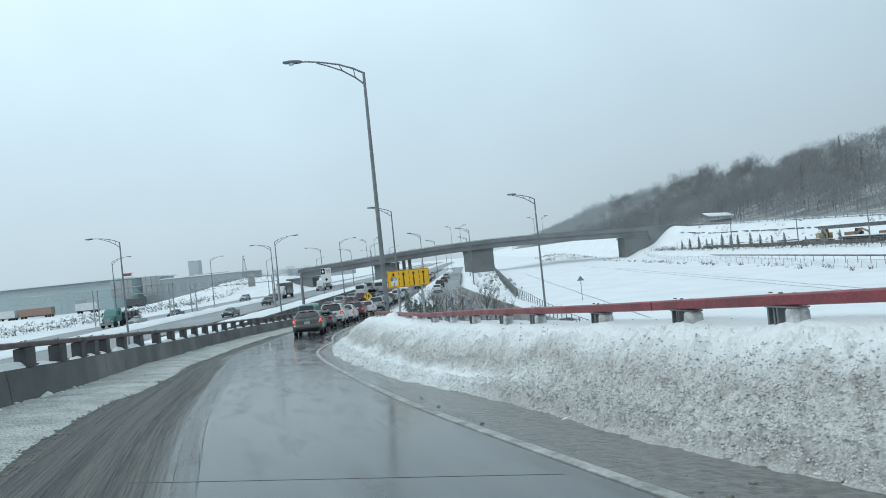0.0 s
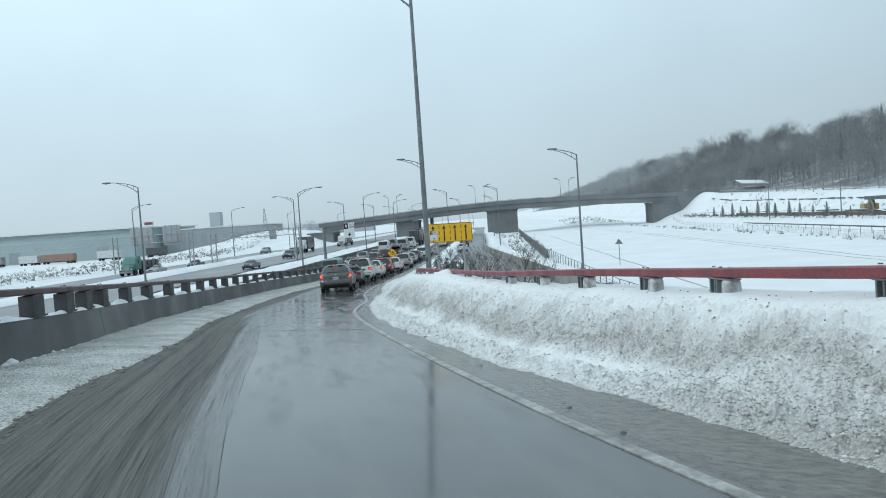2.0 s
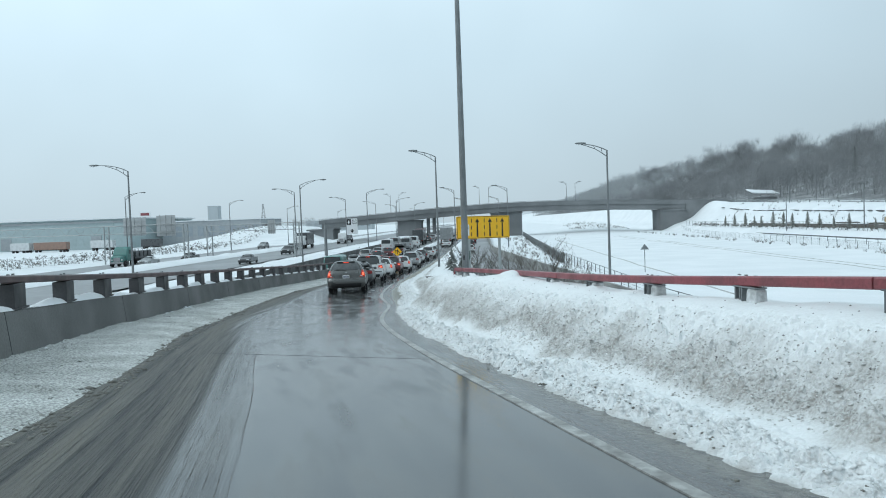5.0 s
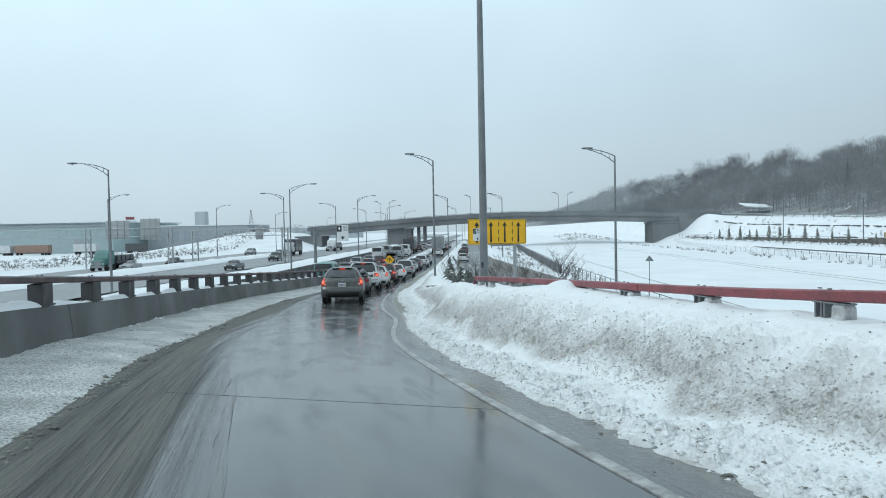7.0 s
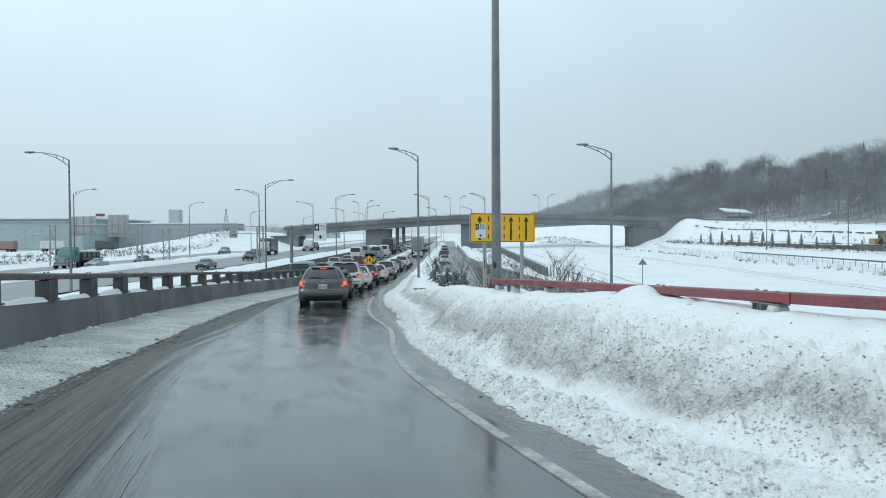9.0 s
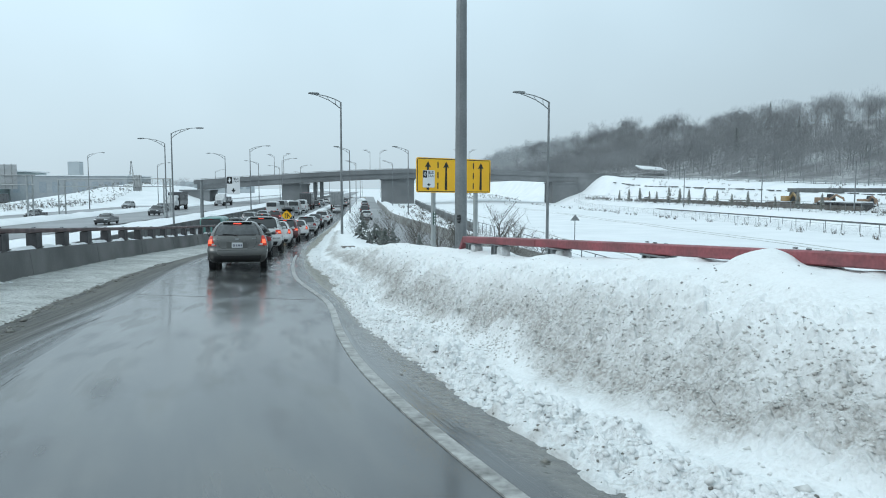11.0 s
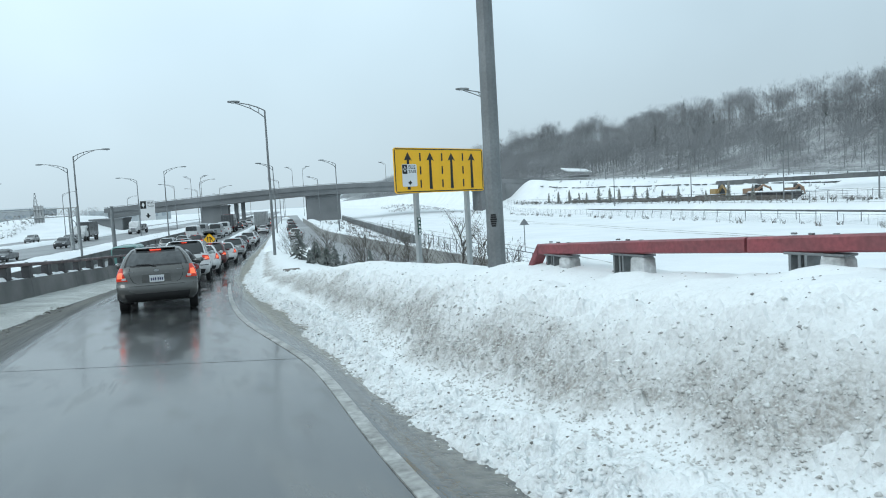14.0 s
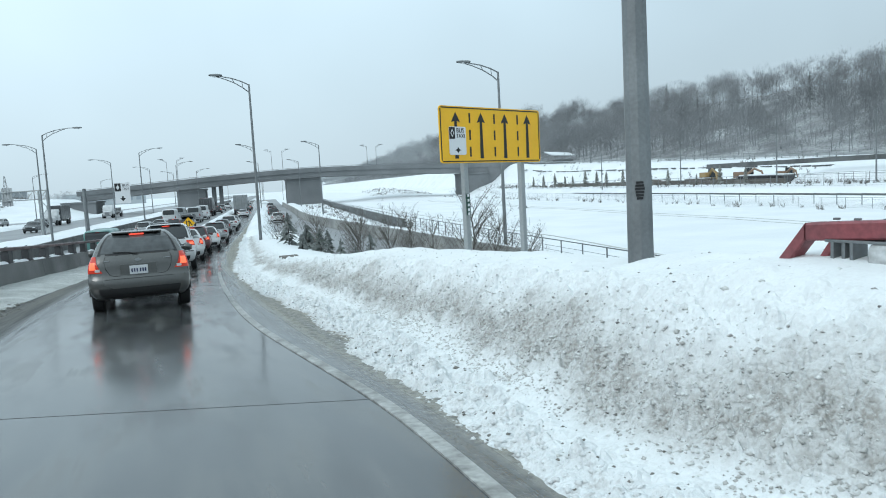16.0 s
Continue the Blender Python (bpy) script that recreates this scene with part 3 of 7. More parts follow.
flat = lambda x, y: np.asarray(x) * 0 + G  # noqa: E731
const = lambda v: (lambda y: np.asarray(y) * 0.0 + v)  # noqa: E731
road_strip("road_motorway", const(-18.6), 4.6, 4.6, 40, 900, 12, ASPHALT_FAR, "wet salted motorway lane beside the ramp", flat, -0.06)
road_strip("road_near_opposite", const(-42), 6.0, 6.0, -60, 1200, 12, ASPHALT_FAR, "grey wet carriageway with salt streaks", flat, -0.05)
road_strip("road_far_opposite", const(-60), 5.0, 5.0, -60, 1200, 12, ASPHALT_FAR, "grey wet carriageway edged with snow", flat, -0.05)
road_strip("road_lower", RIGHT_ROAD, 2.9, 2.9, -40, 420, 6, ASPHALT_FAR, "lower wet road curving beside the ramp", flat, -0.12)
road_strip("road_upper", lambda y: up_x(y) + 4.5, 3.6, 3.2, -60, 700, 6, ASPHALT_FAR, "upper road along the foot of the hill", lambda x, y: up_z(y), 0.02)

# ---- ramp ----
ry_ = np.concatenate([np.arange(-30, 60, 0.5), np.arange(60, 420, 4.0)])
ru = np.concatenate([np.linspace(0, 1, 29)])
RX = BAR_X(ry_)[:, None] * (1 - ru) + (LINE_X(ry_)[:, None] + 2.6) * ru
RY = ry_[:, None] + 0 * RX
uv_ = np.stack([RX - LINE_X(RY), RY], -1)
tagged(new("road_ramp", grid_mesh("road_ramp", RX, RY, road_z, WET, uv=uv_)), "wet dark asphalt ramp lane with slush streaks", "road", kind="structure")

bm = nb()
sec = [(-0.055, -0.02), (0.055, -0.02), (0.05, 0.012), (-0.05, 0.012)]
sweep(bm, along(lambda y: LINE_X(y) + PAINT(y), -30, 52, 0.5, off=0.0, dz=0.0), sec)
solid("edge_line", bm, LINE, "worn white painted edge line on the ramp", "road marking", kind="structure")

# slab joints across the lane
for k, y in enumerate((4.9, 18.55, 32.15, 45.8)):
    bm = nb()
    x1 = float(LINE_X(y)) - 0.08
    x0 = x1 - 3.4
    rings(bm, [[Vector((x, y - 0.2 * (x - x1) * 0.9 + d, float(road_z(x, y - 0.18 * (x - x1) + d)) + dz)) for d, dz in ((-0.003, -0.02), (0.003, -0.02), (0.003, 0.002), (-0.003, 0.002))] for x in np.linspace(x0, x1, 8)])
    solid("slab_joint", bm, ASPHALT_DARK, "dark sealed joint across the ramp slab", "road joint", kind="structure")


def crumbs(X, Y, size, seed):
    """Domes on scattered cells, 0 to 1: tumbled lumps of one size."""
    x, y = X / size, Y / size
    xi, yi = np.floor(x), np.floor(y)
    best = np.full(np.shape(x), 9.0)
    tall = np.zeros(np.shape(x))
    for a in (-1, 0, 1):
        for b_ in (-1, 0, 1):
            cx, cy = xi + a, yi + b_
            h1 = np.sin(cx * 127.1 + cy * 311.7 + seed) * 43758.5453
            h2 = np.sin(cx * 269.5 + cy * 183.3 + seed) * 24634.6345
            h3 = np.sin(cx * 419.2 + cy * 371.9 + seed) * 14375.5964
            h1, h2, h3 = h1 - np.floor(h1), h2 - np.floor(h2), h3 - np.floor(h3)
            d = np.hypot(cx + h1 - x, cy + h2 - y)
            near = d < best
            best = np.where(near, d, best)
            tall = np.where(near, h3, tall)
    return np.sqrt(np.clip(1 - (best / 0.75) ** 2, 0, 1)) * (0.25 + 0.75 * tall**2)


# slush ridge along the left barrier
sy = np.concatenate([np.arange(-6, 3, 0.1), np.arange(3, 44, 0.06), np.arange(44, 104, 0.5)])
su = np.linspace(0, 1, 34)
wid = 1.75 + 0.25 * wobble(sy, sy * 0, 5.0, 8)
SX = BAR_X(sy)[:, None] - 0.12 + (wid[:, None] + 0.14) * su
SY = sy[:, None] + 0 * SX


def slush_z(X, Y):
    u = (X - BAR_X(Y)) / 1.6
    edge = np.clip(1 - u + 0.05 * wobble(X, Y, 0.9, 7), 0, 1)
    h = 0.085 * np.sqrt(edge) * (1 + 0.25 * wobble(X, Y, 1.6, 5)) + (0.012 * np.abs(wobble(X, Y, 0.3, 6)) + 0.035 * crumbs(X, Y, 0.13, 7.7)) * np.clip(edge * 4, 0, 1)
    return road_z(X, Y) - 0.012 + h


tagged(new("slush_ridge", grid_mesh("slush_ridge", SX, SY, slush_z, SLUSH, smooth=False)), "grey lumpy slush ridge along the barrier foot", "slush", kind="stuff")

# snow bank on the right, ploughed against the parapet
by_ = np.concatenate([np.arange(-10, 2, 0.3), np.arange(2, 16, 0.023), np.arange(16, 40, 0.034), np.arange(40, 60, 0.1), np.arange(60, 101, 0.4)])
bu_ = np.concatenate([np.linspace(0.08, 2.8, 118), np.linspace(2.85, 5.6, 26)])
BX = LINE_X(by_)[:, None] + 0 * bu_ + bu_
BY = by_[:, None] + 0 * BX
BANK = herm([(0.0, -0.06), (0.22, -0.022), (0.5, 0.02), (0.85, 0.095), (1.15, 0.19), (1.4, 0.36), (1.75, 0.70), (2.1, 0.92), (2.5, 1.0), (3.1, 0.97), (3.6, 0.7), (4.4, 0.1), (5.6, -0.9)])
CREST = herm([(-10, 2.9), (8, 2.75), (14.7, 2.6), (20, 2.65), (24, 2.55), (27.6, 2.2), (30.3, 2.05), (33, 2.4), (40, 2.75), (55, 2.75), (80, 2.6), (110, 1.9)])
CREST_H = herm([(-10, 0.83), (6, 0.84), (8, 0.83), (10, 0.82), (12, 0.81), (16, 0.79), (19, 0.785), (21.5, 0.86), (23.4, 0.96), (25, 0.98), (26.2, 0.96), (27.5, 0.92), (29, 0.92), (30.4, 1.02), (31.2, 0.98), (32.4, 0.86), (34, 0.85), (36, 0.865), (40, 0.78), (45, 0.56), (50, 0.38), (56, 0.30), (76, 0.34), (90, 0.16), (100, 0.02)])
FOOT = herm([(-10, 1.3), (6, 1.2), (10, 0.95), (13, 0.66), (16, 0.36), (20, 0.45), (27, 0.32), (32, 0.25), (35, 0.58), (40, 0.88), (46, 0.78), (54, 0.8), (66, 1.1), (110, 1.0)])  # where the snow begins


def bank_w(u, Y):
    c, f = CREST(Y), FOOT(Y) - 0.32 - 0.28 * smooth01(26, 31, Y)
    return np.where(u < c, np.maximum(u - f, 0) * 2.5 / (c - f), 2.5 + (u - c))


def bank_across(X, Y):
    w = bank_w(X - LINE_X(Y), Y)
    return w + (0.30 * wobble(X * 0, Y, 4.5, 11) + 0.20 * wobble(X, Y, 1.1, 12)) * np.clip(2.2 - w, 0, 1)


def bank_z(X, Y):
    u = X - LINE_X(Y)
    foot = 0.30 * wobble(X * 0, Y, 4.5, 11) + 0.20 * wobble(X, Y, 1.1, 12)
    w = bank_w(u, Y)
    w = np.clip(w + foot * np.clip(2.2 - w, 0, 1), 0, 5.6)
    h = BANK(w)
    h = h * CREST_H(Y) * (1 + 0.07 * wobble(X, Y, 2.6, 13))
    big = 0.10 * np.clip(wobble(X, Y, 0.55, 17, 3), 0, 2) * smooth01(1.6, 2.1, w) * smooth01(15, 20, Y) * (1 - smooth01(2.6, 3.2, w)) + 0.06 * wobble(X, Y, 0.8, 14, 2) * smooth01(0.5, 1.0, w) * (1 - 0.6 * smooth01(2.1, 2.7, w))
    mid_ = np.maximum(smooth01(1.0, 1.3, w), smooth01(11.5, 8, Y) * smooth01(0.35, 0.6, w)) * (1 - smooth01(1.8, 2.3, w))
    low_ = smooth01(0.25, 0.5, w) * (1 - smooth01(0.8, 1.05, w))
    lumps = mid_ * (0.075 * crumbs(X, Y, 0.17, 2.1) + 0.085 * crumbs(X, Y, 0.095, 5.3) + 0.05 * crumbs(X, Y, 0.06, 9.7) - 0.05) + low_ * (0.1 * crumbs(X, Y, 0.17, 8.1) ** 1.3 + 0.07 * crumbs(X, Y, 0.085, 3.3) - 0.025)
    for py, ph, ps in ((24.15, 0.095, 0.15), (25.05, 0.06, 0.06), (21.8, 0.04, 0.3)):
        h = h + ph * np.exp(-(((Y - py) / ps) ** 2) - (((u - 2.55) / 0.32) ** 2))
    h = h + big + 0.012 * wobble(X, Y, 0.2, 16, 2) * smooth01(0.8, 1.1, w)
    edge = smooth01(0.1, 0.5, u)
    return road_z(X, Y) - 0.03 * (1 - edge) + (h + lumps) * edge


tagged(new("snow_bank", grid_mesh("snow_bank", BX, BY, bank_z, BANK_SNOW, smooth=False, uv=np.stack([bank_across(BX, BY), BY], -1))), "ploughed lumpy snow bank along the ramp edge", "snow bank", kind="stuff")

# loose chunks thrown from the plough
def chunks(name, n, place, size, material, label, seed):
    rs = random.Random(seed)
    vs, fs = [], []
    for _ in range(n):
        x, y, z = place(rs)
        s = size * rs.uniform(0.35, 1.0) ** 2 * (1.7 if rs.random() < 0.03 else 1.0)
        k = len(vs)
        q = rs.uniform(0, 6.28)
        for px, py, pz in ((1, 0, 0), (0.2, 0.9, -0.1), (-1, 0.1, 0), (-0.1, -1, 0.1), (0.1, 0, 0.5), (0, 0.1, -0.8)):
            a, b_, c = (v * s * rs.uniform(0.6, 1.15) for v in (px, py, pz))
            vs.append((x + a * math.cos(q) - b_ * math.sin(q), y + a * math.sin(q) + b_ * math.cos(q), z + c + s * 0.35))
        for a, b_ in ((0, 1), (1, 2), (2, 3), (3, 0)):
            fs += [(k + a, k + b_, k + 4), (k + b_, k + a, k + 5)]
    me = bpy.data.meshes.new(name)
    me.from_pydata(vs, [], fs)
    me.materials.append(material)
    me.polygons.foreach_set("use_smooth", [True] * len(me.polygons))
    return tagged(new(name, me), label, "snow lumps", kind="stuff")


def on_bank(rs):
    y = rs.uniform(3, 46)
    u = rs.triangular(0.35, 2.6, 0.8)
    x = float(LINE_X(y)) + u
    return x, y, float(bank_z(np.array(x), np.array(y))) - 0.015


def on_slush(rs):
    y = rs.uniform(3, 44)
    x = float(BAR_X(y)) + 0.1 + 1.5 * rs.random() ** 0.8
    return x, y, float(slush_z(np.array(x), np.array(y))) - 0.01


def on_track_edge(rs):
    y = rs.uniform(2, 44)
    x = float(BAR_X(y)) + 1.55 + rs.gauss(0, 0.13) + 0.06 * math.sin(y * 2.3)
    return x, y, float(road_z(x, y)) - 0.012


def on_shoulder(rs):
    y = rs.uniform(3, 50)
    x = float(LINE_X(y)) + rs.triangular(0.1, 1.0, 0.5)
    return x, y, float(max(road_z(x, y), bank_z(np.array(x), np.array(y)))) - 0.01


def rubble(name, n, y0, y1, w0, w1, r0, r1, material, label, seed, keep=None):
    """Tumbled lumps strewn over the bank between two lines across it."""
    g = np.random.default_rng(seed)
    Y = g.uniform(y0, y1, n)
    W = g.uniform(w0, w1, n)
    if keep is not None:
        ok = g.uniform(0, 1, n) < keep(W, Y)
        Y, W = Y[ok], W[ok]
    n = len(Y)
    f = FOOT(Y) - 0.32 - 0.28 * smooth01(26, 31, Y)
    X = LINE_X(Y) + f + W * (CREST(Y) - f) / 2.5
    R = r0 + (r1 - r0) * g.uniform(0, 1, n) ** 2
    Z = bank_z(X, Y) + 0.1 * R
    base = np.array([(1, 0, 0), (0.1, 1, 0), (-1, 0.1, 0), (0, -1, 0), (0.1, 0, 0.62), (0, 0, -0.8)])
    V = base[None] * R[:, None, None] * g.uniform(0.6, 1.2, (n, 6, 1))
    a = g.uniform(0, 6.28, n)
    c, q = np.cos(a)[:, None], np.sin(a)[:, None]
    tilt = g.normal(0, 0.25, (n, 1))
    V = np.stack([V[..., 0] * c - V[..., 1] * q + X[:, None], V[..., 0] * q + V[..., 1] * c + Y[:, None], V[..., 2] + V[..., 0] * tilt + Z[:, None]], -1)
    tri = np.array([(0, 1, 4), (1, 2, 4), (2, 3, 4), (3, 0, 4), (1, 0, 5), (2, 1, 5), (3, 2, 5), (0, 3, 5)])
    F = (tri[None] + 6 * np.arange(n)[:, None, None]).reshape(-1, 3)
    me = bpy.data.meshes.new(name)
    me.from_pydata(V.reshape(-1, 3).tolist(), [], F.tolist())
    me.materials.append(material)
    me.polygons.foreach_set("use_smooth", [True] * len(me.polygons))
    return tagged(new(name, me), label, "snow lumps", kind="stuff")


rubble("gritty_lumps", 28000, 3, 11.5, 0.3, 1.95, 0.006, 0.021, GRIT_LUMP, "dirty granular snow lumps packed on the bank", 41, lambda w, y: smooth01(1.95, 1.3, w) * smooth01(11.5, 9, y))
rubble("gritty_lumps", 46000, 11, 47, 1.05, 2.1, 0.006, 0.02, GRIT_LUMP, "dirty granular snow lumps along the bank face", 42, lambda w, y: smooth01(1.95, 1.4, w) * smooth01(1.0, 1.25, w) * smooth01(48, 40, y))
rubble("crumbled_lumps", 6500, 9.5, 40, 0.42, 0.95, 0.008, 0.035, WHITE_LUMP, "white crumbled snow lumps at the bank foot", 43, lambda w, y: smooth01(0.95, 0.65, w))
# dark crumbs: some grit, the rest stand in for the shade in small dents
rubble("dent_crumbs", 2600, 6, 50, 1.5, 2.75, 0.006, 0.019, DENT_CRUMB, "dark crumbs for grit and shaded dents on the white bank", 44, lambda w, y: 0.25 + 0.75 * smooth01(2.2, 1.6, w))
chunks("brown_slush_edge", 5200, on_track_edge, 0.044, SLUSH_DARK, "brown slush clods along the wheel tracks", 14)
chunks("shoulder_slush", 5000, on_shoulder, 0.022, SLUSH_DARK, "brown grit and slush crumbs on the shoulder", 15)
chunks("snow_chunks", 2500, on_bank, 0.034, SNOW_BANK, "crumbled snow lumps scattered over the bank", 3)
def at_wall(rs):
    y = rs.uniform(5, 34)
    x = float(BAR_X(y)) - 0.06 + abs(rs.gauss(0, 0.05))
    return x, y, float(slush_z(np.array(x), np.array(y))) - 0.02


chunks("fallen_lumps", 60, at_wall, 0.085, SNOW, "white snow lumps fallen at the barrier foot", 18)
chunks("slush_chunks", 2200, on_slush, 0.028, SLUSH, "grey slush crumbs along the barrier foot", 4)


# ---- left barrier: concrete parapet with a tube rail on blocky posts ----
def parapet(name, fx, y0, y1, off, side, label, conc, railm, top, rail_lo, rail_hi, stands, post_mat, post_w=0.3):
    wall = thing(name, label, "barrier", kind="structure")
    seg = 6.0
    y = y0
    while y < y1:
        e = min(y + seg, y1)
        b = nb()
        s = [(-0.42 * side, -0.15), (-0.09 * side, -0.15), (-0.10 * side, 0.08), (-0.125 * side, 0.3), (-0.17 * side, top - 0.02), (-0.19 * side, top), (-0.40 * side, top), (-0.42 * side, top - 0.02)]
        sweep(b, along(fx, y + 0.012, e - 0.012, (e - y - 0.024) / 6, off), s if side > 0 else s)
        part("concrete_panel", b, conc, wall)
        y = e
    for dz, nm in ((rail_lo, "rail"),):
        y = y0
        while y < y1 - 0.01:
            e = min(y + 7.2, y1)
            b = nb()
            w, h = 0.2, rail_hi - rail_lo
            cx = -0.29 * side
            s = [(cx - w / 2, rail_lo + 0.02), (cx - w / 2 + 0.02, rail_lo), (cx + w / 2 - 0.02, rail_lo), (cx + w / 2, rail_lo + 0.02),
                 (cx + w / 2, rail_hi - 0.02), (cx + w / 2 - 0.02, rail_hi), (cx - w / 2 + 0.02, rail_hi), (cx - w / 2, rail_hi - 0.02)]
            sweep(b, along(fx, y + 0.004, e - 0.004, (e - y - 0.008) / 6, off), s)
            part("rail", b, railm, wall)
            y = e
    for y in stands:
        r = along(fx, y, y, 1, off)[0]
        b = nb()
        a = math.atan2(r[4], r[3])
        m = Matrix.Translation((r[0] - r[3] * 0.29 * side, r[1] - r[4] * 0.29 * side, r[2])) @ Matrix.Rotation(a, 4, "Z")
        mid, hh = (top + rail_lo) / 2, rail_lo - top
        box(b, (0, 0, mid), (0.22, post_w, hh), m, 0.012)
        box(b, (0, 0, top + 0.012), (0.26, post_w + 0.1, 0.024), m)
        part("post", b, post_mat, wall)
        for sx in (-0.09, 0.09):
            b = nb()
            box(b, (0.0, sx, rail_hi + 0.012), (0.035, 0.035, 0.024), m, 0.004)
            part("bolt", b, GALV, wall)
    return wall


parapet("barrier_inner", BAR_X, -12, 100, 0.0, 1, "dark wet concrete parapet with a dull red tube rail", CONCRETE, RAIL_BROWN, 0.69, 1.05, 1.16,
        [-11.2 + 2.27 * k for k in range(11)] + [13.1, 14.7, 16.2, 17.4, 18.6] + [20.9 + 2.27 * k for k in range(35)], POST_DARK, 0.45)

# snow caught on top of the parapet between the posts
cap_y = np.arange(-8, 90, 0.12)
cap_u = np.linspace(-0.42, -0.17, 7)
CX, CY = BAR_X(cap_y)[:, None] + cap_u, cap_y[:, None] + 0 * cap_u
tagged(new("parapet_snow", grid_mesh("parapet_snow", CX, CY, lambda X, Y: road_z(BAR_X(Y), Y) + 0.682 + 0.13 * np.clip(1 - ((X - BAR_X(Y) + 0.31) / 0.115) ** 2, 0, 1) * np.clip(wobble(X * 0, Y, 1.6, 19) + 0.45, 0, 1), SNOW)),
       "thin snow caught on top of the parapet", "snow", kind="stuff")

# ---- right rail ----
RAIL_X = herm([(-30, 23.0), (-5, 9.3), (5, 5.2), (14.7, 2.09), (20, 0.7), (23.7, -0.30), (30.3, -2.02), (31.5, -2.3)])
RAIL_Z = herm([(-30, 11.7), (0, 9.88), (5, 9.575), (10, 9.255), (14.7, 8.98), (20, 8.635), (24, 8.45), (27.6, 8.28), (30.3, 8.14), (31.5, 8.07)])
rail_wall = thing("barrier_outer", "red painted tube rail on stubby posts, half buried in snow", "guard rail", kind="structure")
rz_ = lambda x, y: RAIL_Z(y)  # noqa: E731
tubes = [(-20, -13), (-13, -6), (-6, 1), (1, 8), (8, 14.9), (14.9, 21.9), (21.9, 27.9), (27.9, 30.3)]
RS = [(-0.06, 0.024), (-0.048, 0.012), (0.048, 0.012), (0.06, 0.024), (0.06, 0.103), (0.048, 0.115), (-0.048, 0.115), (-0.06, 0.103)]
for a, b_ in tubes:
    b = nb()
    sweep(b, along(RAIL_X, a + 0.01, b_ - 0.01, (b_ - a - 0.02) / 6, 0.1, zf=rz_), RS)
    part("rail", b, RAIL_RED, rail_wall)
# sloping end leg and its brace
end = along(RAIL_X, 30.3, 30.8, 0.5, 0.1, zf=rz_)
b = nb()
x0, y0_, z0, ax, ay = end[0]
rings(b, [[Vector((x0 + ax * u, y0_ + ay * u, z0 + v)) for u, v in RS],
          [Vector((end[1][0] + ax * u, end[1][1] - 0.05 + ay * u, z0 - 0.58 + v)) for u, v in RS]])
part("end_leg", b, RAIL_RED, rail_wall, "sloping red end leg")
b = nb()
rings(b, [[Vector((x0 + ax * 0.8 * u + 0.055, y0_ - 0.19 + q + ay * 0.8 * u, z0 + 0.02 - 1.28 * q + 0.8 * v)) for u, v in RS] for q in (0.0, 0.43)])
part("brace", b, RAIL_RED, rail_wall)
for y in (-14, -12, -10, -8, -6, -4, -2, 0, 2.0, 4.0, 6.1, 7.45, 9.2, 11.25, 12.7, 14.6, 16.5, 18.5, 20.4, 22.2, 23.9, 25.6, 27.4, 29.0, 29.95):
    x, yy, z, ax, ay = along(RAIL_X, y, y, 1, 0.1, zf=rz_)[0]
    m = Matrix.Translation((x, yy, z)) @ Matrix.Rotation(math.atan2(ay, ax), 4, "Z")
    # concrete block that widens downwards, behind it a steel post
    b = nb()
    rings(b, [[m @ Vector((px * w_, -0.09 + py * l_, q)) for px, py in ((-1, -0.8), (-0.8, -1), (0.8, -1), (1, -0.8), (1, 0.8), (0.8, 1), (-0.8, 1), (-1, 0.8))] for q, w_, l_ in ((-0.9, 0.1, 0.105), (-0.25, 0.08, 0.085), (-0.03, 0.072, 0.075), (-0.01, 0.06, 0.065))])
    part("concrete_post", b, POST_SNOWY, rail_wall, "snow-plastered concrete post")
    b = nb()
    box(b, (0, 0.13, -0.42), (0.10, 0.02, 0.84), m)
    for k in (0.075, 0.185):
        box(b, (0, k, -0.42), (0.13, 0.018, 0.84), m)
    box(b, (0, 0.03, 0.001), (0.13, 0.4, 0.016), m, 0.004)
    part("steel_post", b, GALV, rail_wall)
    for k in (-0.2, -0.08, 0.08, 0.2):
        b = nb()
        box(b, (0.0, k, 0.119), (0.024, 0.032, 0.012), m, 0.003)
        part("bolt", b, GALV, rail_wall)


# a board end that sticks out of the snow bank
bo = thing("buried_board", "dark weathered board sticking out of the bank", "board", m=pose(-4.35, 51.5, 6.33, 8, 0, 8))
b = nb()
box(b, (0, 0, 0), (0.62, 0.6, 0.06), None, 0.015)
part("plank", b, BRUSH, bo)
b = nb()
box(b, (0.2, -0.3, -0.1), (0.12, 0.5, 0.12), None, 0.02)
part("batten", b, BRUSH, bo)

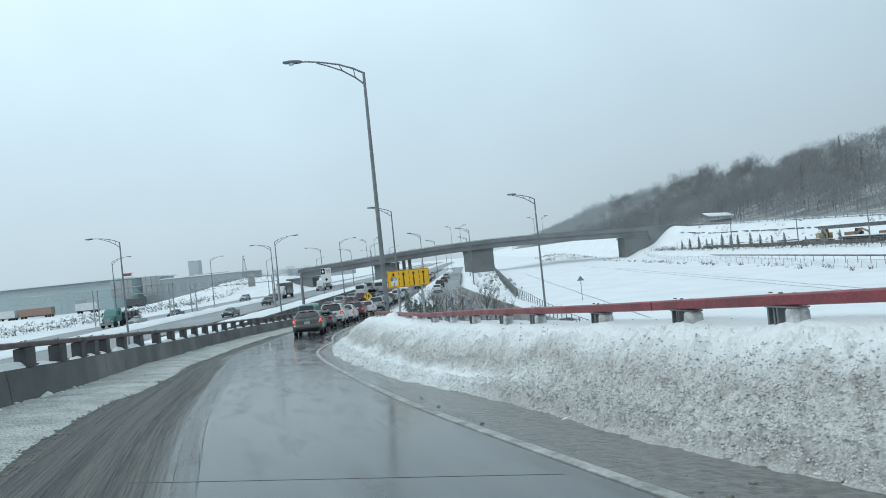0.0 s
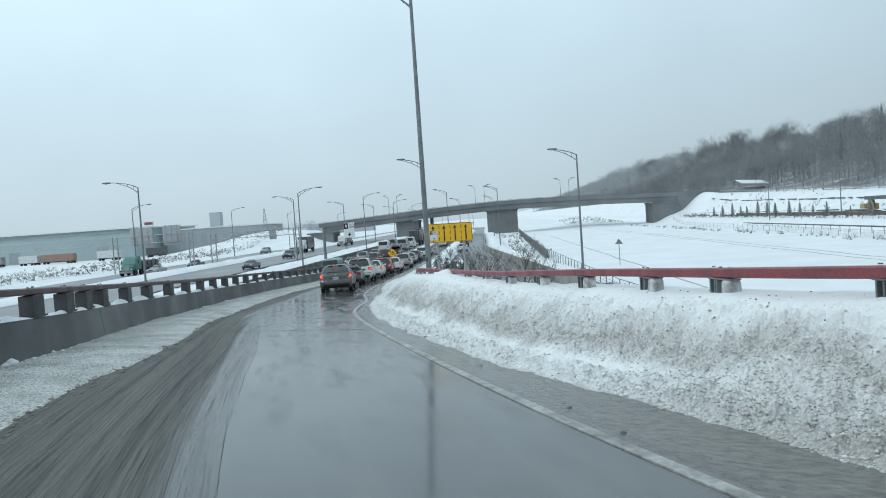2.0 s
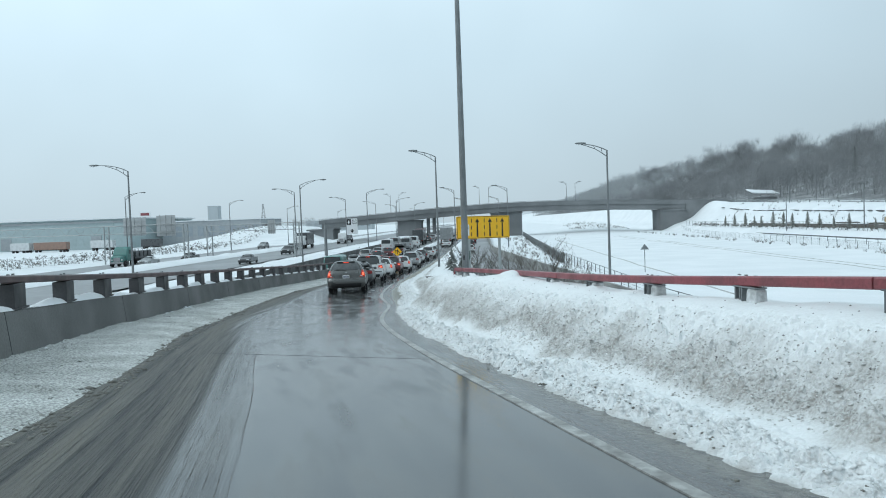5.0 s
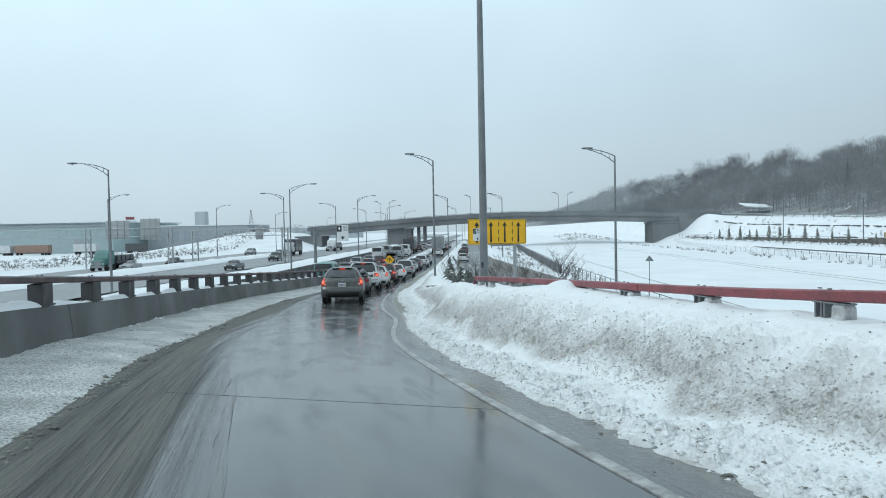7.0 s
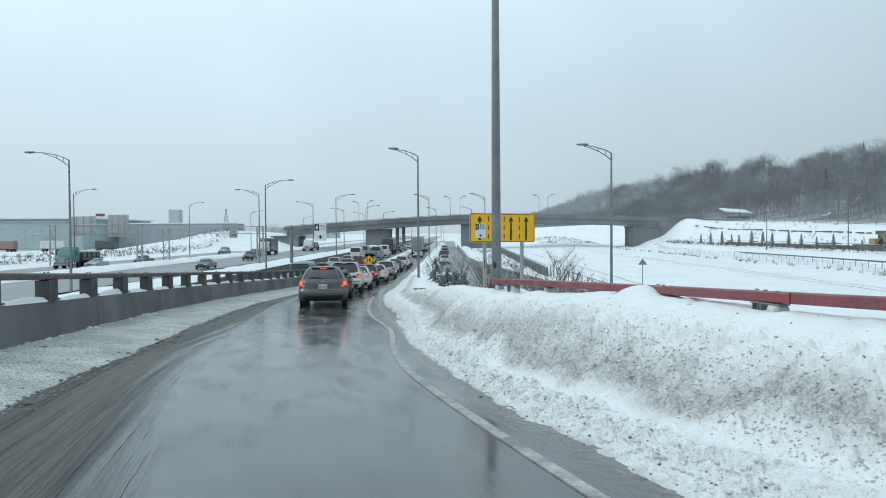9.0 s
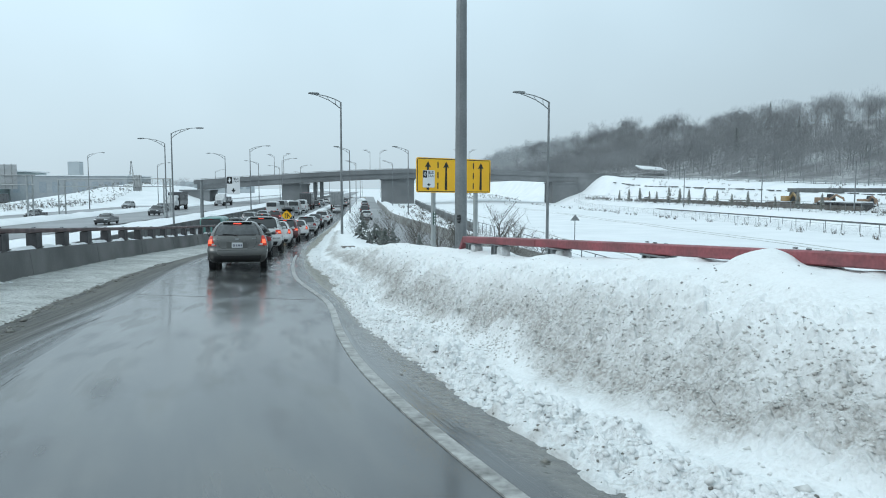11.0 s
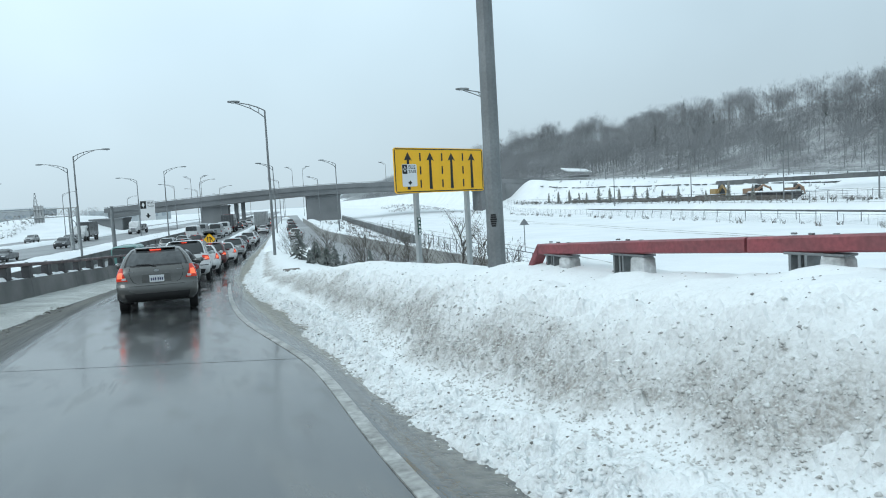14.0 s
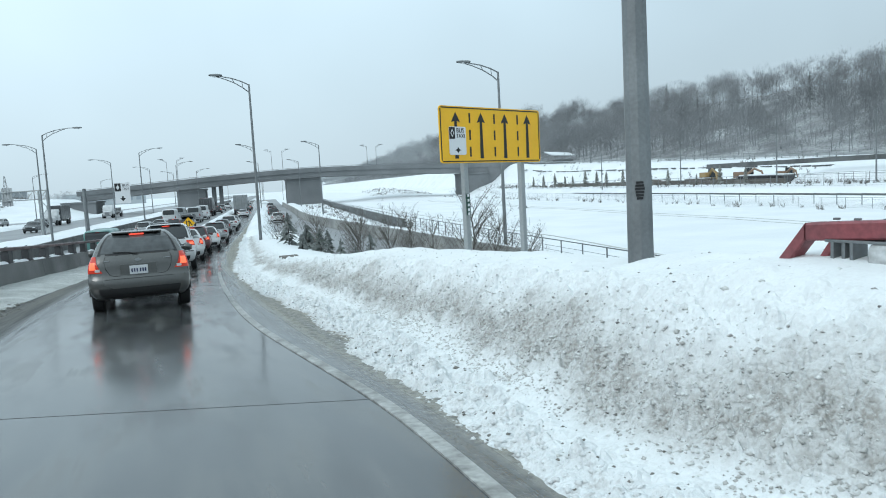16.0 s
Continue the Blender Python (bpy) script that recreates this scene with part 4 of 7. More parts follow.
# ---- street lamps ----
def lamp_kit(height=10.9, r0=0.118, reach=2.78):
    """Pole, trussed arm that reaches to -x, and a flat lamp head."""
    ob = thing("street_lamp", "grey galvanised street lamp with a curved arm", "street lamp", "lamps along the motorway")
    b = nb()
    tube(b, [(0, 0, -0.6), (0, 0, height * 0.5), (0, 0, height)], r0, r0 * 0.55, 10)
    part("pole", b, GALV, ob)
    up = [(0, 0, height - 0.03), (-0.45, 0, height + 0.20), (-1.1, 0, height + 0.42), (-1.9, 0, height + 0.56), (-2.5, 0, height + 0.62), (-reach, 0, height + 0.62)]
    lo = [(0, 0, height - 0.55), (-0.4, 0, height - 0.22), (-0.95, 0, height + 0.12), (-1.6, 0, height + 0.38), (-2.1, 0, height + 0.54)]
    b = nb()
    tube(b, up, 0.045, 0.032, 6)
    part("upper_arm", b, GALV, ob)
    b = nb()
    tube(b, lo, 0.04, 0.03, 6)
    part("lower_arm", b, GALV, ob)
    for q in (1, 2):
        b = nb()
        tube(b, [up[q], lo[q]], 0.022, 0.022, 5)
        part("strut", b, GALV, ob)
    b = nb()
    L_ = [(-reach + 0.05, 0.06, 0.05), (-reach - 0.1, 0.11, 0.08), (-reach - 0.45, 0.16, 0.09), (-reach - 0.72, 0.14, 0.07), (-reach - 0.82, 0.07, 0.04)]
    rings(b, [[Vector((x, w * math.cos(q), height + 0.63 + h * math.sin(q))) for q in (2 * math.pi * k / 10 for k in range(10))] for x, w, h in L_])
    head = part("lamp_head", b, GALV, ob, "flat grey lamp head")
    b = nb()
    tube(b, [(-reach - 0.45, 0, height + 0.50), (-reach - 0.45, 0, height + 0.57)], 0.11, 0.13, 10)
    part("lens", b, CLEAR_LENS, head)
    return ob


def lamp_at(kit, x, y, z, turn, first=[True]):
    m = pose(x, y, z, 0, 0, turn)
    if first[0]:
        first[0] = False
        kit.matrix_world = m
        return kit
    return copy_thing(kit, m)


kit = lamp_kit()
# elbow height is the foot plus 10.9
for x, y, z, turn in [
    (-1.70, 32.68, 8.22, 12), (-34.1, 74.3, 4.45, 2), (-61, 126, 4.67, 180), (-63.5, 182, 5.0, 180),
    (-31.2, 122, 4.2, 0), (-25.6, 104, 4.25, 180), (-60, 221, 4.2, 180), (-31.2, 164, 4.2, 0), (-24.2, 150, 4.9, 180), 
    (-31, 206, 4.3, 0), (-24, 196, 4.6, 180), (-31, 250, 4.4, 0), (-24, 244, 4.5, 180), (-61, 300, 4.3, 180),
    (-31, 330, 4.3, 0), (-24, 320, 4.3, 180), (-6.4, 300, 4.3, 0), (3, 300, 4.3, 0), (-31, 420, 4.3, 0), (-24, 410, 4.3, 180), (-6.4, 390, 4.3, 0), (3, 400, 4.3, 0),
]:
    lamp_at(kit, x, y, z, turn)
short_lamp = lamp_kit(10.9, 0.118, 1.75)
short_lamp.matrix_world = pose(-5.58, 78.1, 5.0, 0, 0, 5)
for x, y, z in ((9.17, 68.9, 4.14), (-6.4, 138, 4.2), (3.0, 135, 4.1), (2.6, 196, 4.1), (-6.4, 200, 4.2)):
    copy_thing(short_lamp, pose(x, y, z))

# short lamps on the bridge deck
deck_lamp = lamp_kit(6.4, 0.09, 0.9)
deck_lamp.matrix_world = pose(27.6, 261, 14.9, 0, 0, 0)
for x, z, turn in ((30.6, 14.9, 180), (-2.7, 14.6, 0), (0.6, 14.6, 180), (-34, 13.0, 0), (-31, 13.2, 180), (58, 14.2, 0)):
    copy_thing(deck_lamp, pose(x, 261, z, 0, 0, turn))

# ---- bridge ----
DECK = herm([(-62, 11.2), (-40, 12.7), (-20, 14.0), (8, 15.2), (35, 15.0), (60, 14.2), (90, 13.6)])
bridge = thing("bridge", "long grey concrete road bridge over the motorway", "bridge", kind="structure")


def deck_sweep(b, section, x0=-58.0, x1=82.0, n=40):
    rings(b, [[Vector((x, 258 + v, float(DECK(x)) + h)) for v, h in section] for x in np.linspace(x0, x1, n)])


b = nb()
deck_sweep(b, [(-5.2, -1.35), (5.2, -1.35), (5.2, -0.95), (-5.2, -0.95)])
part("deck", b, BRIDGE_GREY, bridge)
for v in (-5.25, 5.05):
    b = nb()
    deck_sweep(b, [(v, -1.45), (v + 0.2, -1.45), (v + 0.2, -0.1), (v, -0.1)])
    part("parapet", b, BRIDGE_GREY, bridge)
    b = nb()
    deck_sweep(b, [(v + 0.05, 0.12), (v + 0.15, 0.12), (v + 0.15, 0.22), (v + 0.05, 0.22)])
    part("hand_rail", b, GALV, bridge)
    for k, x in enumerate(np.arange(-57, 82, 2.8)):
        b = nb()
        box(b, (x, 258 + v + 0.1, float(DECK(x)) + 0.02), (0.1, 0.1, 0.28))
        part("rail_post", b, GALV, bridge)
for v in (-4.6, -1.6, 1.6, 4.6):
    b = nb()
    deck_sweep(b, [(v - 0.35, -3.1), (v + 0.35, -3.1), (v + 0.35, -1.35), (v - 0.35, -1.35)], -57, 66)
    part("girder", b, BRIDGE_GREY, bridge)
for x0, x1, y0, y1 in ((1.0, 11.6, 254, 262.5), (-31, -22.8, 254.5, 262), (57.5, 66, 252.5, 264), (-62, -53, 252, 264)):
    b = nb()
    top = float(DECK((x0 + x1) / 2)) - 3.1
    box(b, ((x0 + x1) / 2, (y0 + y1) / 2, (top + 2) / 2), (x1 - x0, y1 - y0, top - 2), None, 0.12)
    part("pier", b, BRIDGE_GREY, bridge)
    b = nb()
    box(b, ((x0 + x1) / 2, (y0 + y1) / 2 , top - 0.25), (x1 - x0 + 0.5, y1 - y0 + 0.5, 0.5), None, 0.05)
    part("pier_cap", b, BRIDGE_GREY, bridge)
b = nb()
rings(b, [[Vector((x, y, z)) for x, z in ((66.05, 3.0), (86.0, 9.5), (86.0, 13.3), (80.0, float(DECK(80)) - 1.0), (66.05, float(DECK(66)) - 1.0))] for y in (252.9, 253.5)])
part("wing_wall", b, BRIDGE_GREY, bridge, "sloping concrete wing wall")
for x in (-20.5, -18.4):
    b = nb()
    tube(b, [(x, 256, 3), (x, 256, float(DECK(x)) - 3.1)], 0.6, 0.6, 12)
    part("column", b, BRIDGE_GREY, bridge)


# ---- trees ----
def sliver(vs, fs, a, b, w0, w1, sides=3):
    """A thin tapering limb from a to b."""
    a, b = np.asarray(a, float), np.asarray(b, float)
    d = b - a
    d = d / (np.linalg.norm(d) + 1e-9)
    u = np.cross(d, (0.3, 0.2, 1.0) if abs(d[2]) < 0.9 else (1, 0, 0))
    u /= np.linalg.norm(u)
    v = np.cross(d, u)
    k = len(vs)
    for p, w in ((a, w0), (b, w1)):
        for q in range(sides):
            t = 2 * math.pi * q / sides
            vs.append(tuple(p + w * (math.cos(t) * u + math.sin(t) * v)))
    for q in range(sides):
        fs.append((k + q, k + (q + 1) % sides, k + sides + (q + 1) % sides, k + sides + q))


def fin(vs, fs, a, b, w, rs):
    """The thinnest twig: one narrow triangle."""
    k = len(vs)
    q = rs.uniform(0, 6.28)
    d = np.array((math.cos(q), math.sin(q), rs.uniform(-0.4, 0.4))) * w
    vs += [tuple(a - d), tuple(a + d), tuple(b)]
    fs.append((k, k + 1, k + 2))


def bare_tree(rs, h, limbs=11, twigs=5, spread=0.34, thick=1.0, low=0.14, sub=2, rise=0.0):
    """Trunk, limbs that fork, and twigs; vertices, faces."""
    vs, fs = [], []
    pts = [np.array((0, 0, -0.4))]
    for i in range(1, 5):
        pts.append(np.array((rs.uniform(-0.04, 0.04) * h, rs.uniform(-0.04, 0.04) * h, h * 0.84 * i / 4)))
    r = 0.017 * h * thick
    for i in range(4):
        sliver(vs, fs, pts[i], pts[i + 1], r * (1 - i * 0.22), r * (1 - (i + 1) * 0.22), 5)
    for k in range(limbs):
        f = rs.uniform(low, 1.0)
        i = min(3, int(f * 4))
        base = pts[i] + (pts[i + 1] - pts[i]) * (f * 4 - i)
        a = rs.uniform(0, 6.28)
        ln = h * spread * (1.15 - 0.6 * f) * rs.uniform(0.7, 1.2)
        tip = base + np.array((math.cos(a) * ln, math.sin(a) * ln, ln * (rs.uniform(0.4, 1.0) + rise)))
        mid = (base + tip) / 2 + np.array((rs.uniform(-1, 1), rs.uniform(-1, 1), rs.uniform(-0.3, 0.8))) * ln * 0.12
        sliver(vs, fs, base, mid, r * 0.42, r * 0.28)
        sliver(vs, fs, mid, tip, r * 0.28, r * 0.10)
        for _ in range(twigs):
            p = base + (tip - base) * rs.uniform(0.2, 1.0)
            d = np.array((rs.uniform(-1, 1), rs.uniform(-1, 1), rs.uniform(-0.1, 1.1)))
            q = p + d / np.linalg.norm(d) * ln * rs.uniform(0.3, 0.5)
            fin(vs, fs, p, q, r * 0.22, rs)
            for _ in range(sub):
                d = np.array((rs.uniform(-1, 1), rs.uniform(-1, 1), rs.uniform(-0.2, 1.0)))
                p2 = p + (q - p) * rs.uniform(0.3, 1.0)
                fin(vs, fs, p2, p2 + d / np.linalg.norm(d) * ln * rs.uniform(0.15, 0.28), r * 0.16, rs)
    return vs, fs


def spruce(rs, h, w, clumps=90, taper=1.0, fat=0.26):
    """Trunk and many drooping needle sprays in tiers."""
    vs, fs = [], []
    sliver(vs, fs, (0, 0, -0.3), (0, 0, h), 0.022 * h + 0.02, 0.01, 5)
    trunk = len(fs)
    for _ in range(clumps):
        f = rs.random() ** 0.8
        z = h * (0.06 + 0.94 * f)
        ln = w * (1 - f) ** taper * rs.uniform(0.55, 1.15) + 0.05
        a = rs.uniform(0, 6.28)
        b = np.array((math.cos(a) * ln, math.sin(a) * ln, z - ln * rs.uniform(0.0, 0.5)))
        c = np.array((0, 0, z + 0.05 * h * rs.random()))
        side = np.array((-math.sin(a), math.cos(a), 0)) * ln * fat
        k = len(vs)
        m = (b + c) / 2
        vs += [tuple(c), tuple(m + side), tuple(b), tuple(m - side), tuple(m + np.array((0, 0, 0.07 * w + 0.04)))]
        fs += [(k, k + 1, k + 4), (k + 1, k + 2, k + 4), (k + 2, k + 3, k + 4), (k + 3, k, k + 4)]
    return vs, fs, trunk


def fins(P, D, L, W, rng):
    """Many thin triangles at once: foot P, direction D, length L, half width W."""
    D = D / np.linalg.norm(D, axis=1)[:, None]
    S = np.cross(D, rng.normal(size=D.shape))
    S = S / (np.linalg.norm(S, axis=1)[:, None] + 1e-9) * W[:, None]
    return np.stack([P - S, P + S, P + D * L[:, None]], 1).reshape(-1, 3)


def crown_tree(seed, h, limbs, twigs, wide, w0):
    """Bare broad-crowned tree as loose triangles: trunk, rising limbs, and fine twigs that fill a lobed crown."""
    g = np.random.default_rng(seed)
    out = []
    lean = g.normal(0, 0.02, 2) * h
    foot, fork = np.array((0, 0, -0.5)), np.array((lean[0], lean[1], h * g.uniform(0.22, 0.38)))
    top = np.array((lean[0] * 1.6, lean[1] * 1.6, h * 0.86))
    r = 0.012 * h
    for a, b_, ra in ((foot, fork, r), (fork, top, r * 0.62)):
        for q in range(3):
            t = 2.1 * q
            d = np.array((math.cos(t), math.sin(t), 0)) * ra
            e = np.array((math.cos(t + 2.1), math.sin(t + 2.1), 0)) * ra
            out.append(np.array([a + d, a + e, b_ + e * 0.55, a + d, b_ + e * 0.55, b_ + d * 0.55]))
    tips = []
    for k in range(limbs):
        f = g.uniform(0, 0.9)
        base = fork + (top - fork) * f
        a = g.uniform(0, 6.28)
        el = g.uniform(0.5, 1.2)
        ln = h * wide * g.uniform(0.6, 1.15) * (1.1 - 0.55 * f)
        mid = base + np.array((math.cos(a), math.sin(a), el * 0.7)) * ln * 0.5
        tip = mid + np.array((math.cos(a + 0.4), math.sin(a + 0.4), el * 1.5)) * ln * 0.5
        tips += [mid, tip, tip]
        out.append(fins(np.array([base, mid]), np.array([mid - base, tip - mid]), np.array([ln * 0.75, ln * 0.8]), np.array([r * 0.42, r * 0.26]), g))
    tips = np.array(tips + [top, top])
    c = tips[g.integers(0, len(tips), twigs)]
    P = c + g.normal(0, 0.075 * h, (twigs, 3)) * np.array((1, 1, 0.8))
    D = g.normal(0, 0.55, (twigs, 3)) + np.array((0, 0, 0.65)) + (P - np.array((0, 0, 0.5 * h))) / h * 1.3
    out.append(fins(P, D, h * g.uniform(0.05, 0.13, twigs), w0 * g.uniform(0.6, 1.4, twigs), g))
    return np.concatenate(out)


def thicket(seed, h, n, w0):
    """Saplings and boughs with no single trunk, as loose triangles."""
    g = np.random.default_rng(seed)
    P = g.normal(0, 0.28 * h, (n, 3))
    P[:, 2] = h * g.uniform(-0.03, 0.6, n)
    D = g.normal(0, 0.5, (n, 3)) + np.array((0, 0, 1.0))
    return fins(P, D, h * g.uniform(0.15, 0.45, n), w0 * g.uniform(0.6, 1.4, n), g)


def scatter(name, kits, rows, material, label, category):
    """One joined mesh of many plants: rows of x, y, z, turn, scale, height scale."""
    V = []
    for n, (x, y, z, turn, k, hk) in enumerate(rows):
        v = kits[n % len(kits)]
        c, sn = math.cos(turn) * k, math.sin(turn) * k
        V.append(np.stack([v[:, 0] * c - v[:, 1] * sn + x, v[:, 0] * sn + v[:, 1] * c + y, v[:, 2] * k * hk + z], -1))
    V = np.concatenate(V).astype(np.float32)
    n = len(V) // 3
    me = bpy.data.meshes.new(name)
    me.vertices.add(n * 3)
    me.vertices.foreach_set("co", V.ravel())
    me.loops.add(n * 3)
    me.loops.foreach_set("vertex_index", np.arange(n * 3, dtype=np.int32))
    me.polygons.add(n)
    me.polygons.foreach_set("loop_start", np.arange(0, n * 3, 3, dtype=np.int32))
    me.materials.append(material)
    me.update(calc_edges=True)
    me.validate()
    return tagged(new(name, me), label, category, kind="stuff")


def wood_rows(n, h0, h1, y0, y1, lo, hi, seed, clump=0.25):
    """Places on the hillside, h metres behind the upper road."""
    r = random.Random(seed)
    Y = np.array([r.uniform(y0, y1) for _ in range(n)])
    X = up_x(Y) + 8 + np.array([r.uniform(h0, h1) for _ in range(n)])
    Zs = ground_z(X, Y)
    K = 1 + clump * wobble(X, Y, 17.0, 70 + seed, 2)
    return [(x, y, z, r.uniform(0, 6.28), r.uniform(lo, hi) * k, r.uniform(0.85, 1.15)) for x, y, z, k in zip(X, Y, Zs, K)]


kits = [crown_tree(100 + k, 11.0, 10, 560, 0.36, 0.03) for k in range(12)]
far_kits = [crown_tree(200 + k, 11.5, 8, 190, 0.38, 0.06) for k in range(6)]
veil = [thicket(300 + k, 6.0, 60, 0.028) for k in range(6)]
# added sheet: puts the wood's dark gaps into the floor colour
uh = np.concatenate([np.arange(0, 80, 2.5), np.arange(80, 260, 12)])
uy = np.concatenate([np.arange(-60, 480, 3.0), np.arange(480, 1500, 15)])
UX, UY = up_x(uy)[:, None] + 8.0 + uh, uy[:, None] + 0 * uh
tagged(new("undergrowth", grid_mesh("undergrowth", UX, UY, lambda X, Y: ground_z(X, Y) + (0.15 + 0.7 * np.abs(wobble(X, Y, 5.0, 81))) * smooth01(8, 11, X - up_x(Y)) - 0.1, FLOOR_DARK)),
       "patchy grey sheet added to darken the hillside floor under trees", "undergrowth", kind="stuff")
scatter("hill_thicket", veil, wood_rows(1500, 1, 62, 40, 480, 0.6, 1.1, 15) + wood_rows(500, 0, 30, 480, 1000, 1.0, 1.5, 16), TWIG, "grey tangle of saplings and boughs under the trees", "woods")
far_rows = wood_rows(620, 2, 66, 380, 660, 0.62, 0.9, 5, 0.25)
ridge = [q for q in wood_rows(300, 46, 64, 290, 640, 0.85, 1.12, 8, 0.25) if wobble(q[0], q[1], 21.0, 33, 1) > 0.22]
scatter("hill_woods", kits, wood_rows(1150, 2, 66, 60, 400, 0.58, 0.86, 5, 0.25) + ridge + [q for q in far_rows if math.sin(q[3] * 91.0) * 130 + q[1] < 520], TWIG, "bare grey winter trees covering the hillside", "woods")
left_woods = []
rs = random.Random(7)
for _ in range(620):
    x, y = rs.uniform(-760, -120), rs.uniform(600, 760)
    left_woods.append((x, y, float(ground_z(x, y)), rs.uniform(0, 6.28), rs.uniform(0.45, 0.8) * (1 + 0.5 * math.sin(x * 0.045) * math.sin(x * 0.017 + 1)), 1.0))
scatter("distant_woods", far_kits, [q for q in far_rows if math.sin(q[3] * 91.0) * 130 + q[1] >= 520] + wood_rows(1200, 2, 90, 640, 1400, 0.8, 1.15, 6) + left_woods, TWIG_HAZED, "bare woods on the far ridge and skyline, paled as haze", "woods")
sp = []
rs = random.Random(12)
for _ in range(3):
    v, f, _t = spruce(rs, 9, 1.9, 120)
    v = np.array(v)
    sp.append(np.concatenate([v[[q[0], q[i], q[i + 1]]] for q in f for i in range(1, len(q) - 1)]))
scatter("hill_conifers", sp, wood_rows(7, 30, 66, 100, 330, 0.8, 1.1, 10), NEEDLE, "few dark conifers among the bare trees", "conifers")


def tree_thing(name, label, cat, group, v, f, split, mats, m, names=("trunk", "crown")):
    ob = thing(name, label, cat, group, m=m)
    for nm, faces, mt in ((names[0], f[:split], mats[0]), (names[1], f[split:], mats[1])):
        used = sorted({i for q in faces for i in q})
        idx = {i: k for k, i in enumerate(used)}
        me = bpy.data.meshes.new(nm)
        me.from_pydata([v[i] for i in used], [], [tuple(idx[i] for i in q) for q in faces])
        me.materials.append(mt)
        o = new(nm, me)
        o.parent = ob
    return ob


# planted row of narrow evergreens on the slope
rs = random.Random(21)
base = []
for y, k in ((196.3, 1.0), (190.6, 1.1), (183.9, 0.85), (178.6, 1.0), (173.1, 1.15), (167.3, 0.95), (162.5, 1.0), (155.7, 1.05), (150.7, 0.9), (145.4, 0.75), (139.5, 0.9), (131.0, 0.7), (124.6, 1.0), (117.8, 0.75), (203.0, 0.8)):
    x = 62.9 + rs.uniform(-0.4, 0.4)
    m = pose(x, y, float(ground_z(x, y)), 0, 0, rs.uniform(0, 360)) @ Matrix.Scale(k, 4)
    if len(base) < 3:
        v, f, t = spruce(rs, 3.0, 0.62, 230, 0.55)
        base.append(tree_thing("evergreen", "small dark narrow evergreen in deep snow", "evergreen tree", "planted evergreen row", v, f, t, (BARK, EVERGREEN), m))
    else:
        copy_thing(base[rs.randrange(3)], m)

# shrubs and young conifers between bank and lower road
rs = random.Random(22)
for x, y, h, w in [(-3.9, 69, 2.6, 1.1), (-3.0, 66.5, 2.8, 1.2), (-1.7, 61, 2.3, 0.75), (-0.7, 58, 3.1, 0.8), (-3.4, 63.5, 1.9, 0.8), (-2.6, 73, 2.7, 1.0), (-1.8, 67.5, 2.5, 0.95), (-2.4, 64.8, 2.6, 1.1), (-1.2, 59.5, 2.2, 0.9)]:
    v, f, t = spruce(rs, h * rs.uniform(0.75, 0.95), w * 0.85, 120, 0.75, 0.15)
    tree_thing("young_conifer", "young dark conifer dusted with snow", "conifer", "conifers beside the lower road", v, f, t, (BARK, NEEDLE_DUSTED), pose(x, y, float(ground_z(x, y)), 0, 0, rs.uniform(0, 360)))
for x, y, h in [(0.7, 61, 3.5), (1.4, 59.6, 3.2), (3.3, 55.6, 4.0), (3.9, 54.4, 3.2), (-0.6, 63.5, 3.0), (2.1, 58.2, 2.9), (-1.9, 76, 3.2), (-3.6, 84, 2.8), (-4.4, 79, 2.5), (-2.2, 68.5, 2.4), (-0.1, 66, 3.3), (4.9, 53.2, 2.6)]:
    v, f = bare_tree(rs, h, 34, 11, 0.36, 0.7, 0.02, 4, rise=0.75)
    tree_thing("bare_shrub", "leafless many-twigged shrub standing in snow", "shrub", "shrubs beside the lower road", v, f, 20, (BARK, BRUSH), pose(x, y, float(ground_z(x, y)) - 0.1, 0, 0, rs.uniform(0, 360)), ("stem", "crown"))


def tufts(name, rows, label):
    vs, fs = [], []
    r = random.Random(len(rows))
    for x, y, z, h in rows:
        for _ in range(9):
            a = r.uniform(0, 6.28)
            sliver(vs, fs, (x + r.uniform(-0.3, 0.3), y + r.uniform(-0.3, 0.3), z - 0.1), (x + math.cos(a) * h * 0.5, y + math.sin(a) * h * 0.5, z + h * r.uniform(0.5, 1.1)), 0.02, 0.008)
    me = bpy.data.meshes.new(name)
    me.from_pydata(vs, [], fs)
    me.materials.append(BRUSH)
    return tagged(new(name, me), label, "dry weeds", kind="stuff")


r = random.Random(31)
rows_ = []
for x0, x1, y0, y1, n in ((-78, -74, 96, 300, 380), (-92, -76, 110, 260, 380), (-130, -84, 150, 270, 130), (-30, -26.5, 150, 230, 60), (5, 11, 115, 230, 110), (46.5, 49.5, 50, 240, 120), (30, 52, 270, 300, 160), (7, 11, 40, 75, 26), (80, 92, 20, 240, 90), (61.8, 66.8, 70, 236, 520), (70, 79, 40, 230, 140)):
    for _ in range(n):
        x, y = r.uniform(x0, x1), r.uniform(y0, y1)
        rows_.append((x, y, float(ground_z(x, y)), r.uniform(0.25, 0.75)))
tufts("dry_weeds", rows_, "brown dry weed stalks poking through snow")


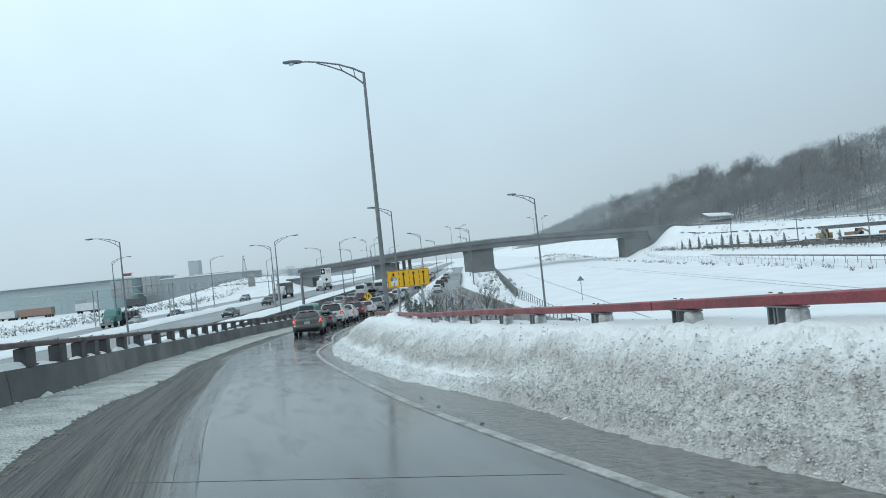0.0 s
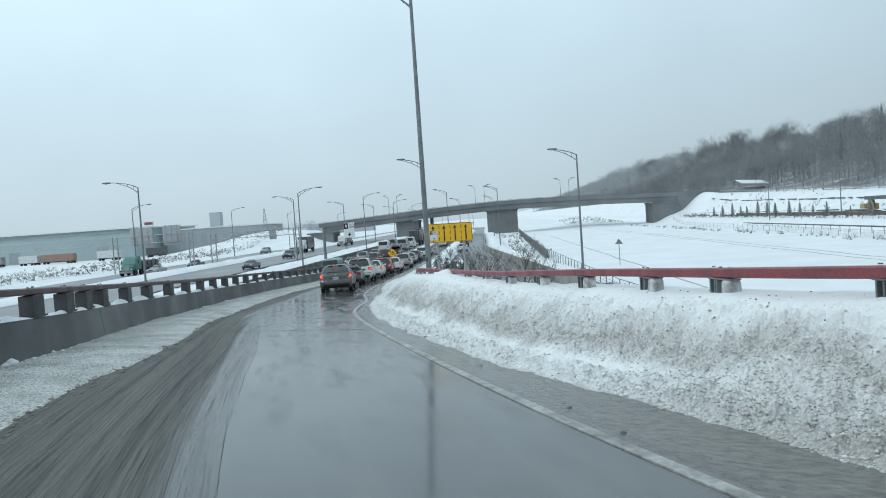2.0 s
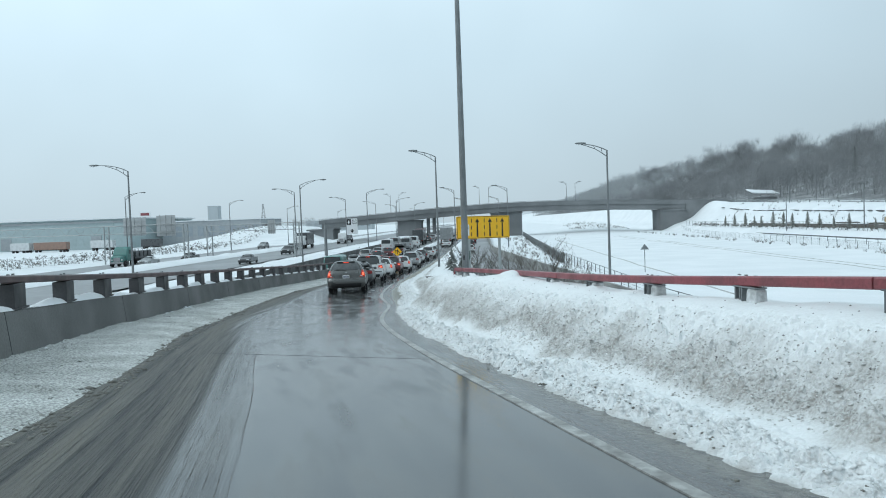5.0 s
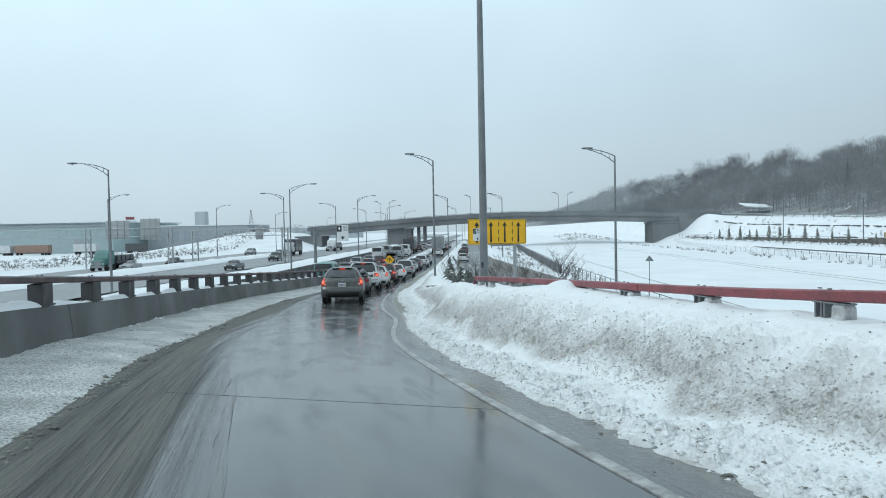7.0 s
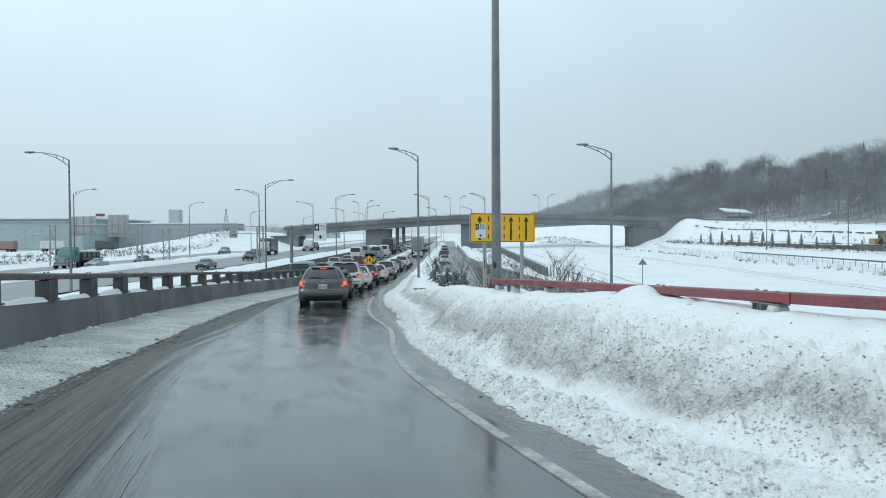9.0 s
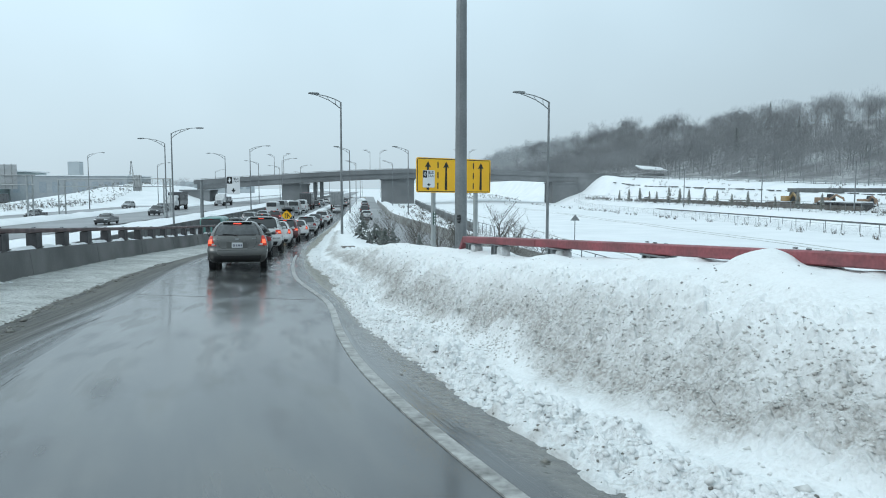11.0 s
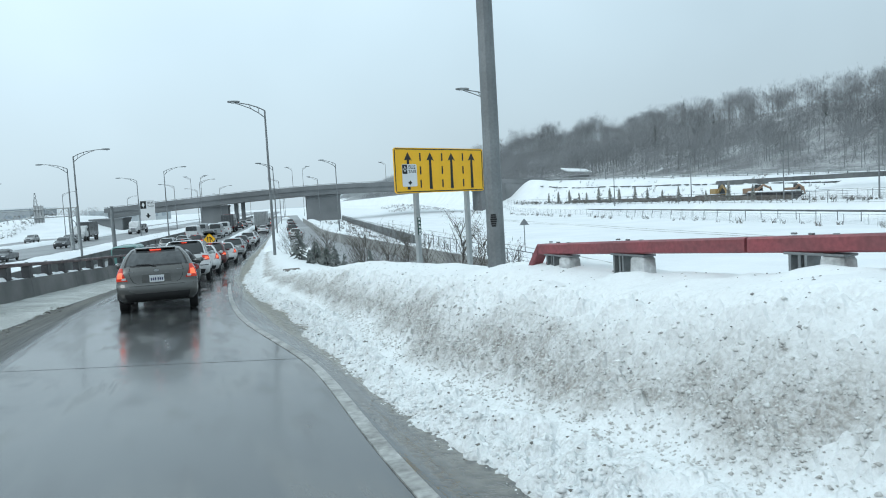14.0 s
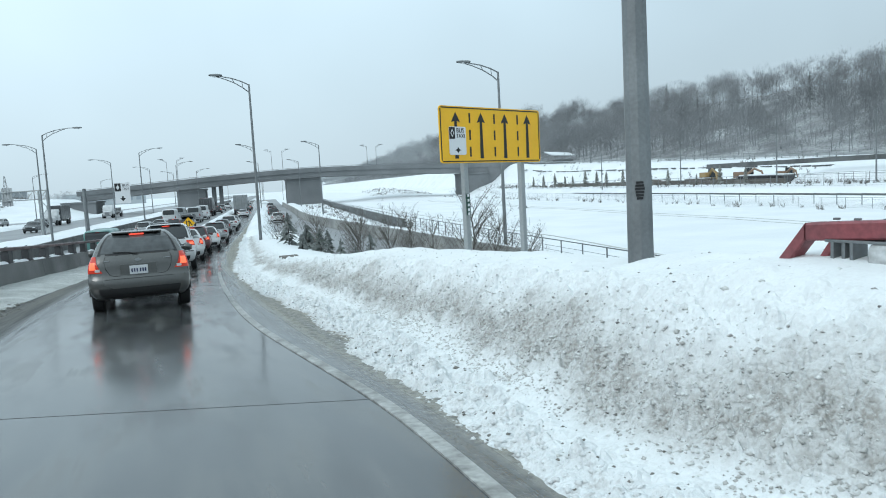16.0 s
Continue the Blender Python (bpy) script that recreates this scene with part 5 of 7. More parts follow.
# ---- fences and walls ----
def fence(name, label, pts, height, gap, material, wires=5, post_r=0.035, zf=ground_z, wire_r=0.012):
    ob = thing(name, label, "fence")
    rows = []
    for (xa, ya), (xb, yb) in zip(pts, pts[1:]):
        n = max(1, round(math.hypot(xb - xa, yb - ya) / gap))
        rows += [(xa + (xb - xa) * i / n, ya + (yb - ya) * i / n) for i in range(n)]
    rows.append(pts[-1])
    P = [(x, y, float(zf(x, y))) for x, y in rows]
    b = nb()
    tube(b, [(0, 0, -0.3), (0, 0, height)], post_r, post_r, 5)
    me = mesh_of("post", b, material)
    for p in P:
        o = new("post", me)
        o.parent, o.location = ob, p
    for k in range(wires):
        b = nb()
        h = height * (k + 0.5) / wires if k < wires - 1 else height
        tube(b, [(x, y, z + h) for x, y, z in P], post_r * 0.8 if k == wires - 1 else wire_r, None, 3)
        part("top_rail" if k == wires - 1 else "wire", b, material, ob)
    return ob


fence("chain_fence", "thin grey chain fence across the snow field", [(49.6, -20), (50, 105), (54, 187), (60, 236)], 1.02, 3.2, GALV, 9, 0.024, wire_r=0.006)
fence("upper_fence", "grey railing along the upper road", [(up_x(y) - 0.7, y) for y in range(-30, 251, 20)], 1.2, 3.0, GALV, 3)
fence("slope_fence", "grey wire fence among planted evergreens", [(61.5, 60), (61.5, 236)], 1.5, 3.2, GALV, 6)
fence("roadside_fence", "grey steel fence beside the lower road", [(11.5, 20), (9.0, 50), (8.7, 64), (8.5, 77), (8.1, 96), (9.3, 165), (11.5, 250)], 1.5, 2.2, GALV, 7, 0.035)
fence("verge_fence", "low wire fence below the snowy slope", [(-74, 60), (-74, 280)], 1.4, 3.0, GALV, 5)


def wall_run(name, label, fx, y0, y1, off, h, material, seg, zf):
    ob = thing(name, label, "concrete wall", kind="structure")
    y = y0
    while y < y1:
        e = min(y + seg, y1)
        b = nb()
        sweep(b, along(fx, y + 0.02, e - 0.02, (e - y - 0.04) / 2, off, zf=zf), [(-0.22, -0.5), (0.22, -0.5), (0.12, h * 0.4), (0.1, h), (-0.1, h), (-0.12, h * 0.4)])
        part("concrete_panel", b, material, ob)
        y = e
    return ob


wall_run("wall_median", "dark wet concrete wall beside the motorway lane", const(-23.6), 50, 420, 0, 0.95, CONCRETE, 9, flat)
wall_run("wall_lower_road", "grey concrete wall curving along the lower road", RIGHT_ROAD, 20, 250, 3.2, 0.85, CONCRETE_PALE, 6, flat)
wall_run("wall_lower_fence", "weathered concrete kerb wall under the steel fence", lambda y: 8.2 + 0.021 * (np.asarray(y) - 100), 100, 252, 0.4, 0.7, CONCRETE, 6, flat)


def ridge_strip(name, fx, w, h, y0, y1, step, label, seed):
    ys = np.arange(y0, y1, step)
    us = np.linspace(-1, 1, 13)
    X = np.array([[float(fx(y)) + w * u for u in us] for y in ys])
    Y = ys[:, None] + 0 * X
    U = np.broadcast_to(us, X.shape)
    ends = smooth01(y0, y0 + 7, Y) * (1 - smooth01(y1 - 7, y1, Y))
    H = ends * h * (1 - U**2) * (1 + 0.35 * wobble(X, Y, 3.0, seed)) - 0.06
    me = grid_mesh(name, X, Y, lambda a, b: np.full(a.shape, G) + H, SNOW)
    return tagged(new(name, me), label, "snow ridge", kind="stuff")


ridge_strip("snow_divider", const(-13.1), 1.0, 0.45, 98, 230, 1.0, "narrow snow ridge between two lanes", 41)
ridge_strip("snow_median", const(-28.6), 4.6, 0.85, 58, 420, 2.0, "ploughed snow heap in the motorway median", 42)
ridge_strip("snow_verge", const(-51), 2.6, 0.6, 20, 500, 2.5, "snow strip between two carriageways", 43)
ridge_strip("snow_shoulder", const(-6.0), 1.6, 0.7, 88, 330, 1.5, "snow ridge between ramp and lower road", 44)
ridge_strip("snow_roadside", lambda y: RIGHT_ROAD(y) + 5.4, 1.9, 0.55, 60, 250, 1.5, "snow heap behind the lower road wall", 45)


# ---- signs ----
def plate_mesh(b, w, h, t, r, m, y=0.0):
    """A plate with rounded corners, facing -y, in x and z."""
    pts = []
    for cx, cz, a0 in ((w / 2 - r, h / 2 - r, 0), (-w / 2 + r, h / 2 - r, 90), (-w / 2 + r, -h / 2 + r, 180), (w / 2 - r, -h / 2 + r, 270)):
        pts += [(cx + r * math.cos(radians(a0 + q)), cz + r * math.sin(radians(a0 + q))) for q in (0, 30, 60, 90)]
    rings(b, [[m @ Vector((x, y + d, z)) for x, z in pts] for d in (-t / 2, t / 2)])
    return b


def shape(b, pts, t, m, y):
    """A flat polygon, t thick, in x and z."""
    rings(b, [[m @ Vector((x, y + d, z)) for x, z in pts] for d in (0.0, t)])
    return b


def words(name, text, size, m, parent, material):
    cu = bpy.data.curves.new(name, "FONT")
    cu.body, cu.size, cu.extrude, cu.align_x, cu.align_y = text, size, 0.002, "CENTER", "CENTER"
    ob = new(name, cu)
    ob.data.materials.append(material)
    dg = bpy.context.evaluated_depsgraph_get()
    me = bpy.data.meshes.new_from_object(ob.evaluated_get(dg))
    bpy.data.objects.remove(ob)
    o = new(name, me)
    o.parent = parent
    o.matrix_local = m @ pose(0, 0, 0, 90)
    return o


def lane_sign():
    """Yellow board with four arrows on two posts."""
    sx, sy, yaw = -1.09, 38.75, 29.0
    W, H, zc = 2.50, 0.93, 9.35
    ob = thing("lane_sign", "yellow lane board with four black arrows on grey posts", "road sign", m=pose(sx, sy, 0, 0, 0, yaw))
    I = Matrix.Translation((0, 0, zc)) @ Matrix.Rotation(radians(0.5), 4, "Y")
    b = nb()
    plate_mesh(b, W, H, 0.02, 0.05, I)
    board = part("board", b, SIGN_YELLOW, ob, "yellow reflective board")
    b = nb()
    for z in (H / 2 - 0.028, -H / 2 + 0.028):
        box(b, (0, -0.013, z), (W - 0.09, 0.004, 0.018), I)
    for x in (W / 2 - 0.028, -W / 2 + 0.028):
        box(b, (x, -0.013, 0), (0.018, 0.004, H - 0.09), I)
    part("border", b, SIGN_BLACK, board)
    for k in range(4):
        x = -W / 2 + W * (0.145 + 0.238 * k)
        b = nb()
        hz, lz = H * 0.40, -H * 0.42
        shape(b, [(x - 0.04, lz), (x + 0.04, lz), (x + 0.028, hz - 0.15), (x + 0.10, hz - 0.17), (x, hz), (x - 0.10, hz - 0.17), (x - 0.028, hz - 0.15)], 0.003, I, -0.0145)
        part("arrow", b, SIGN_BLACK, board)
    for k in range(3):
        x = -W / 2 + W * (0.275 + 0.24 * k)
        for z in (0.30, -0.0, -0.30):
            b = nb()
            box(b, (x, -0.013, z * H), (0.034, 0.005, 0.165 * H / 0.93), I)
            part("dash", b, SIGN_BLACK, board)
    # small white lane panel with its words
    J = I @ Matrix.Translation((-W / 2 + W * 0.155, -0.018, -0.10))
    b = nb()
    plate_mesh(b, 0.38, 0.46, 0.01, 0.03, J)
    panel = part("lane_panel", b, SIGN_WHITE, ob, "white lane panel with a black diamond mark")
    b = nb()
    box(b, (-0.125, -0.007, 0.125), (0.125, 0.004, 0.19), J)
    part("diamond_field", b, SIGN_BLACK, panel)
    b = nb()
    shape(b, [(-0.125, 0.06), (-0.085, 0.125), (-0.125, 0.19), (-0.165, 0.125)], 0.003, J, -0.0125)
    part("diamond", b, SIGN_WHITE, panel)
    b = nb()
    shape(b, [(-0.125, 0.085), (-0.10, 0.125), (-0.125, 0.165), (-0.15, 0.125)], 0.003, J, -0.0155)
    part("diamond_core", b, SIGN_BLACK, panel)
    words("lettering", "BUS", 0.105, J @ Matrix.Translation((0.06, -0.008, 0.165)), panel, SIGN_BLACK)
    words("lettering", "TAXI", 0.092, J @ Matrix.Translation((0.065, -0.008, 0.075)), panel, SIGN_BLACK)
    b = nb()
    shape(b, [(0.02, -0.13), (0.07, -0.16), (0.035, -0.16), (0.0, -0.20), (-0.035, -0.16), (-0.07, -0.16), (-0.02, -0.13)], 0.003, J, -0.0085)
    shape(b, [(-0.014, -0.16), (0.014, -0.16), (0.014, -0.11), (-0.014, -0.11)], 0.003, J, -0.0085)
    part("down_arrow", b, SIGN_BLACK, panel)
    for x in (-0.66, 0.78):
        b = nb()
        foot = float(ground_z(sx + x * math.cos(radians(yaw)), sy + x * math.sin(radians(yaw)))) - 0.6
        box(b, (x, 0.07, (foot + zc + 0.3) / 2), (0.10, 0.09, zc + 0.3 - foot), None, 0.012)
        part("sign_post", b, GALV_PALE, ob, "pale steel post")
    b = nb()
    box(b, (-0.66, 0.012, zc - 1.15), (0.085, 0.012, 0.36))
    tag = part("post_tag", b, SIGN_GREEN, ob, "green marker plate with white bars")
    b = nb()
    for z in (-1.0, -1.08, -1.16, -1.24, -1.31):
        box(b, (-0.66, 0.004, zc + z), (0.04, 0.004, 0.045))
    part("marker_bars", b, SIGN_WHITE, tag)
    return ob


lane_sign()

# lane-control sign on an arm over the motorway lane
ob = thing("bus_lane_sign", "white lane sign hung from a steel arm", "road sign", m=pose(-26.2, 121, 0))
b = nb()
tube(b, [(0, 0, 3.9), (0, 0, 10.1)], 0.26, 0.2, 10)
part("post", b, GALV, ob)
b = nb()
box(b, (2.3, 0, 9.55), (4.6, 0.14, 0.14))
box(b, (2.3, 0, 9.15), (4.6, 0.1, 0.1))
part("arm", b, GALV, ob)
b = nb()
plate_mesh(b, 1.75, 2.5, 0.04, 0.1, Matrix.Translation((4.3, -0.12, 9.35)))
panel = part("panel", b, SIGN_WHITE, ob, "white panel with a black diamond field")
b = nb()
box(b, (3.8, -0.148, 10.05), (0.7, 0.01, 0.95))
part("diamond_field", b, SIGN_BLACK, panel)
b = nb()
shape(b, [(3.8, 9.7), (3.97, 10.05), (3.8, 10.4), (3.63, 10.05)], 0.006, Matrix.Identity(4), -0.161)
part("diamond", b, SIGN_WHITE, panel)
b = nb()
shape(b, [(4.3, 8.35), (4.62, 8.72), (4.4, 8.72), (4.4, 8.95), (4.2, 8.95), (4.2, 8.72), (3.98, 8.72)], 0.006, Matrix.Identity(4), -0.15)
part("down_arrow", b, SIGN_BLACK, panel)
words("lettering", "BUS", 0.42, Matrix.Translation((4.68, -0.15, 10.25)), panel, SIGN_BLACK)
words("lettering", "TAXI", 0.36, Matrix.Translation((4.68, -0.15, 9.85)), panel, SIGN_BLACK)

# diamond warning sign where the lanes join
ob = thing("merge_sign", "yellow diamond sign with black merging arrows", "warning sign", m=pose(-13.3, 108, G, 0, 0, 4) @ Matrix.Scale(0.78, 4))
D = Matrix.Translation((0, 0, 1.73)) @ Matrix.Rotation(radians(45), 4, "Y")
b = nb()
plate_mesh(b, 1.2, 1.2, 0.02, 0.08, D)
board = part("board", b, SIGN_YELLOW, ob, "yellow diamond board")
T = Matrix.Translation((0, 0, 1.73))
for pts in ([(-0.32, -0.35), (-0.2, -0.35), (-0.2, 0.2), (-0.1, 0.2), (-0.26, 0.42), (-0.42, 0.2), (-0.32, 0.2)],
            [(0.0, -0.42), (0.12, -0.42), (0.12, 0.2), (0.22, 0.2), (0.06, 0.45), (-0.1, 0.2), (0.0, 0.2)],
            [(0.4, -0.3), (0.5, -0.22), (0.28, 0.05), (0.34, 0.12), (0.14, 0.2), (0.16, -0.06), (0.22, -0.02)]):
    b = nb()
    shape(b, pts, 0.004, T, -0.016)
    part("arrow", b, SIGN_BLACK, board)
b = nb()
tube(b, [(0, 0.05, -0.4), (0, 0.05, 2.3)], 0.045, 0.045, 8)
part("post", b, GALV, ob)

# small triangular field sign
ob = thing("triangle_sign", "small grey triangular sign on a thin post", "road sign", m=pose(14.5, 80.2, float(ground_z(14.5, 80.2))))
b = nb()
shape(b, [(-0.42, 2.2), (0.42, 2.2), (0.0, 2.75)], 0.02, Matrix.Identity(4), -0.05)
part("board", b, GALV, ob)
b = nb()
tube(b, [(0, 0, -0.3), (0, 0, 2.4)], 0.04, 0.04, 6)
part("post", b, GALV, ob)

# maker's mark on the near lamp pole
ob = thing("pole_sticker", "black worn sticker on the lamp pole", "sticker", m=pose(-1.70, 32.68, 0, 0, 0, -25))
for k in range(6):
    b = nb()
    box(b, (0, -0.112, 8.50 - k * 0.028), (0.085 - 0.01 * abs(k - 2), 0.014, 0.02))
    part("bar", b, SIGN_BLACK, ob)

# two lines of old vehicle tracks across the field
for x0, y0, x1, y1 in ((15.8, 40, 17.0, 190), (34.6, 40, 34.2, 210), (36.2, 40, 35.9, 210)):
    ob = thing("snow_track", "old grey vehicle track pressed into snow", "tyre track", kind="structure")
    n = 120
    b = nb()
    loops = []
    for k in range(n + 1):
        x, y = x0 + (x1 - x0) * k / n, y0 + (y1 - y0) * k / n
        z = float(ground_z(x, y)) + 0.012
        loops.append([Vector((x - 0.12, y, z - 0.05)), Vector((x + 0.12, y, z - 0.05)), Vector((x + 0.10, y, z + 0.012)), Vector((x - 0.10, y, z + 0.012))])
    rings(b, loops)
    part("rut", b, SLUSH, ob)


# ---- vehicles ----
PAINTS = {
    "olive grey": paint("olive_grey_paint", (0.118, 0.12, 0.116), 0.32, 0.45),
    "white": paint("white_paint", (0.62, 0.635, 0.64), 0.35, 0.0),
    "silver": paint("silver_paint", (0.34, 0.355, 0.36), 0.35, 0.5),
    "dark grey": paint("dark_grey_paint", (0.075, 0.08, 0.085), 0.35, 0.3),
    "black": paint("black_paint", (0.028, 0.03, 0.032), 0.3, 0.1),
    "dark red": paint("dark_red_paint", (0.11, 0.028, 0.03), 0.35, 0.3),
    "teal": paint("teal_paint", (0.06, 0.20, 0.18), 0.45, 0.0),
    "orange": paint("orange_paint", (0.30, 0.185, 0.14), 0.5, 0.0),
    "ochre": paint("muddy_yellow_paint", (0.34, 0.225, 0.085), 0.8, 0.0),
    "rust": paint("muddy_orange_paint", (0.27, 0.175, 0.115), 0.8, 0.0),
}


def loop8(w, y0, y1, z, c):
    """A rectangle with cut corners, at height z."""
    return [Vector(p) for p in ((-w + c, y0, z), (w - c, y0, z), (w, y0 + c, z), (w, y1 - c, z), (w - c, y1, z), (-w + c, y1, z), (-w, y1 - c, z), (-w, y0 + c, z))]


def panel_between(b, quad, out, t=0.012):
    """A pane over four corners, set out by the vector out."""
    o = Vector(out)
    rings(b, [[Vector(p) - o * t for p in quad], [Vector(p) + o * t * 0.5 for p in quad]])
    return b


def wheel(parent, x, y, r, w):
    b = nb()
    s = 1 if x > 0 else -1
    prof = [(-w / 2, r * 0.62), (-w / 2, r * 0.92), (-w / 2 + 0.025, r), (w / 2 - 0.025, r), (w / 2, r * 0.92), (w / 2, r * 0.62)]
    n = 20
    loops = [[Vector((x + u, y + q * math.cos(2 * math.pi * k / n), r + q * math.sin(2 * math.pi * k / n))) for k in range(n)] for u, q in prof]
    rings(b, loops)
    wh = part("wheel", b, RUBBER, parent, smooth=False)
    b = nb()
    loops = [[Vector((x + s * (w / 2 + d), y + q * math.cos(2 * math.pi * k / n), r + q * math.sin(2 * math.pi * k / n))) for k in range(n)] for d, q in ((-0.02, r * 0.66), (0.004, r * 0.64), (-0.012, r * 0.5), (0.0, r * 0.16))]
    rings(b, loops)
    part("rim", b, RIM, wh)
    return wh


def car(name, label, category, colour, m, L=4.2, W=1.75, H=1.5, style="hatch", lit=True, group="cars in the queue", detail=False, plate=True, roof=None):
    """Rear bumper at y = 0, driving towards +y: one skin of rounded slices, with panes, lamps and trim laid on it."""
    P = PAINTS[colour]
    ob = thing(name, label, category, group, m=m)
    w = W / 2
    suv = style in ("suv", "van", "pickup")
    zl = 0.30 if suv else 0.24
    zb = {"hatch": 0.685, "sedan": 0.665, "suv": 0.645, "van": 0.58, "pickup": 0.60}[style] * H
    r0, r1 = {"hatch": (0.10, 0.50), "sedan": (0.75, 1.50), "suv": (0.10, 0.40), "van": (0.06, 0.16), "pickup": (1.75, 2.0)}[style]
    f0, f1 = {"hatch": (1.05, 2.0), "sedan": (1.2, 2.2), "suv": (1.15, 2.0), "van": (0.75, 1.6), "pickup": (1.4, 2.1)}[style]
    tum = {"hatch": 0.66, "sedan": 0.62, "suv": 0.73, "van": 0.84, "pickup": 0.72}[style]
    # s runs 0 at the sill, 1 at the belt, 2 at the roof
    WID = herm([(0, 0.86), (0.1, 0.945), (0.32, 1.0), (0.6, 0.998), (0.85, 0.97), (1.0, 0.915), (1.12, 0.885), (1.5, (0.885 + tum) / 2 + 0.025), (1.8, tum + 0.015), (1.9, tum - 0.045), (1.97, tum - 0.14), (2.0, tum - 0.3)])
    deck = style in ("sedan", "pickup")
    REAR = herm([(0, 0.13), (0.1, 0.05), (0.28, 0.005), (0.46, 0.0), (0.53, 0.03), (0.6, 0.045), (0.88, 0.055)] + ([(0.95, 0.09), (0.98, 0.3), (1.0, r0)] if deck else [(1.0, r0)]) +
                [(1.5, r0 + (r1 - r0) * 0.46), (1.8, r0 + (r1 - r0) * 0.88), (1.9, r1 + 0.05), (1.97, r1 + 0.22), (2.0, r1 + 0.5)])
    FRONT = herm([(0, L - 0.14), (0.15, L - 0.03), (0.35, L), (0.55, L - 0.02), (0.7, L - 0.1), (0.82, L - 0.35), (0.92, L - 0.8), (1.0, L - f0), (1.5, L - f0 - (f1 - f0) * 0.5), (1.8, L - f1 + 0.1), (1.9, L - f1 - 0.06), (1.97, L - f1 - 0.25), (2.0, L - f1 - 0.55)])
    cr = 0.16 if style == "van" else 0.30

    def s_of(z):
        return (z - zl) / (zb - zl) if z < zb else 1 + (z - zb) / (H - zb)

    def z_of(s):
        return zl + (zb - zl) * s if s < 1 else zb + (H - zb) * (s - 1)

    def back(x, z, out=0.0):
        """A point of the rear skin."""
        s = s_of(z)
        q = min(abs(x) / (float(WID(s)) * w), 1.0)
        return Vector((x, float(REAR(s)) + cr * (1 - (1 - q**3.2) ** (1 / 3.2)) - out, z))

    def nose(x, z, out=0.0):
        s = s_of(z)
        q = min(abs(x) / (float(WID(s)) * w), 1.0)
        return Vector((x, float(FRONT(s)) - 0.4 * (1 - (1 - q**2.6) ** (1 / 2.6)) + out, z))

    def flank(y, z, sd, out=0.0):
        return Vector((sd * (float(WID(s_of(z))) * w + out), y, z))
    fr = [0, 0.3, 0.55, 0.75, 0.88, 0.95, 0.985, 1.0] if detail else [0, 0.45, 0.75, 0.92, 0.985, 1.0]
    fr = [-f for f in fr[:0:-1]] + fr
    b = nb()
    loops = []
    for s in ((0, 0.05, 0.1, 0.2, 0.32, 0.46, 0.5, 0.53, 0.6, 0.75, 0.88, 0.94, 0.98, 1.0, 1.06, 1.15, 1.3, 1.5, 1.65, 1.8, 1.87, 1.92, 1.96, 1.985, 2.0) if detail else (0, 0.1, 0.32, 0.46, 0.53, 0.75, 0.92, 1.0, 1.1, 1.4, 1.65, 1.8, 1.9, 1.96, 2.0)):
        ww, z = float(WID(s)) * w, z_of(s)
        lp = [back(f * ww, z) for f in fr]
        lp += [Vector((ww, lp[-1].y + (float(FRONT(s)) - 0.4 - lp[-1].y) * k, z)) for k in (0.33, 0.66)]
        lp += [nose(f * ww, z) for f in fr[::-1]]
        lp += [Vector((-p.x, p.y, p.z)) for p in lp[len(fr) + 1:len(fr) - 1:-1]]
        loops.append(lp)
    rings(b, loops)
    part("body", b, P, ob, smooth=True)

    def skin(nm, fn, us, vs_, material, label="", out=0.006, parent=None):
        """A thin shell on the skin: us(v) gives the two ends at each height v."""
        bb = nb()
        n = 7
        front, rear_ = [], []
        for v in vs_:
            a, c = us(v)
            front.append([fn(a + (c - a) * k / n, v, out) for k in range(n + 1)])
            rear_.append([fn(a + (c - a) * k / n, v, out - 0.03) for k in range(n + 1)])
        F = [[bb.verts.new(p) for p in row] for row in front]
        for i in range(len(F) - 1):
            for k in range(n):
                bb.faces.new((F[i][k], F[i][k + 1], F[i + 1][k + 1], F[i + 1][k]))
        R = [[bb.verts.new(p) for p in row] for row in rear_]
        edge = [(0, k) for k in range(n + 1)] + [(i, n) for i in range(1, len(F))] + [(len(F) - 1, k) for k in range(n - 1, -1, -1)] + [(i, 0) for i in range(len(F) - 2, 0, -1)]
        for (i, k), (i2, k2) in zip(edge, edge[1:] + edge[:1]):
            bb.faces.new((F[i][k], R[i][k], R[i2][k2], F[i2][k2]))
        bmesh.ops.recalc_face_normals(bb, faces=bb.faces)
        return part(nm, bb, material, parent or ob, label)

    def steps(a, c, n=6):
        return [a + (c - a) * k / n for k in range(n + 1)]
    # glass
    za, zc = z_of(1.12 if style != "van" else 1.25), z_of(1.80 if not suv else 1.84)
    gw = lambda v, q: float(WID(s_of(v))) * w * q  # noqa: E731
    if roof:
        skin("roof_skin", lambda x, v, o: Vector((x, v, H + 0.012 + o * 0.3)), lambda v: (-w * (tum - 0.28), w * (tum - 0.28)), steps(r1 + 0.5, L - f1 - 0.5, 3), PAINTS[roof], "black roof")
        skin("tailgate_top", back, lambda v: (-gw(v, 0.97), gw(v, 0.97)), steps(z_of(1.03), z_of(1.9), 7), PAINTS[roof], "black upper tailgate", 0.003)
    skin("window_seal", back, lambda v: (-gw(v, 0.875), gw(v, 0.875)), steps(za - 0.03, zc + 0.025), PLASTIC, "", 0.005)
    skin("rear_window", back, lambda v: (-gw(v, 0.825), gw(v, 0.825)), steps(za, zc), GLASS_LIT if detail else GLASS, "grey rear window" if detail else "dark rear window", 0.010)
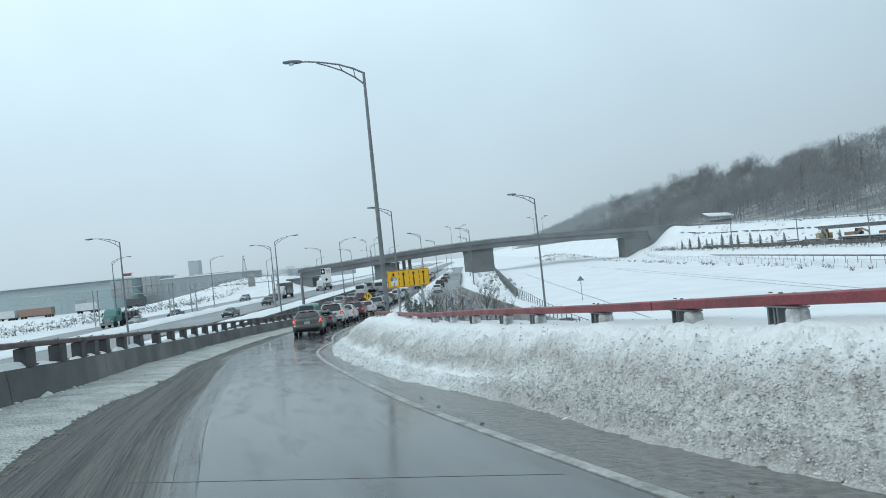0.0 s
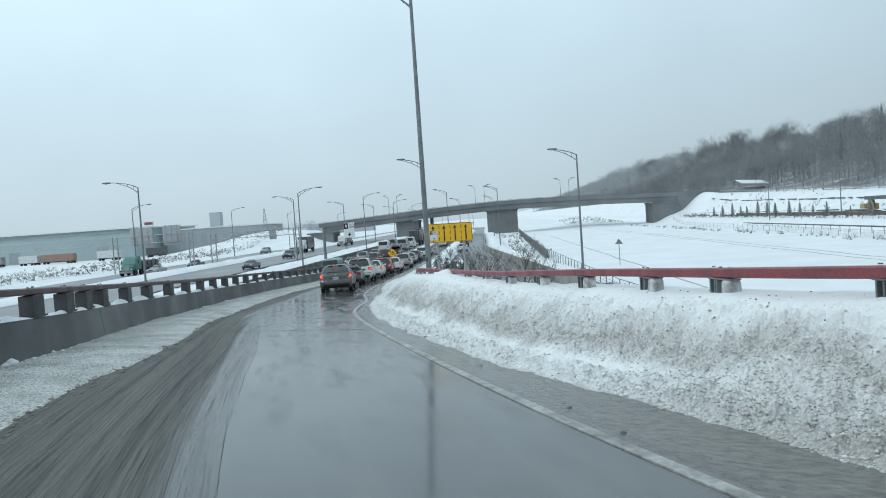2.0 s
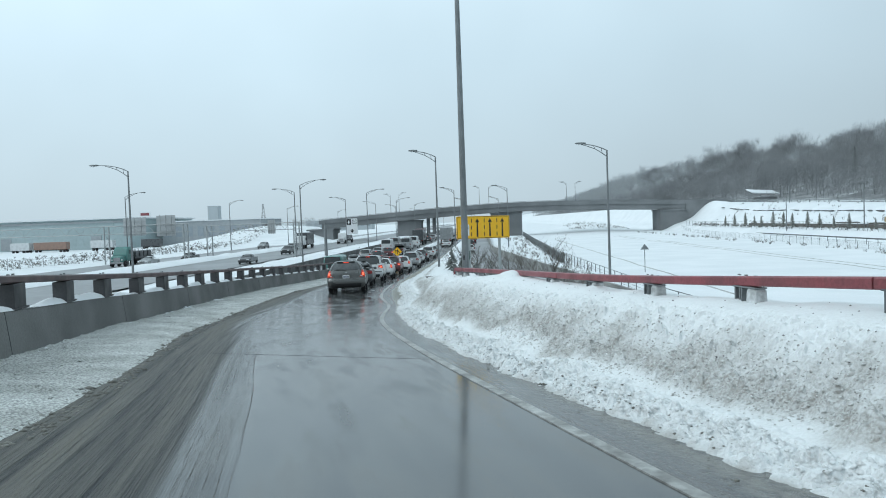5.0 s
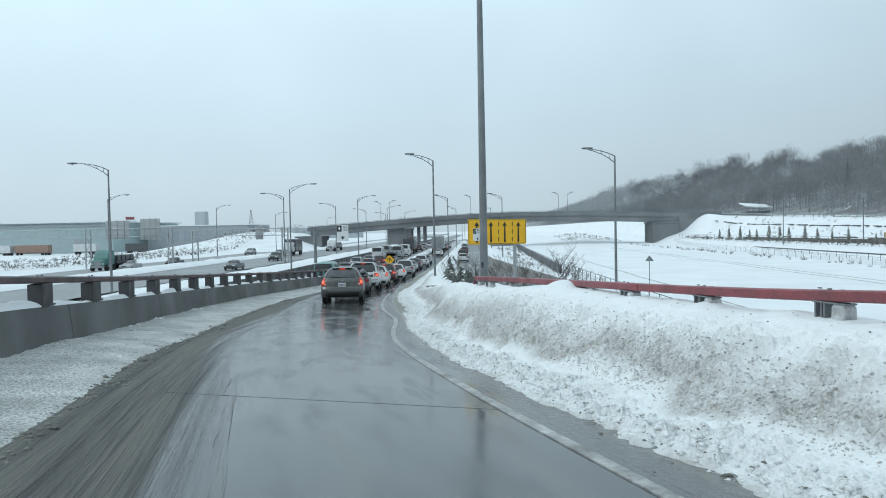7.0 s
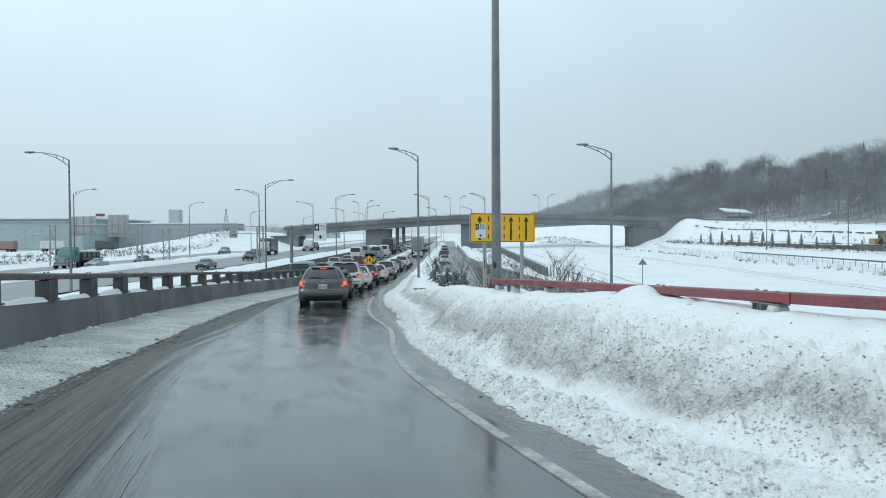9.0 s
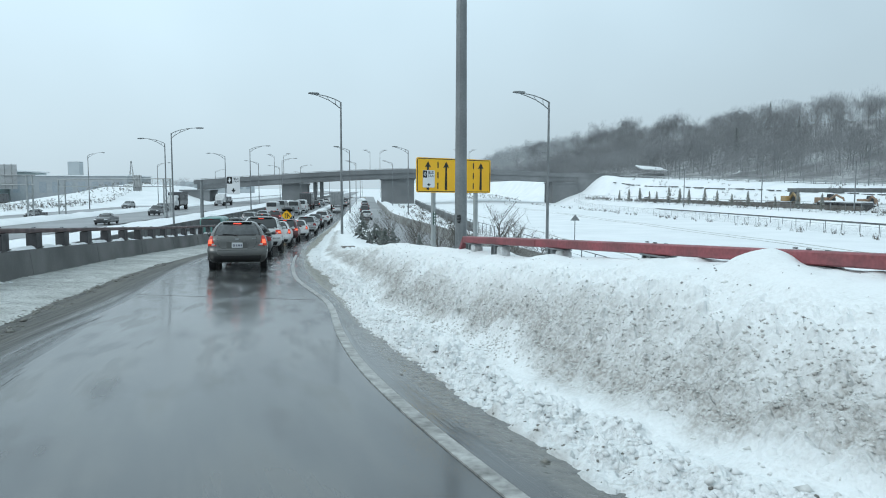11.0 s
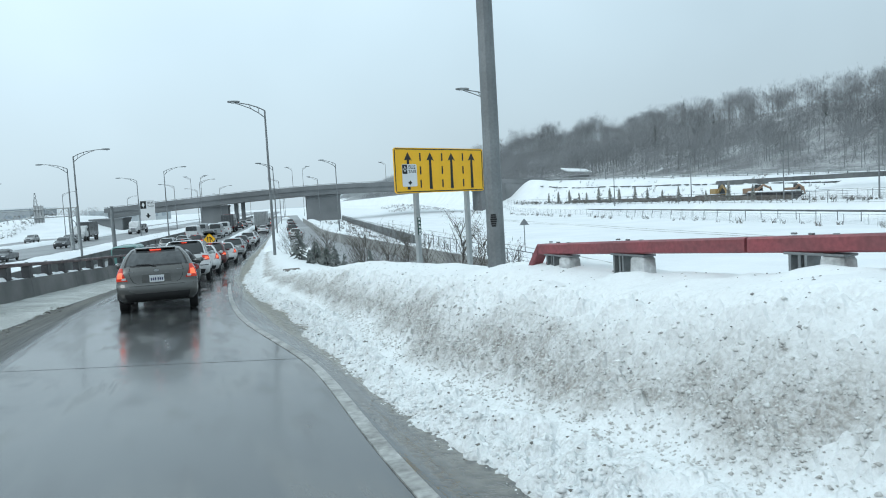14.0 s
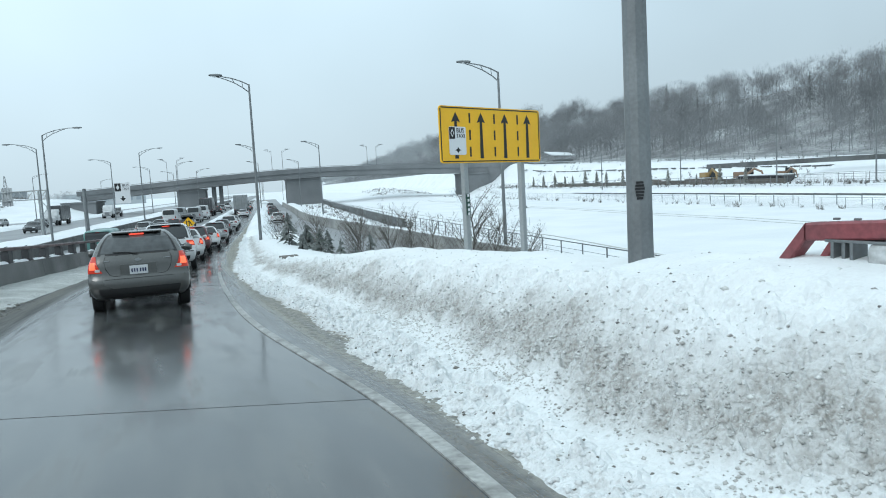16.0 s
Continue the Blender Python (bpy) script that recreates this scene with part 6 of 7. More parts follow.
    skin("windscreen", nose, lambda v: (-gw(v, 0.86), gw(v, 0.86)), steps(z_of(1.08), zc), GLASS, "", 0.008)
    if style == "van":
        spans = [(L - 1.9, L - 0.95, L - 1.7)]
    else:
        ya, yb_ = REAR(1.12) + 0.42, FRONT(1.12) - 0.30
        mid = (ya + yb_) / 2
        spans = [(ya, mid - 0.04, None), (mid + 0.04, yb_, None)]
    for sd in (-1, 1):
        for a, c, _t in spans:
            lo, hi = z_of(1.13), zc - 0.01
            fa = float(REAR(1.8) - REAR(1.12)) * (1.0 if a < L * 0.45 and style != "van" else 0.0)
            fc = float(FRONT(1.12) - FRONT(1.8)) * (0.9 if c > L * 0.55 else 0.0)
            skin("side_window", lambda y, v, o, sd=sd: flank(y, v, sd, o), lambda v, a=a, c=c, fa=fa, fc=fc, lo=lo, hi=hi: (a + fa * (v - lo) / (hi - lo) * 0.8, c - fc * (v - lo) / (hi - lo)), steps(lo, hi, 4), GLASS, "", 0.006)
    # wheels and arches
    r = 0.295 if not suv else 0.36
    for y in (0.70 if not suv else 0.85, L - 0.82):
        for s in (-1, 1):
            wheel(ob, s * (w - 0.115), y, r, 0.19)
            b = nb()
            n = 14
            lps = [[Vector((s * (w * 0.9 + d), y + q * math.cos(math.pi * k / (n - 1)), r + 0.01 + q * math.sin(math.pi * k / (n - 1)))) for k in range(n)] for d, q in ((0, r + 0.055), (w * 0.1 + 0.004, r + 0.055), (w * 0.1 + 0.004, r + 0.02), (0, r + 0.02))]
            rings(b, lps, cap=False, closed=False)
            part("wheel_arch", b, PLASTIC, ob)
    # tail lights: tall, pointed at the outer top, wrapped round the corner
    t0, t1, inner = {"hatch": (zb - 0.27, zb + 0.02, 0.70), "suv": (zb - 0.24, zb - 0.04, 0.70), "sedan": (zb - 0.24, zb - 0.06, 0.55), "van": (zb - 0.42, zb - 0.05, 0.84), "pickup": (zb - 0.42, zb - 0.05, 0.84)}[style]
    lamp = TAIL_ON if lit else TAIL_OFF
    lean = 0.20 if style == "hatch" else 0.04
    for s in (-1, 1):
        span = lambda v, s=s: tuple(sorted((s * gw(v, inner + lean * ((v - t0) / (t1 - t0)) ** 0.8), s * gw(v, 0.992))))  # noqa: E731
        tl = skin("tail_light", back, span, steps(t0, t1), lamp, "lit red tail light" if lit else "red tail light", 0.012)
        if lit:
            m0, m1 = t0 + (t1 - t0) * 0.22, t0 + (t1 - t0) * 0.66
            hot = lambda v, s=s: tuple(sorted((s * gw(v, inner + 0.11 + lean * 0.45 * (v - t0) / (t1 - t0)), s * gw(v, 0.965))))  # noqa: E731
            skin("lit_bulb", back, hot, steps(m0, m1, 4), TAIL_LIT, "", 0.018, tl)
        skin("clear_lens", back, lambda v, s=s: tuple(sorted((s * gw(v, inner + 0.05), s * gw(v, inner + 0.15)))), steps(t0 + 0.02, t0 + 0.07, 2), CLEAR_LENS, "", 0.017, tl)
    # bumper
    skin("lower_bumper", back, lambda v: (-gw(v, 0.80), gw(v, 0.80)), steps(z_of(0.03), z_of(0.26), 4), PLASTIC, "black lower bumper", 0.008)
    if suv:
        skin("bumper_step", back, lambda v: (-gw(v, 0.92), gw(v, 0.92)), steps(z_of(0.44), z_of(0.48), 2), PLASTIC, "", 0.014)
    if style in ("hatch", "suv", "van"):
        b = nb()
        ws = gw(z_of(1.9), 0.80)
        lps = []
        for k in range(9):
            x = -ws + 2 * ws * k / 8
            p = back(x, z_of(1.885))
            lps.append([Vector((x, p.y + dy, p.z + dz)) for dy, dz in ((-0.10, 0.0), (-0.105, 0.02), (0.06, 0.045), (0.10, 0.0))])
        rings(b, lps)
        part("spoiler", b, PAINTS[roof] if roof else P, ob, smooth=False)
        b = nb()
        p = back(0, z_of(1.86))
        box(b, (0, p.y - 0.07, p.z - 0.012), (0.24, 0.05, 0.026), None, 0.006)
        part("brake_light", b, TAIL_HOT if lit else TAIL_OFF, ob, "lit high brake light" if lit else "")
    if plate:
        pz = zb - 0.24 if not suv else zb - 0.32
        py = back(0, pz).y
        b = nb()
        box(b, (0, py - 0.002, pz), (0.60, 0.02, 0.20), None, 0.008)
        part("plate_recess", b, P, ob)
        b = nb()
        box(b, (0, py - 0.015, pz - 0.01), (0.30, 0.012, 0.15), None, 0.004)
        pl = part("number_plate", b, PLATE, ob, "white number plate with blue bars")
        b = nb()
        for k in range(6):
            box(b, (-0.105 + 0.042 * k + (0.006 if k > 2 else -0.006), py - 0.0235, pz - 0.018), (0.022, 0.005, 0.062))
        part("bars", b, BAR_BLUE, pl)
    # front lamps and grille
    for s in (-1, 1):
        skin("headlight", nose, lambda v, s=s: tuple(sorted((s * gw(v, 0.55), s * gw(v, 0.93)))), steps(z_of(0.56), z_of(0.72), 3), CLEAR_LENS, "", 0.008)
    skin("grille", nose, lambda v: (-gw(v, 0.45), gw(v, 0.45)), steps(z_of(0.45), z_of(0.64), 3), PLASTIC, "", 0.008)
    for s in (-1, 1):
        b = nb()
        ym = float(FRONT(1.1)) - 0.45
        rings(b, [[Vector((s * (w * 0.9 + d), ym + q * 0.07 * math.cos(a) - d * 0.1, zb + 0.05 + q * 0.075 * math.sin(a))) for a in [k * math.pi / 5 for k in range(10)]][::s] for d, q in ((-0.02, 0.3), (0.05, 0.5), (0.09, 0.95), (0.17, 1.0), (0.22, 0.75))])
        part("mirror", b, P, ob, smooth=True)
        for k in (0.40, 0.62):
            b = nb()
            box(b, (s * (gw(zb - 0.1, 1.0) + 0.006), L * k - 0.3, zb - 0.1), (0.03, 0.16, 0.03), None, 0.008)
            part("door_handle", b, P, ob)
    if detail:
        b = nb()
        lid = [(-0.63, 1.0), (-0.66, 0.9), (-0.63, 0.72), (-0.56, 0.58), (-0.48, 0.545), (0.0, 0.54), (0.48, 0.545), (0.56, 0.58), (0.63, 0.72), (0.66, 0.9), (0.63, 1.0)]
        tube(b, [back(f * w, z_of(s), -0.002) for f, s in lid], 0.007, 0.007, 4)
        part("shut_line", b, PLASTIC, ob)
        b = nb()
        tube(b, [back(f * w, z_of(0.475), -0.003) for f in (-0.9, -0.6, -0.3, 0, 0.3, 0.6, 0.9)], 0.008, 0.008, 4)
        part("bumper_line", b, PLASTIC, ob)
        b = nb()
        n = 16
        p = back(0, zb - 0.075)
        rings(b, [[Vector((0.055 * math.cos(2 * math.pi * k / n), p.y + d, p.z + 0.026 * math.sin(2 * math.pi * k / n))) for k in range(n)] for d in (0.02, -0.012)])
        part("badge", b, RIM, ob, "plain chrome oval badge")
        for x, wd in ((-w * 0.62, 0.10), (w * 0.56, 0.11)):
            b = nb()
            box(b, back(x, zb - 0.075), (wd, 0.02, 0.018), None, 0.004)
            part("name_bar", b, RIM, ob)
        b = nb()
        tube(b, [back(0.0, za - 0.03, 0.02), back(-0.16, za + 0.01, 0.022), back(-0.40, za + 0.02, 0.022)], 0.012, 0.008, 5)
        part("rear_wiper", b, PLASTIC, ob)
        b = nb()
        tube(b, [(0.0, r1 + 0.5, H - 0.01), (0.0, r1 + 0.38, H + 0.16)], 0.006, 0.003, 5)
        part("aerial", b, PLASTIC, ob)
        b = nb()
        tube(b, [(-0.48, 0.08, zl + 0.0), (-0.48, 0.35, zl + 0.0)], 0.026, 0.026, 10)
        part("exhaust", b, PLASTIC, ob)
    if style == "pickup":
        b = nb()
        box(b, (0, 0.95, zb - 0.02), (W * 0.80, 1.4, 0.06))
        part("cargo_bed", b, PLASTIC, ob)
    return ob


def truck(name, label, colour, m, L=12.0, W=2.5, H=3.9, cab="white", lit=False, flat_load=False, group="lorries on the motorway", front=True):
    ob = thing(name, label, "truck", group, m=m)
    b = nb()
    if flat_load:
        box(b, (0, L / 2, 1.25), (W, L, 0.3), None, 0.03)
        part("flatbed", b, PAINTS[colour], ob)
        for k in range(4):
            b = nb()
            box(b, (0, L * (0.15 + 0.22 * k), 1.85), (W * 0.86, L * 0.16, 0.9), None, 0.06)
            part("load", b, PAINTS["dark grey"], ob)
    else:
        box(b, (0, L / 2, (H + 1.05) / 2), (W, L, H - 1.05), None, 0.05)
        bx = part("cargo_box", b, PAINTS[colour], ob)
        for s in (-1, 1):
            b = nb()
            box(b, (s * W * 0.245, -0.012, (H + 1.05) / 2), (W * 0.465, 0.03, H - 1.35), None, 0.01)
            part("rear_door", b, PAINTS[colour], bx)
            for k in (0.3, 0.7):
                b = nb()
                tube(b, [(s * W * 0.46 * k, -0.04, 1.2), (s * W * 0.46 * k, -0.04, H - 0.25)], 0.02, 0.02, 5)
                part("lock_rod", b, GALV, bx)
        for k in range(int(L / 1.2)):
            for s in (-1, 1):
                b = nb()
                box(b, (s * (W / 2 + 0.008), 0.6 + 1.2 * k, (H + 1.05) / 2), (0.02, 0.04, H - 1.2))
                part("side_rib", b, PAINTS[colour], bx)
    b = nb()
    box(b, (0, L / 2, 0.92), (W * 0.42, L * 0.98, 0.26), None, 0.02)
    part("chassis", b, PLASTIC, ob)
    b = nb()
    box(b, (0, 0.02, 0.62), (W * 0.9, 0.12, 0.14), None, 0.02)
    part("rear_bumper", b, PLASTIC, ob)
    for s in (-1, 1):
        b = nb()
        box(b, (s * W * 0.40, -0.02, 1.0), (0.32, 0.06, 0.12), None, 0.015)
        part("tail_light", b, TAIL_ON if lit else TAIL_OFF, ob)
    if front:
        c = L + 0.35
        b = nb()
        lv = [loop8(W * 0.46, c, c + 2.0, 0.9, 0.12), loop8(W * 0.47, c, c + 2.1, 1.9, 0.14), loop8(W * 0.46, c, c + 1.75, 2.75, 0.16), loop8(W * 0.42, c + 0.05, c + 1.4, 3.1, 0.2)]
        rings(b, lv)
        part("cab", b, PAINTS[cab], ob, smooth=False)
        b = nb()
        lv = [loop8(W * 0.40, c + 2.0, c + 3.0, 0.75, 0.14), loop8(W * 0.40, c + 2.0, c + 3.05, 1.5, 0.16), loop8(W * 0.35, c + 2.0, c + 2.9, 1.78, 0.2)]
        rings(b, lv)
        part("bonnet", b, PAINTS[cab], ob)
        b = nb()
        panel_between(b, [(W * 0.40, c + 2.0, 1.95), (-W * 0.40, c + 2.0, 1.95), (-W * 0.38, c + 1.74, 2.68), (W * 0.38, c + 1.74, 2.68)], (0, 1, 0.35), 0.03)
        part("windscreen", b, GLASS, ob)
        b = nb()
        box(b, (0, c + 3.06, 1.15), (W * 0.42, 0.05, 0.62), None, 0.02)
        part("grille", b, RIM, ob)
        for s in (-1, 1):
            b = nb()
            box(b, (s * W * 0.32, c + 3.02, 1.1), (0.25, 0.08, 0.2), None, 0.03)
            part("head_light", b, CLEAR_LENS, ob)
            b = nb()
            box(b, (s * W * 0.58, c + 1.6, 2.3), (0.14, 0.1, 0.6), None, 0.03)
            part("mirror", b, PLASTIC, ob)
        b = nb()
        box(b, (0, c + 3.12, 0.62), (W * 0.84, 0.2, 0.3), None, 0.06)
        part("front_bumper", b, RIM, ob)
        ys = (0.9, 2.1, c + 0.3, c + 2.45)
    else:
        ys = (0.9, 2.1, L - 1.0)
    for y in ys:
        for s in (-1, 1):
            wheel(ob, s * (W / 2 - 0.17), y, 0.5, 0.32)
    return ob


def on_ramp(x, y, yaw=0.0):
    z = float(road_z(x, y)) + 0.004
    dz = float(road_z(x, y + 3) - road_z(x, y)) / 3
    return pose(x, y, z, math.degrees(math.atan(dz)), 0, yaw)


def on_flat(x, y, yaw=0.0, dz=-0.04):
    return pose(x, y, G + dz, 0, 0, yaw)


car("hatchback_car", "olive grey hatchback with lit red tail lights on wet asphalt", "car", "olive grey", on_ramp(-7.23, 40.3, 7.6), 3.99, 1.695, 1.45, "hatch", detail=True)
car("sedan_car", "dark grey sedan waiting in the ramp queue", "car", "dark grey", on_ramp(-8.1, 47.6, 6.5), 4.5, 1.76, 1.40, "sedan", lit=False)
car("large_suv", "white large sport utility car with black rear window", "suv", "white", on_ramp(-8.6, 54.4, 5.0), 4.85, 1.95, 1.74, "suv", lit=True, roof="black")
car("hatchback_car", "white small crossover with lit tail lights", "car", "white", on_ramp(-8.8, 61.4, 4.0), 4.3, 1.74, 1.5, "hatch")
car("compact_suv", "dark red sport utility car braking in the queue", "suv", "dark red", on_ramp(-9.1, 68.6, 3.0), 4.5, 1.80, 1.6, "suv")
car("hatchback_car", "white hatchback with lit tail lights", "car", "white", on_ramp(-9.0, 75.6, 3.0), 4.2, 1.75, 1.48, "hatch")
car("compact_suv", "silver sport utility car in the queue", "suv", "silver", on_ramp(-9.0, 84.0, 2.0), 4.6, 1.85, 1.68, "suv", lit=False)
car("sedan_car", "silver sedan on the merging lane", "car", "silver", on_ramp(-9.8, 97, 0), 4.6, 1.8, 1.45, "sedan", lit=False)
car("hatchback_car", "grey hatchback on the merging lane", "car", "dark grey", on_ramp(-9.7, 104, 0), 4.2, 1.75, 1.5, "hatch", lit=False)
car("compact_suv", "white sport utility car on the merging lane", "suv", "white", on_ramp(-9.4, 112, 0), 4.5, 1.84, 1.68, "suv", lit=False)
car("sedan_car", "pale silver sedan ahead of the white car", "car", "silver", on_ramp(-9.5, 122, 0), 4.6, 1.8, 1.45, "sedan", lit=False)
car("sedan_car", "white sedan behind the grey trailer", "car", "white", on_flat(-9.3, 158), 4.6, 1.8, 1.45, "sedan", lit=False)
truck("box_trailer", "dirty grey box trailer standing in the queue", "silver", on_flat(-10.3, 176), 11, 2.5, 3.9, "white")
for x, y, c, st in ((-9.8, 205, "silver", "suv"), (-10.0, 216, "dark red", "sedan"), (-9.8, 228, "white", "suv"), (-10.1, 243, "dark grey", "suv")):
    car("compact_suv" if st == "suv" else "sedan_car", f"{c} car far up the ramp queue", "car", c, on_flat(x, y), 4.5, 1.8, 1.65 if st == "suv" else 1.45, st, lit=(c != "white"))
# motorway lane beside the ramp
car("cargo_van", "teal green van with a pale snowy roof", "van", "teal", on_flat(-16.2, 79, 2), 5.6, 2.0, 2.35, "van", lit=False)
for x, y, c, st, lit in ((-18.6, 90, "dark grey", "suv", False), (-15.9, 95, "black", "sedan", True), (-18.4, 101, "silver", "sedan", False), (-16.0, 106, "dark grey", "suv", True),
                         (-18.6, 112, "silver", "suv", False), (-16.1, 118, "dark red", "suv", True), (-18.7, 125, "silver", "hatch", False), (-15.9, 129, "black", "pickup", False)):
    car({"suv": "compact_suv", "sedan": "sedan_car", "hatch": "hatchback_car", "pickup": "pickup_truck"}[st], f"{c} car waiting in the motorway lane", "car" if st != "pickup" else "pickup", c, on_flat(x, y),
        4.5 if st != "pickup" else 5.6, 1.82, {"suv": 1.68, "sedan": 1.45, "hatch": 1.5, "pickup": 1.85}[st], st, lit, "cars in the motorway lane")
for x, y, c in ((-19.2, 139, "white"), (-16.4, 146, "silver"), (-16.2, 158, "white"), (-19.4, 152, "silver")):
    car("cargo_van", f"{c} cargo van in the motorway lane", "van", c, on_flat(x, y), 5.7, 2.05, 2.5, "van", False, "vans in the motorway lane")
truck("box_truck", "dark box truck near the bridge", "dark grey", on_flat(-17, 178), 7, 2.5, 3.6, "dark grey")
truck("box_truck", "dark red box truck near the bridge", "dark red", on_flat(-19, 205), 7, 2.5, 3.6, "white")
for x, y, c in ((-16, 195, "black"), (-16.2, 214, "silver"), (-18.6, 226, "dark grey"), (-15.9, 236, "white")):
    car("compact_suv", f"{c} sport utility car near the bridge", "suv", c, on_flat(x, y), 4.5, 1.85, 1.7, "suv", c == "black", "cars in the motorway lane")
# lower road
for y, c, st in ((128, "white", "hatch"), (150, "black", "suv"), (176, "dark red", "sedan"), (205, "silver", "suv")):
    s = float(RIGHT_ROAD(y + 1) - RIGHT_ROAD(y - 1)) / 2
    car({"suv": "compact_suv", "hatch": "hatchback_car", "sedan": "sedan_car"}[st], f"{c} car driving on the lower road", "car", c, on_flat(float(RIGHT_ROAD(y)) - 0.9, y, -math.degrees(math.atan(s)), -0.1), 4.4, 1.8, 1.6 if st == "suv" else 1.46, st, False, "cars on the lower road")
# opposite carriageways: they face this way
car("compact_suv", "dark grey sport utility car on the opposite carriageway", "suv", "dark grey", on_flat(-40.1, 151, 180), 4.6, 1.86, 1.75, "suv", False, "oncoming traffic")
car("sedan_car", "dark grey sedan on the opposite carriageway", "car", "dark grey", on_flat(-37.4, 119, 180), 4.6, 1.8, 1.45, "sedan", False, "oncoming traffic")
car("sedan_car", "black sedan on the opposite carriageway", "car", "black", on_flat(-54.0, 137, 180), 4.6, 1.8, 1.45, "sedan", False, "oncoming traffic")
car("compact_suv", "silver sport utility car on the far carriageway", "suv", "silver", on_flat(-58.5, 194, 180), 4.6, 1.86, 1.7, "suv", False, "oncoming traffic")
car("sedan_car", "silver sedan on the far carriageway", "car", "silver", on_flat(-55.2, 123.5, 180), 4.6, 1.8, 1.45, "sedan", False, "oncoming traffic")
truck("flatbed_truck", "white semi truck pulling a loaded flatbed", "dark grey", on_flat(-42.5, 226, 180), 9, 2.5, 3.6, "white", flat_load=True, group="oncoming trucks")
truck("dump_truck", "teal truck with a dark load on the far carriageway", "dark grey", on_flat(-58.8, 128, 180), 6.5, 2.5, 3.0, "teal", flat_load=True, group="oncoming trucks")
truck("box_truck", "dark box truck on the opposite carriageway", "dark grey", on_flat(-45.5, 188, 180), 7, 2.5, 3.8, "white", group="oncoming trucks")
car("compact_suv", "black sport utility car on the opposite carriageway", "suv", "black", on_flat(-44.5, 170, 180), 4.6, 1.88, 1.7, "suv", False, "oncoming traffic", plate=False)


# ---- gantries ----
def gantry(name, label, xa, ya, xb, yb, z0, z1, legs, panels):
    ob = thing(name, label, "sign gantry")
    A, B = Vector((xa, ya, 0)), Vector((xb, yb, 0))
    d = (B - A).normalized()
    nrm = Vector((-d.y, d.x, 0))
    n = max(4, round((B - A).length / 1.6))
    for z in (z0, z1):
        for s in (-0.5, 0.5):
            b = nb()
            tube(b, [A + nrm * s + Vector((0, 0, z)), B + nrm * s + Vector((0, 0, z))], 0.07, 0.07, 5)
            part("chord", b, GALV_PALE, ob)
    for k in range(n):
        p, q = A + (B - A) * (k / n), A + (B - A) * ((k + 1) / n)
        b = nb()
        tube(b, [p - nrm * 0.5 + Vector((0, 0, z0 if k % 2 else z1)), q - nrm * 0.5 + Vector((0, 0, z1 if k % 2 else z0))], 0.04, 0.04, 4)
        part("brace", b, GALV_PALE, ob)
    for f in legs:
        p = A + (B - A) * f
        for s in (-0.6, 0.6):
            b = nb()
            tube(b, [p + nrm * s + Vector((0, 0, G - 0.6)), p + nrm * s + Vector((0, 0, z1))], 0.13, 0.13, 8)
            part("leg", b, GALV_PALE, ob)
        for k in range(5):
            b = nb()
            za, zb_ = G + k * (z1 - G) / 5, G + (k + 1) * (z1 - G) / 5
            s = 0.6 if k % 2 else -0.6
            tube(b, [p + nrm * s + Vector((0, 0, za)), p - nrm * s + Vector((0, 0, zb_))], 0.05, 0.05, 4)
            part("leg_brace", b, GALV_PALE, ob)
    ang = math.degrees(math.atan2(d.y, d.x))
    for f, w, za, zb_ in panels:
        p = A + (B - A) * f
        b = nb()
        m = pose(p.x, p.y, (za + zb_) / 2, 0, 0, ang) @ Matrix.Translation((0, 0.75, 0))
        box(b, (0, 0, 0), (w, 0.08, zb_ - za), m, 0.01)
        pn = part("sign_back", b, SIGN_BACK, ob, "grey back of a road sign")
        for k in (-0.3, 0.0, 0.3):
            b = nb()
            box(b, (k * w, -0.07, 0), (0.09, 0.06, zb_ - za + 0.2), m)
            part("stiffener", b, GALV_PALE, pn)
        for k in (-0.28, 0.28):
            b = nb()
            box(b, (0, -0.07, k * (zb_ - za)), (w, 0.05, 0.07), m)
            part("cross_bar", b, GALV_PALE, pn)
    return ob


gantry("sign_gantry", "grey lattice sign gantry seen from behind", -104, 142.6, -52.4, 130.6, 9.4, 10.8, (0.02, 0.676, 0.99), ((0.78, 4.8, 9.0, 12.2), (0.905, 3.9, 8.8, 12.4)))
gantry("sign_gantry", "grey lattice gantry over the opposite carriageway", -57.6, 153, -34.0, 134, 9.2, 10.4, (0.01, 0.985), ((0.70, 2.3, 8.5, 11.0),))

# ---- buildings on the left ----
wh = thing("warehouse", "long teal metal warehouse with a snowy flat roof", "warehouse")
b = nb()
box(b, (-250, 306, 9.2), (226, 60, 11.6), None, 0.1)
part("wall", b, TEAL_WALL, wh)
b = nb()
box(b, (-250, 306, 15.2), (228, 62, 0.5), None, 0.05)
part("roof", b, SNOW, wh, "snow on the flat roof")
for k in range(75):
    b = nb()
    box(b, (-362 + 3.0 * k, 275.98, 9.6), (0.16, 0.08, 10.6))
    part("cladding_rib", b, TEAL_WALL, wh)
for x in (-300, -262, -228, -186, -150):
    b = nb()
    box(b, (x, 275.9, 6.4), (4.2, 0.2, 4.4), None, 0.02)
    part("loading_door", b, GREY_WALL, wh)
b = nb()
box(b, (-250, 275.8, 13.9), (226, 0.3, 0.7))
part("fascia", b, GREY_WALL, wh)


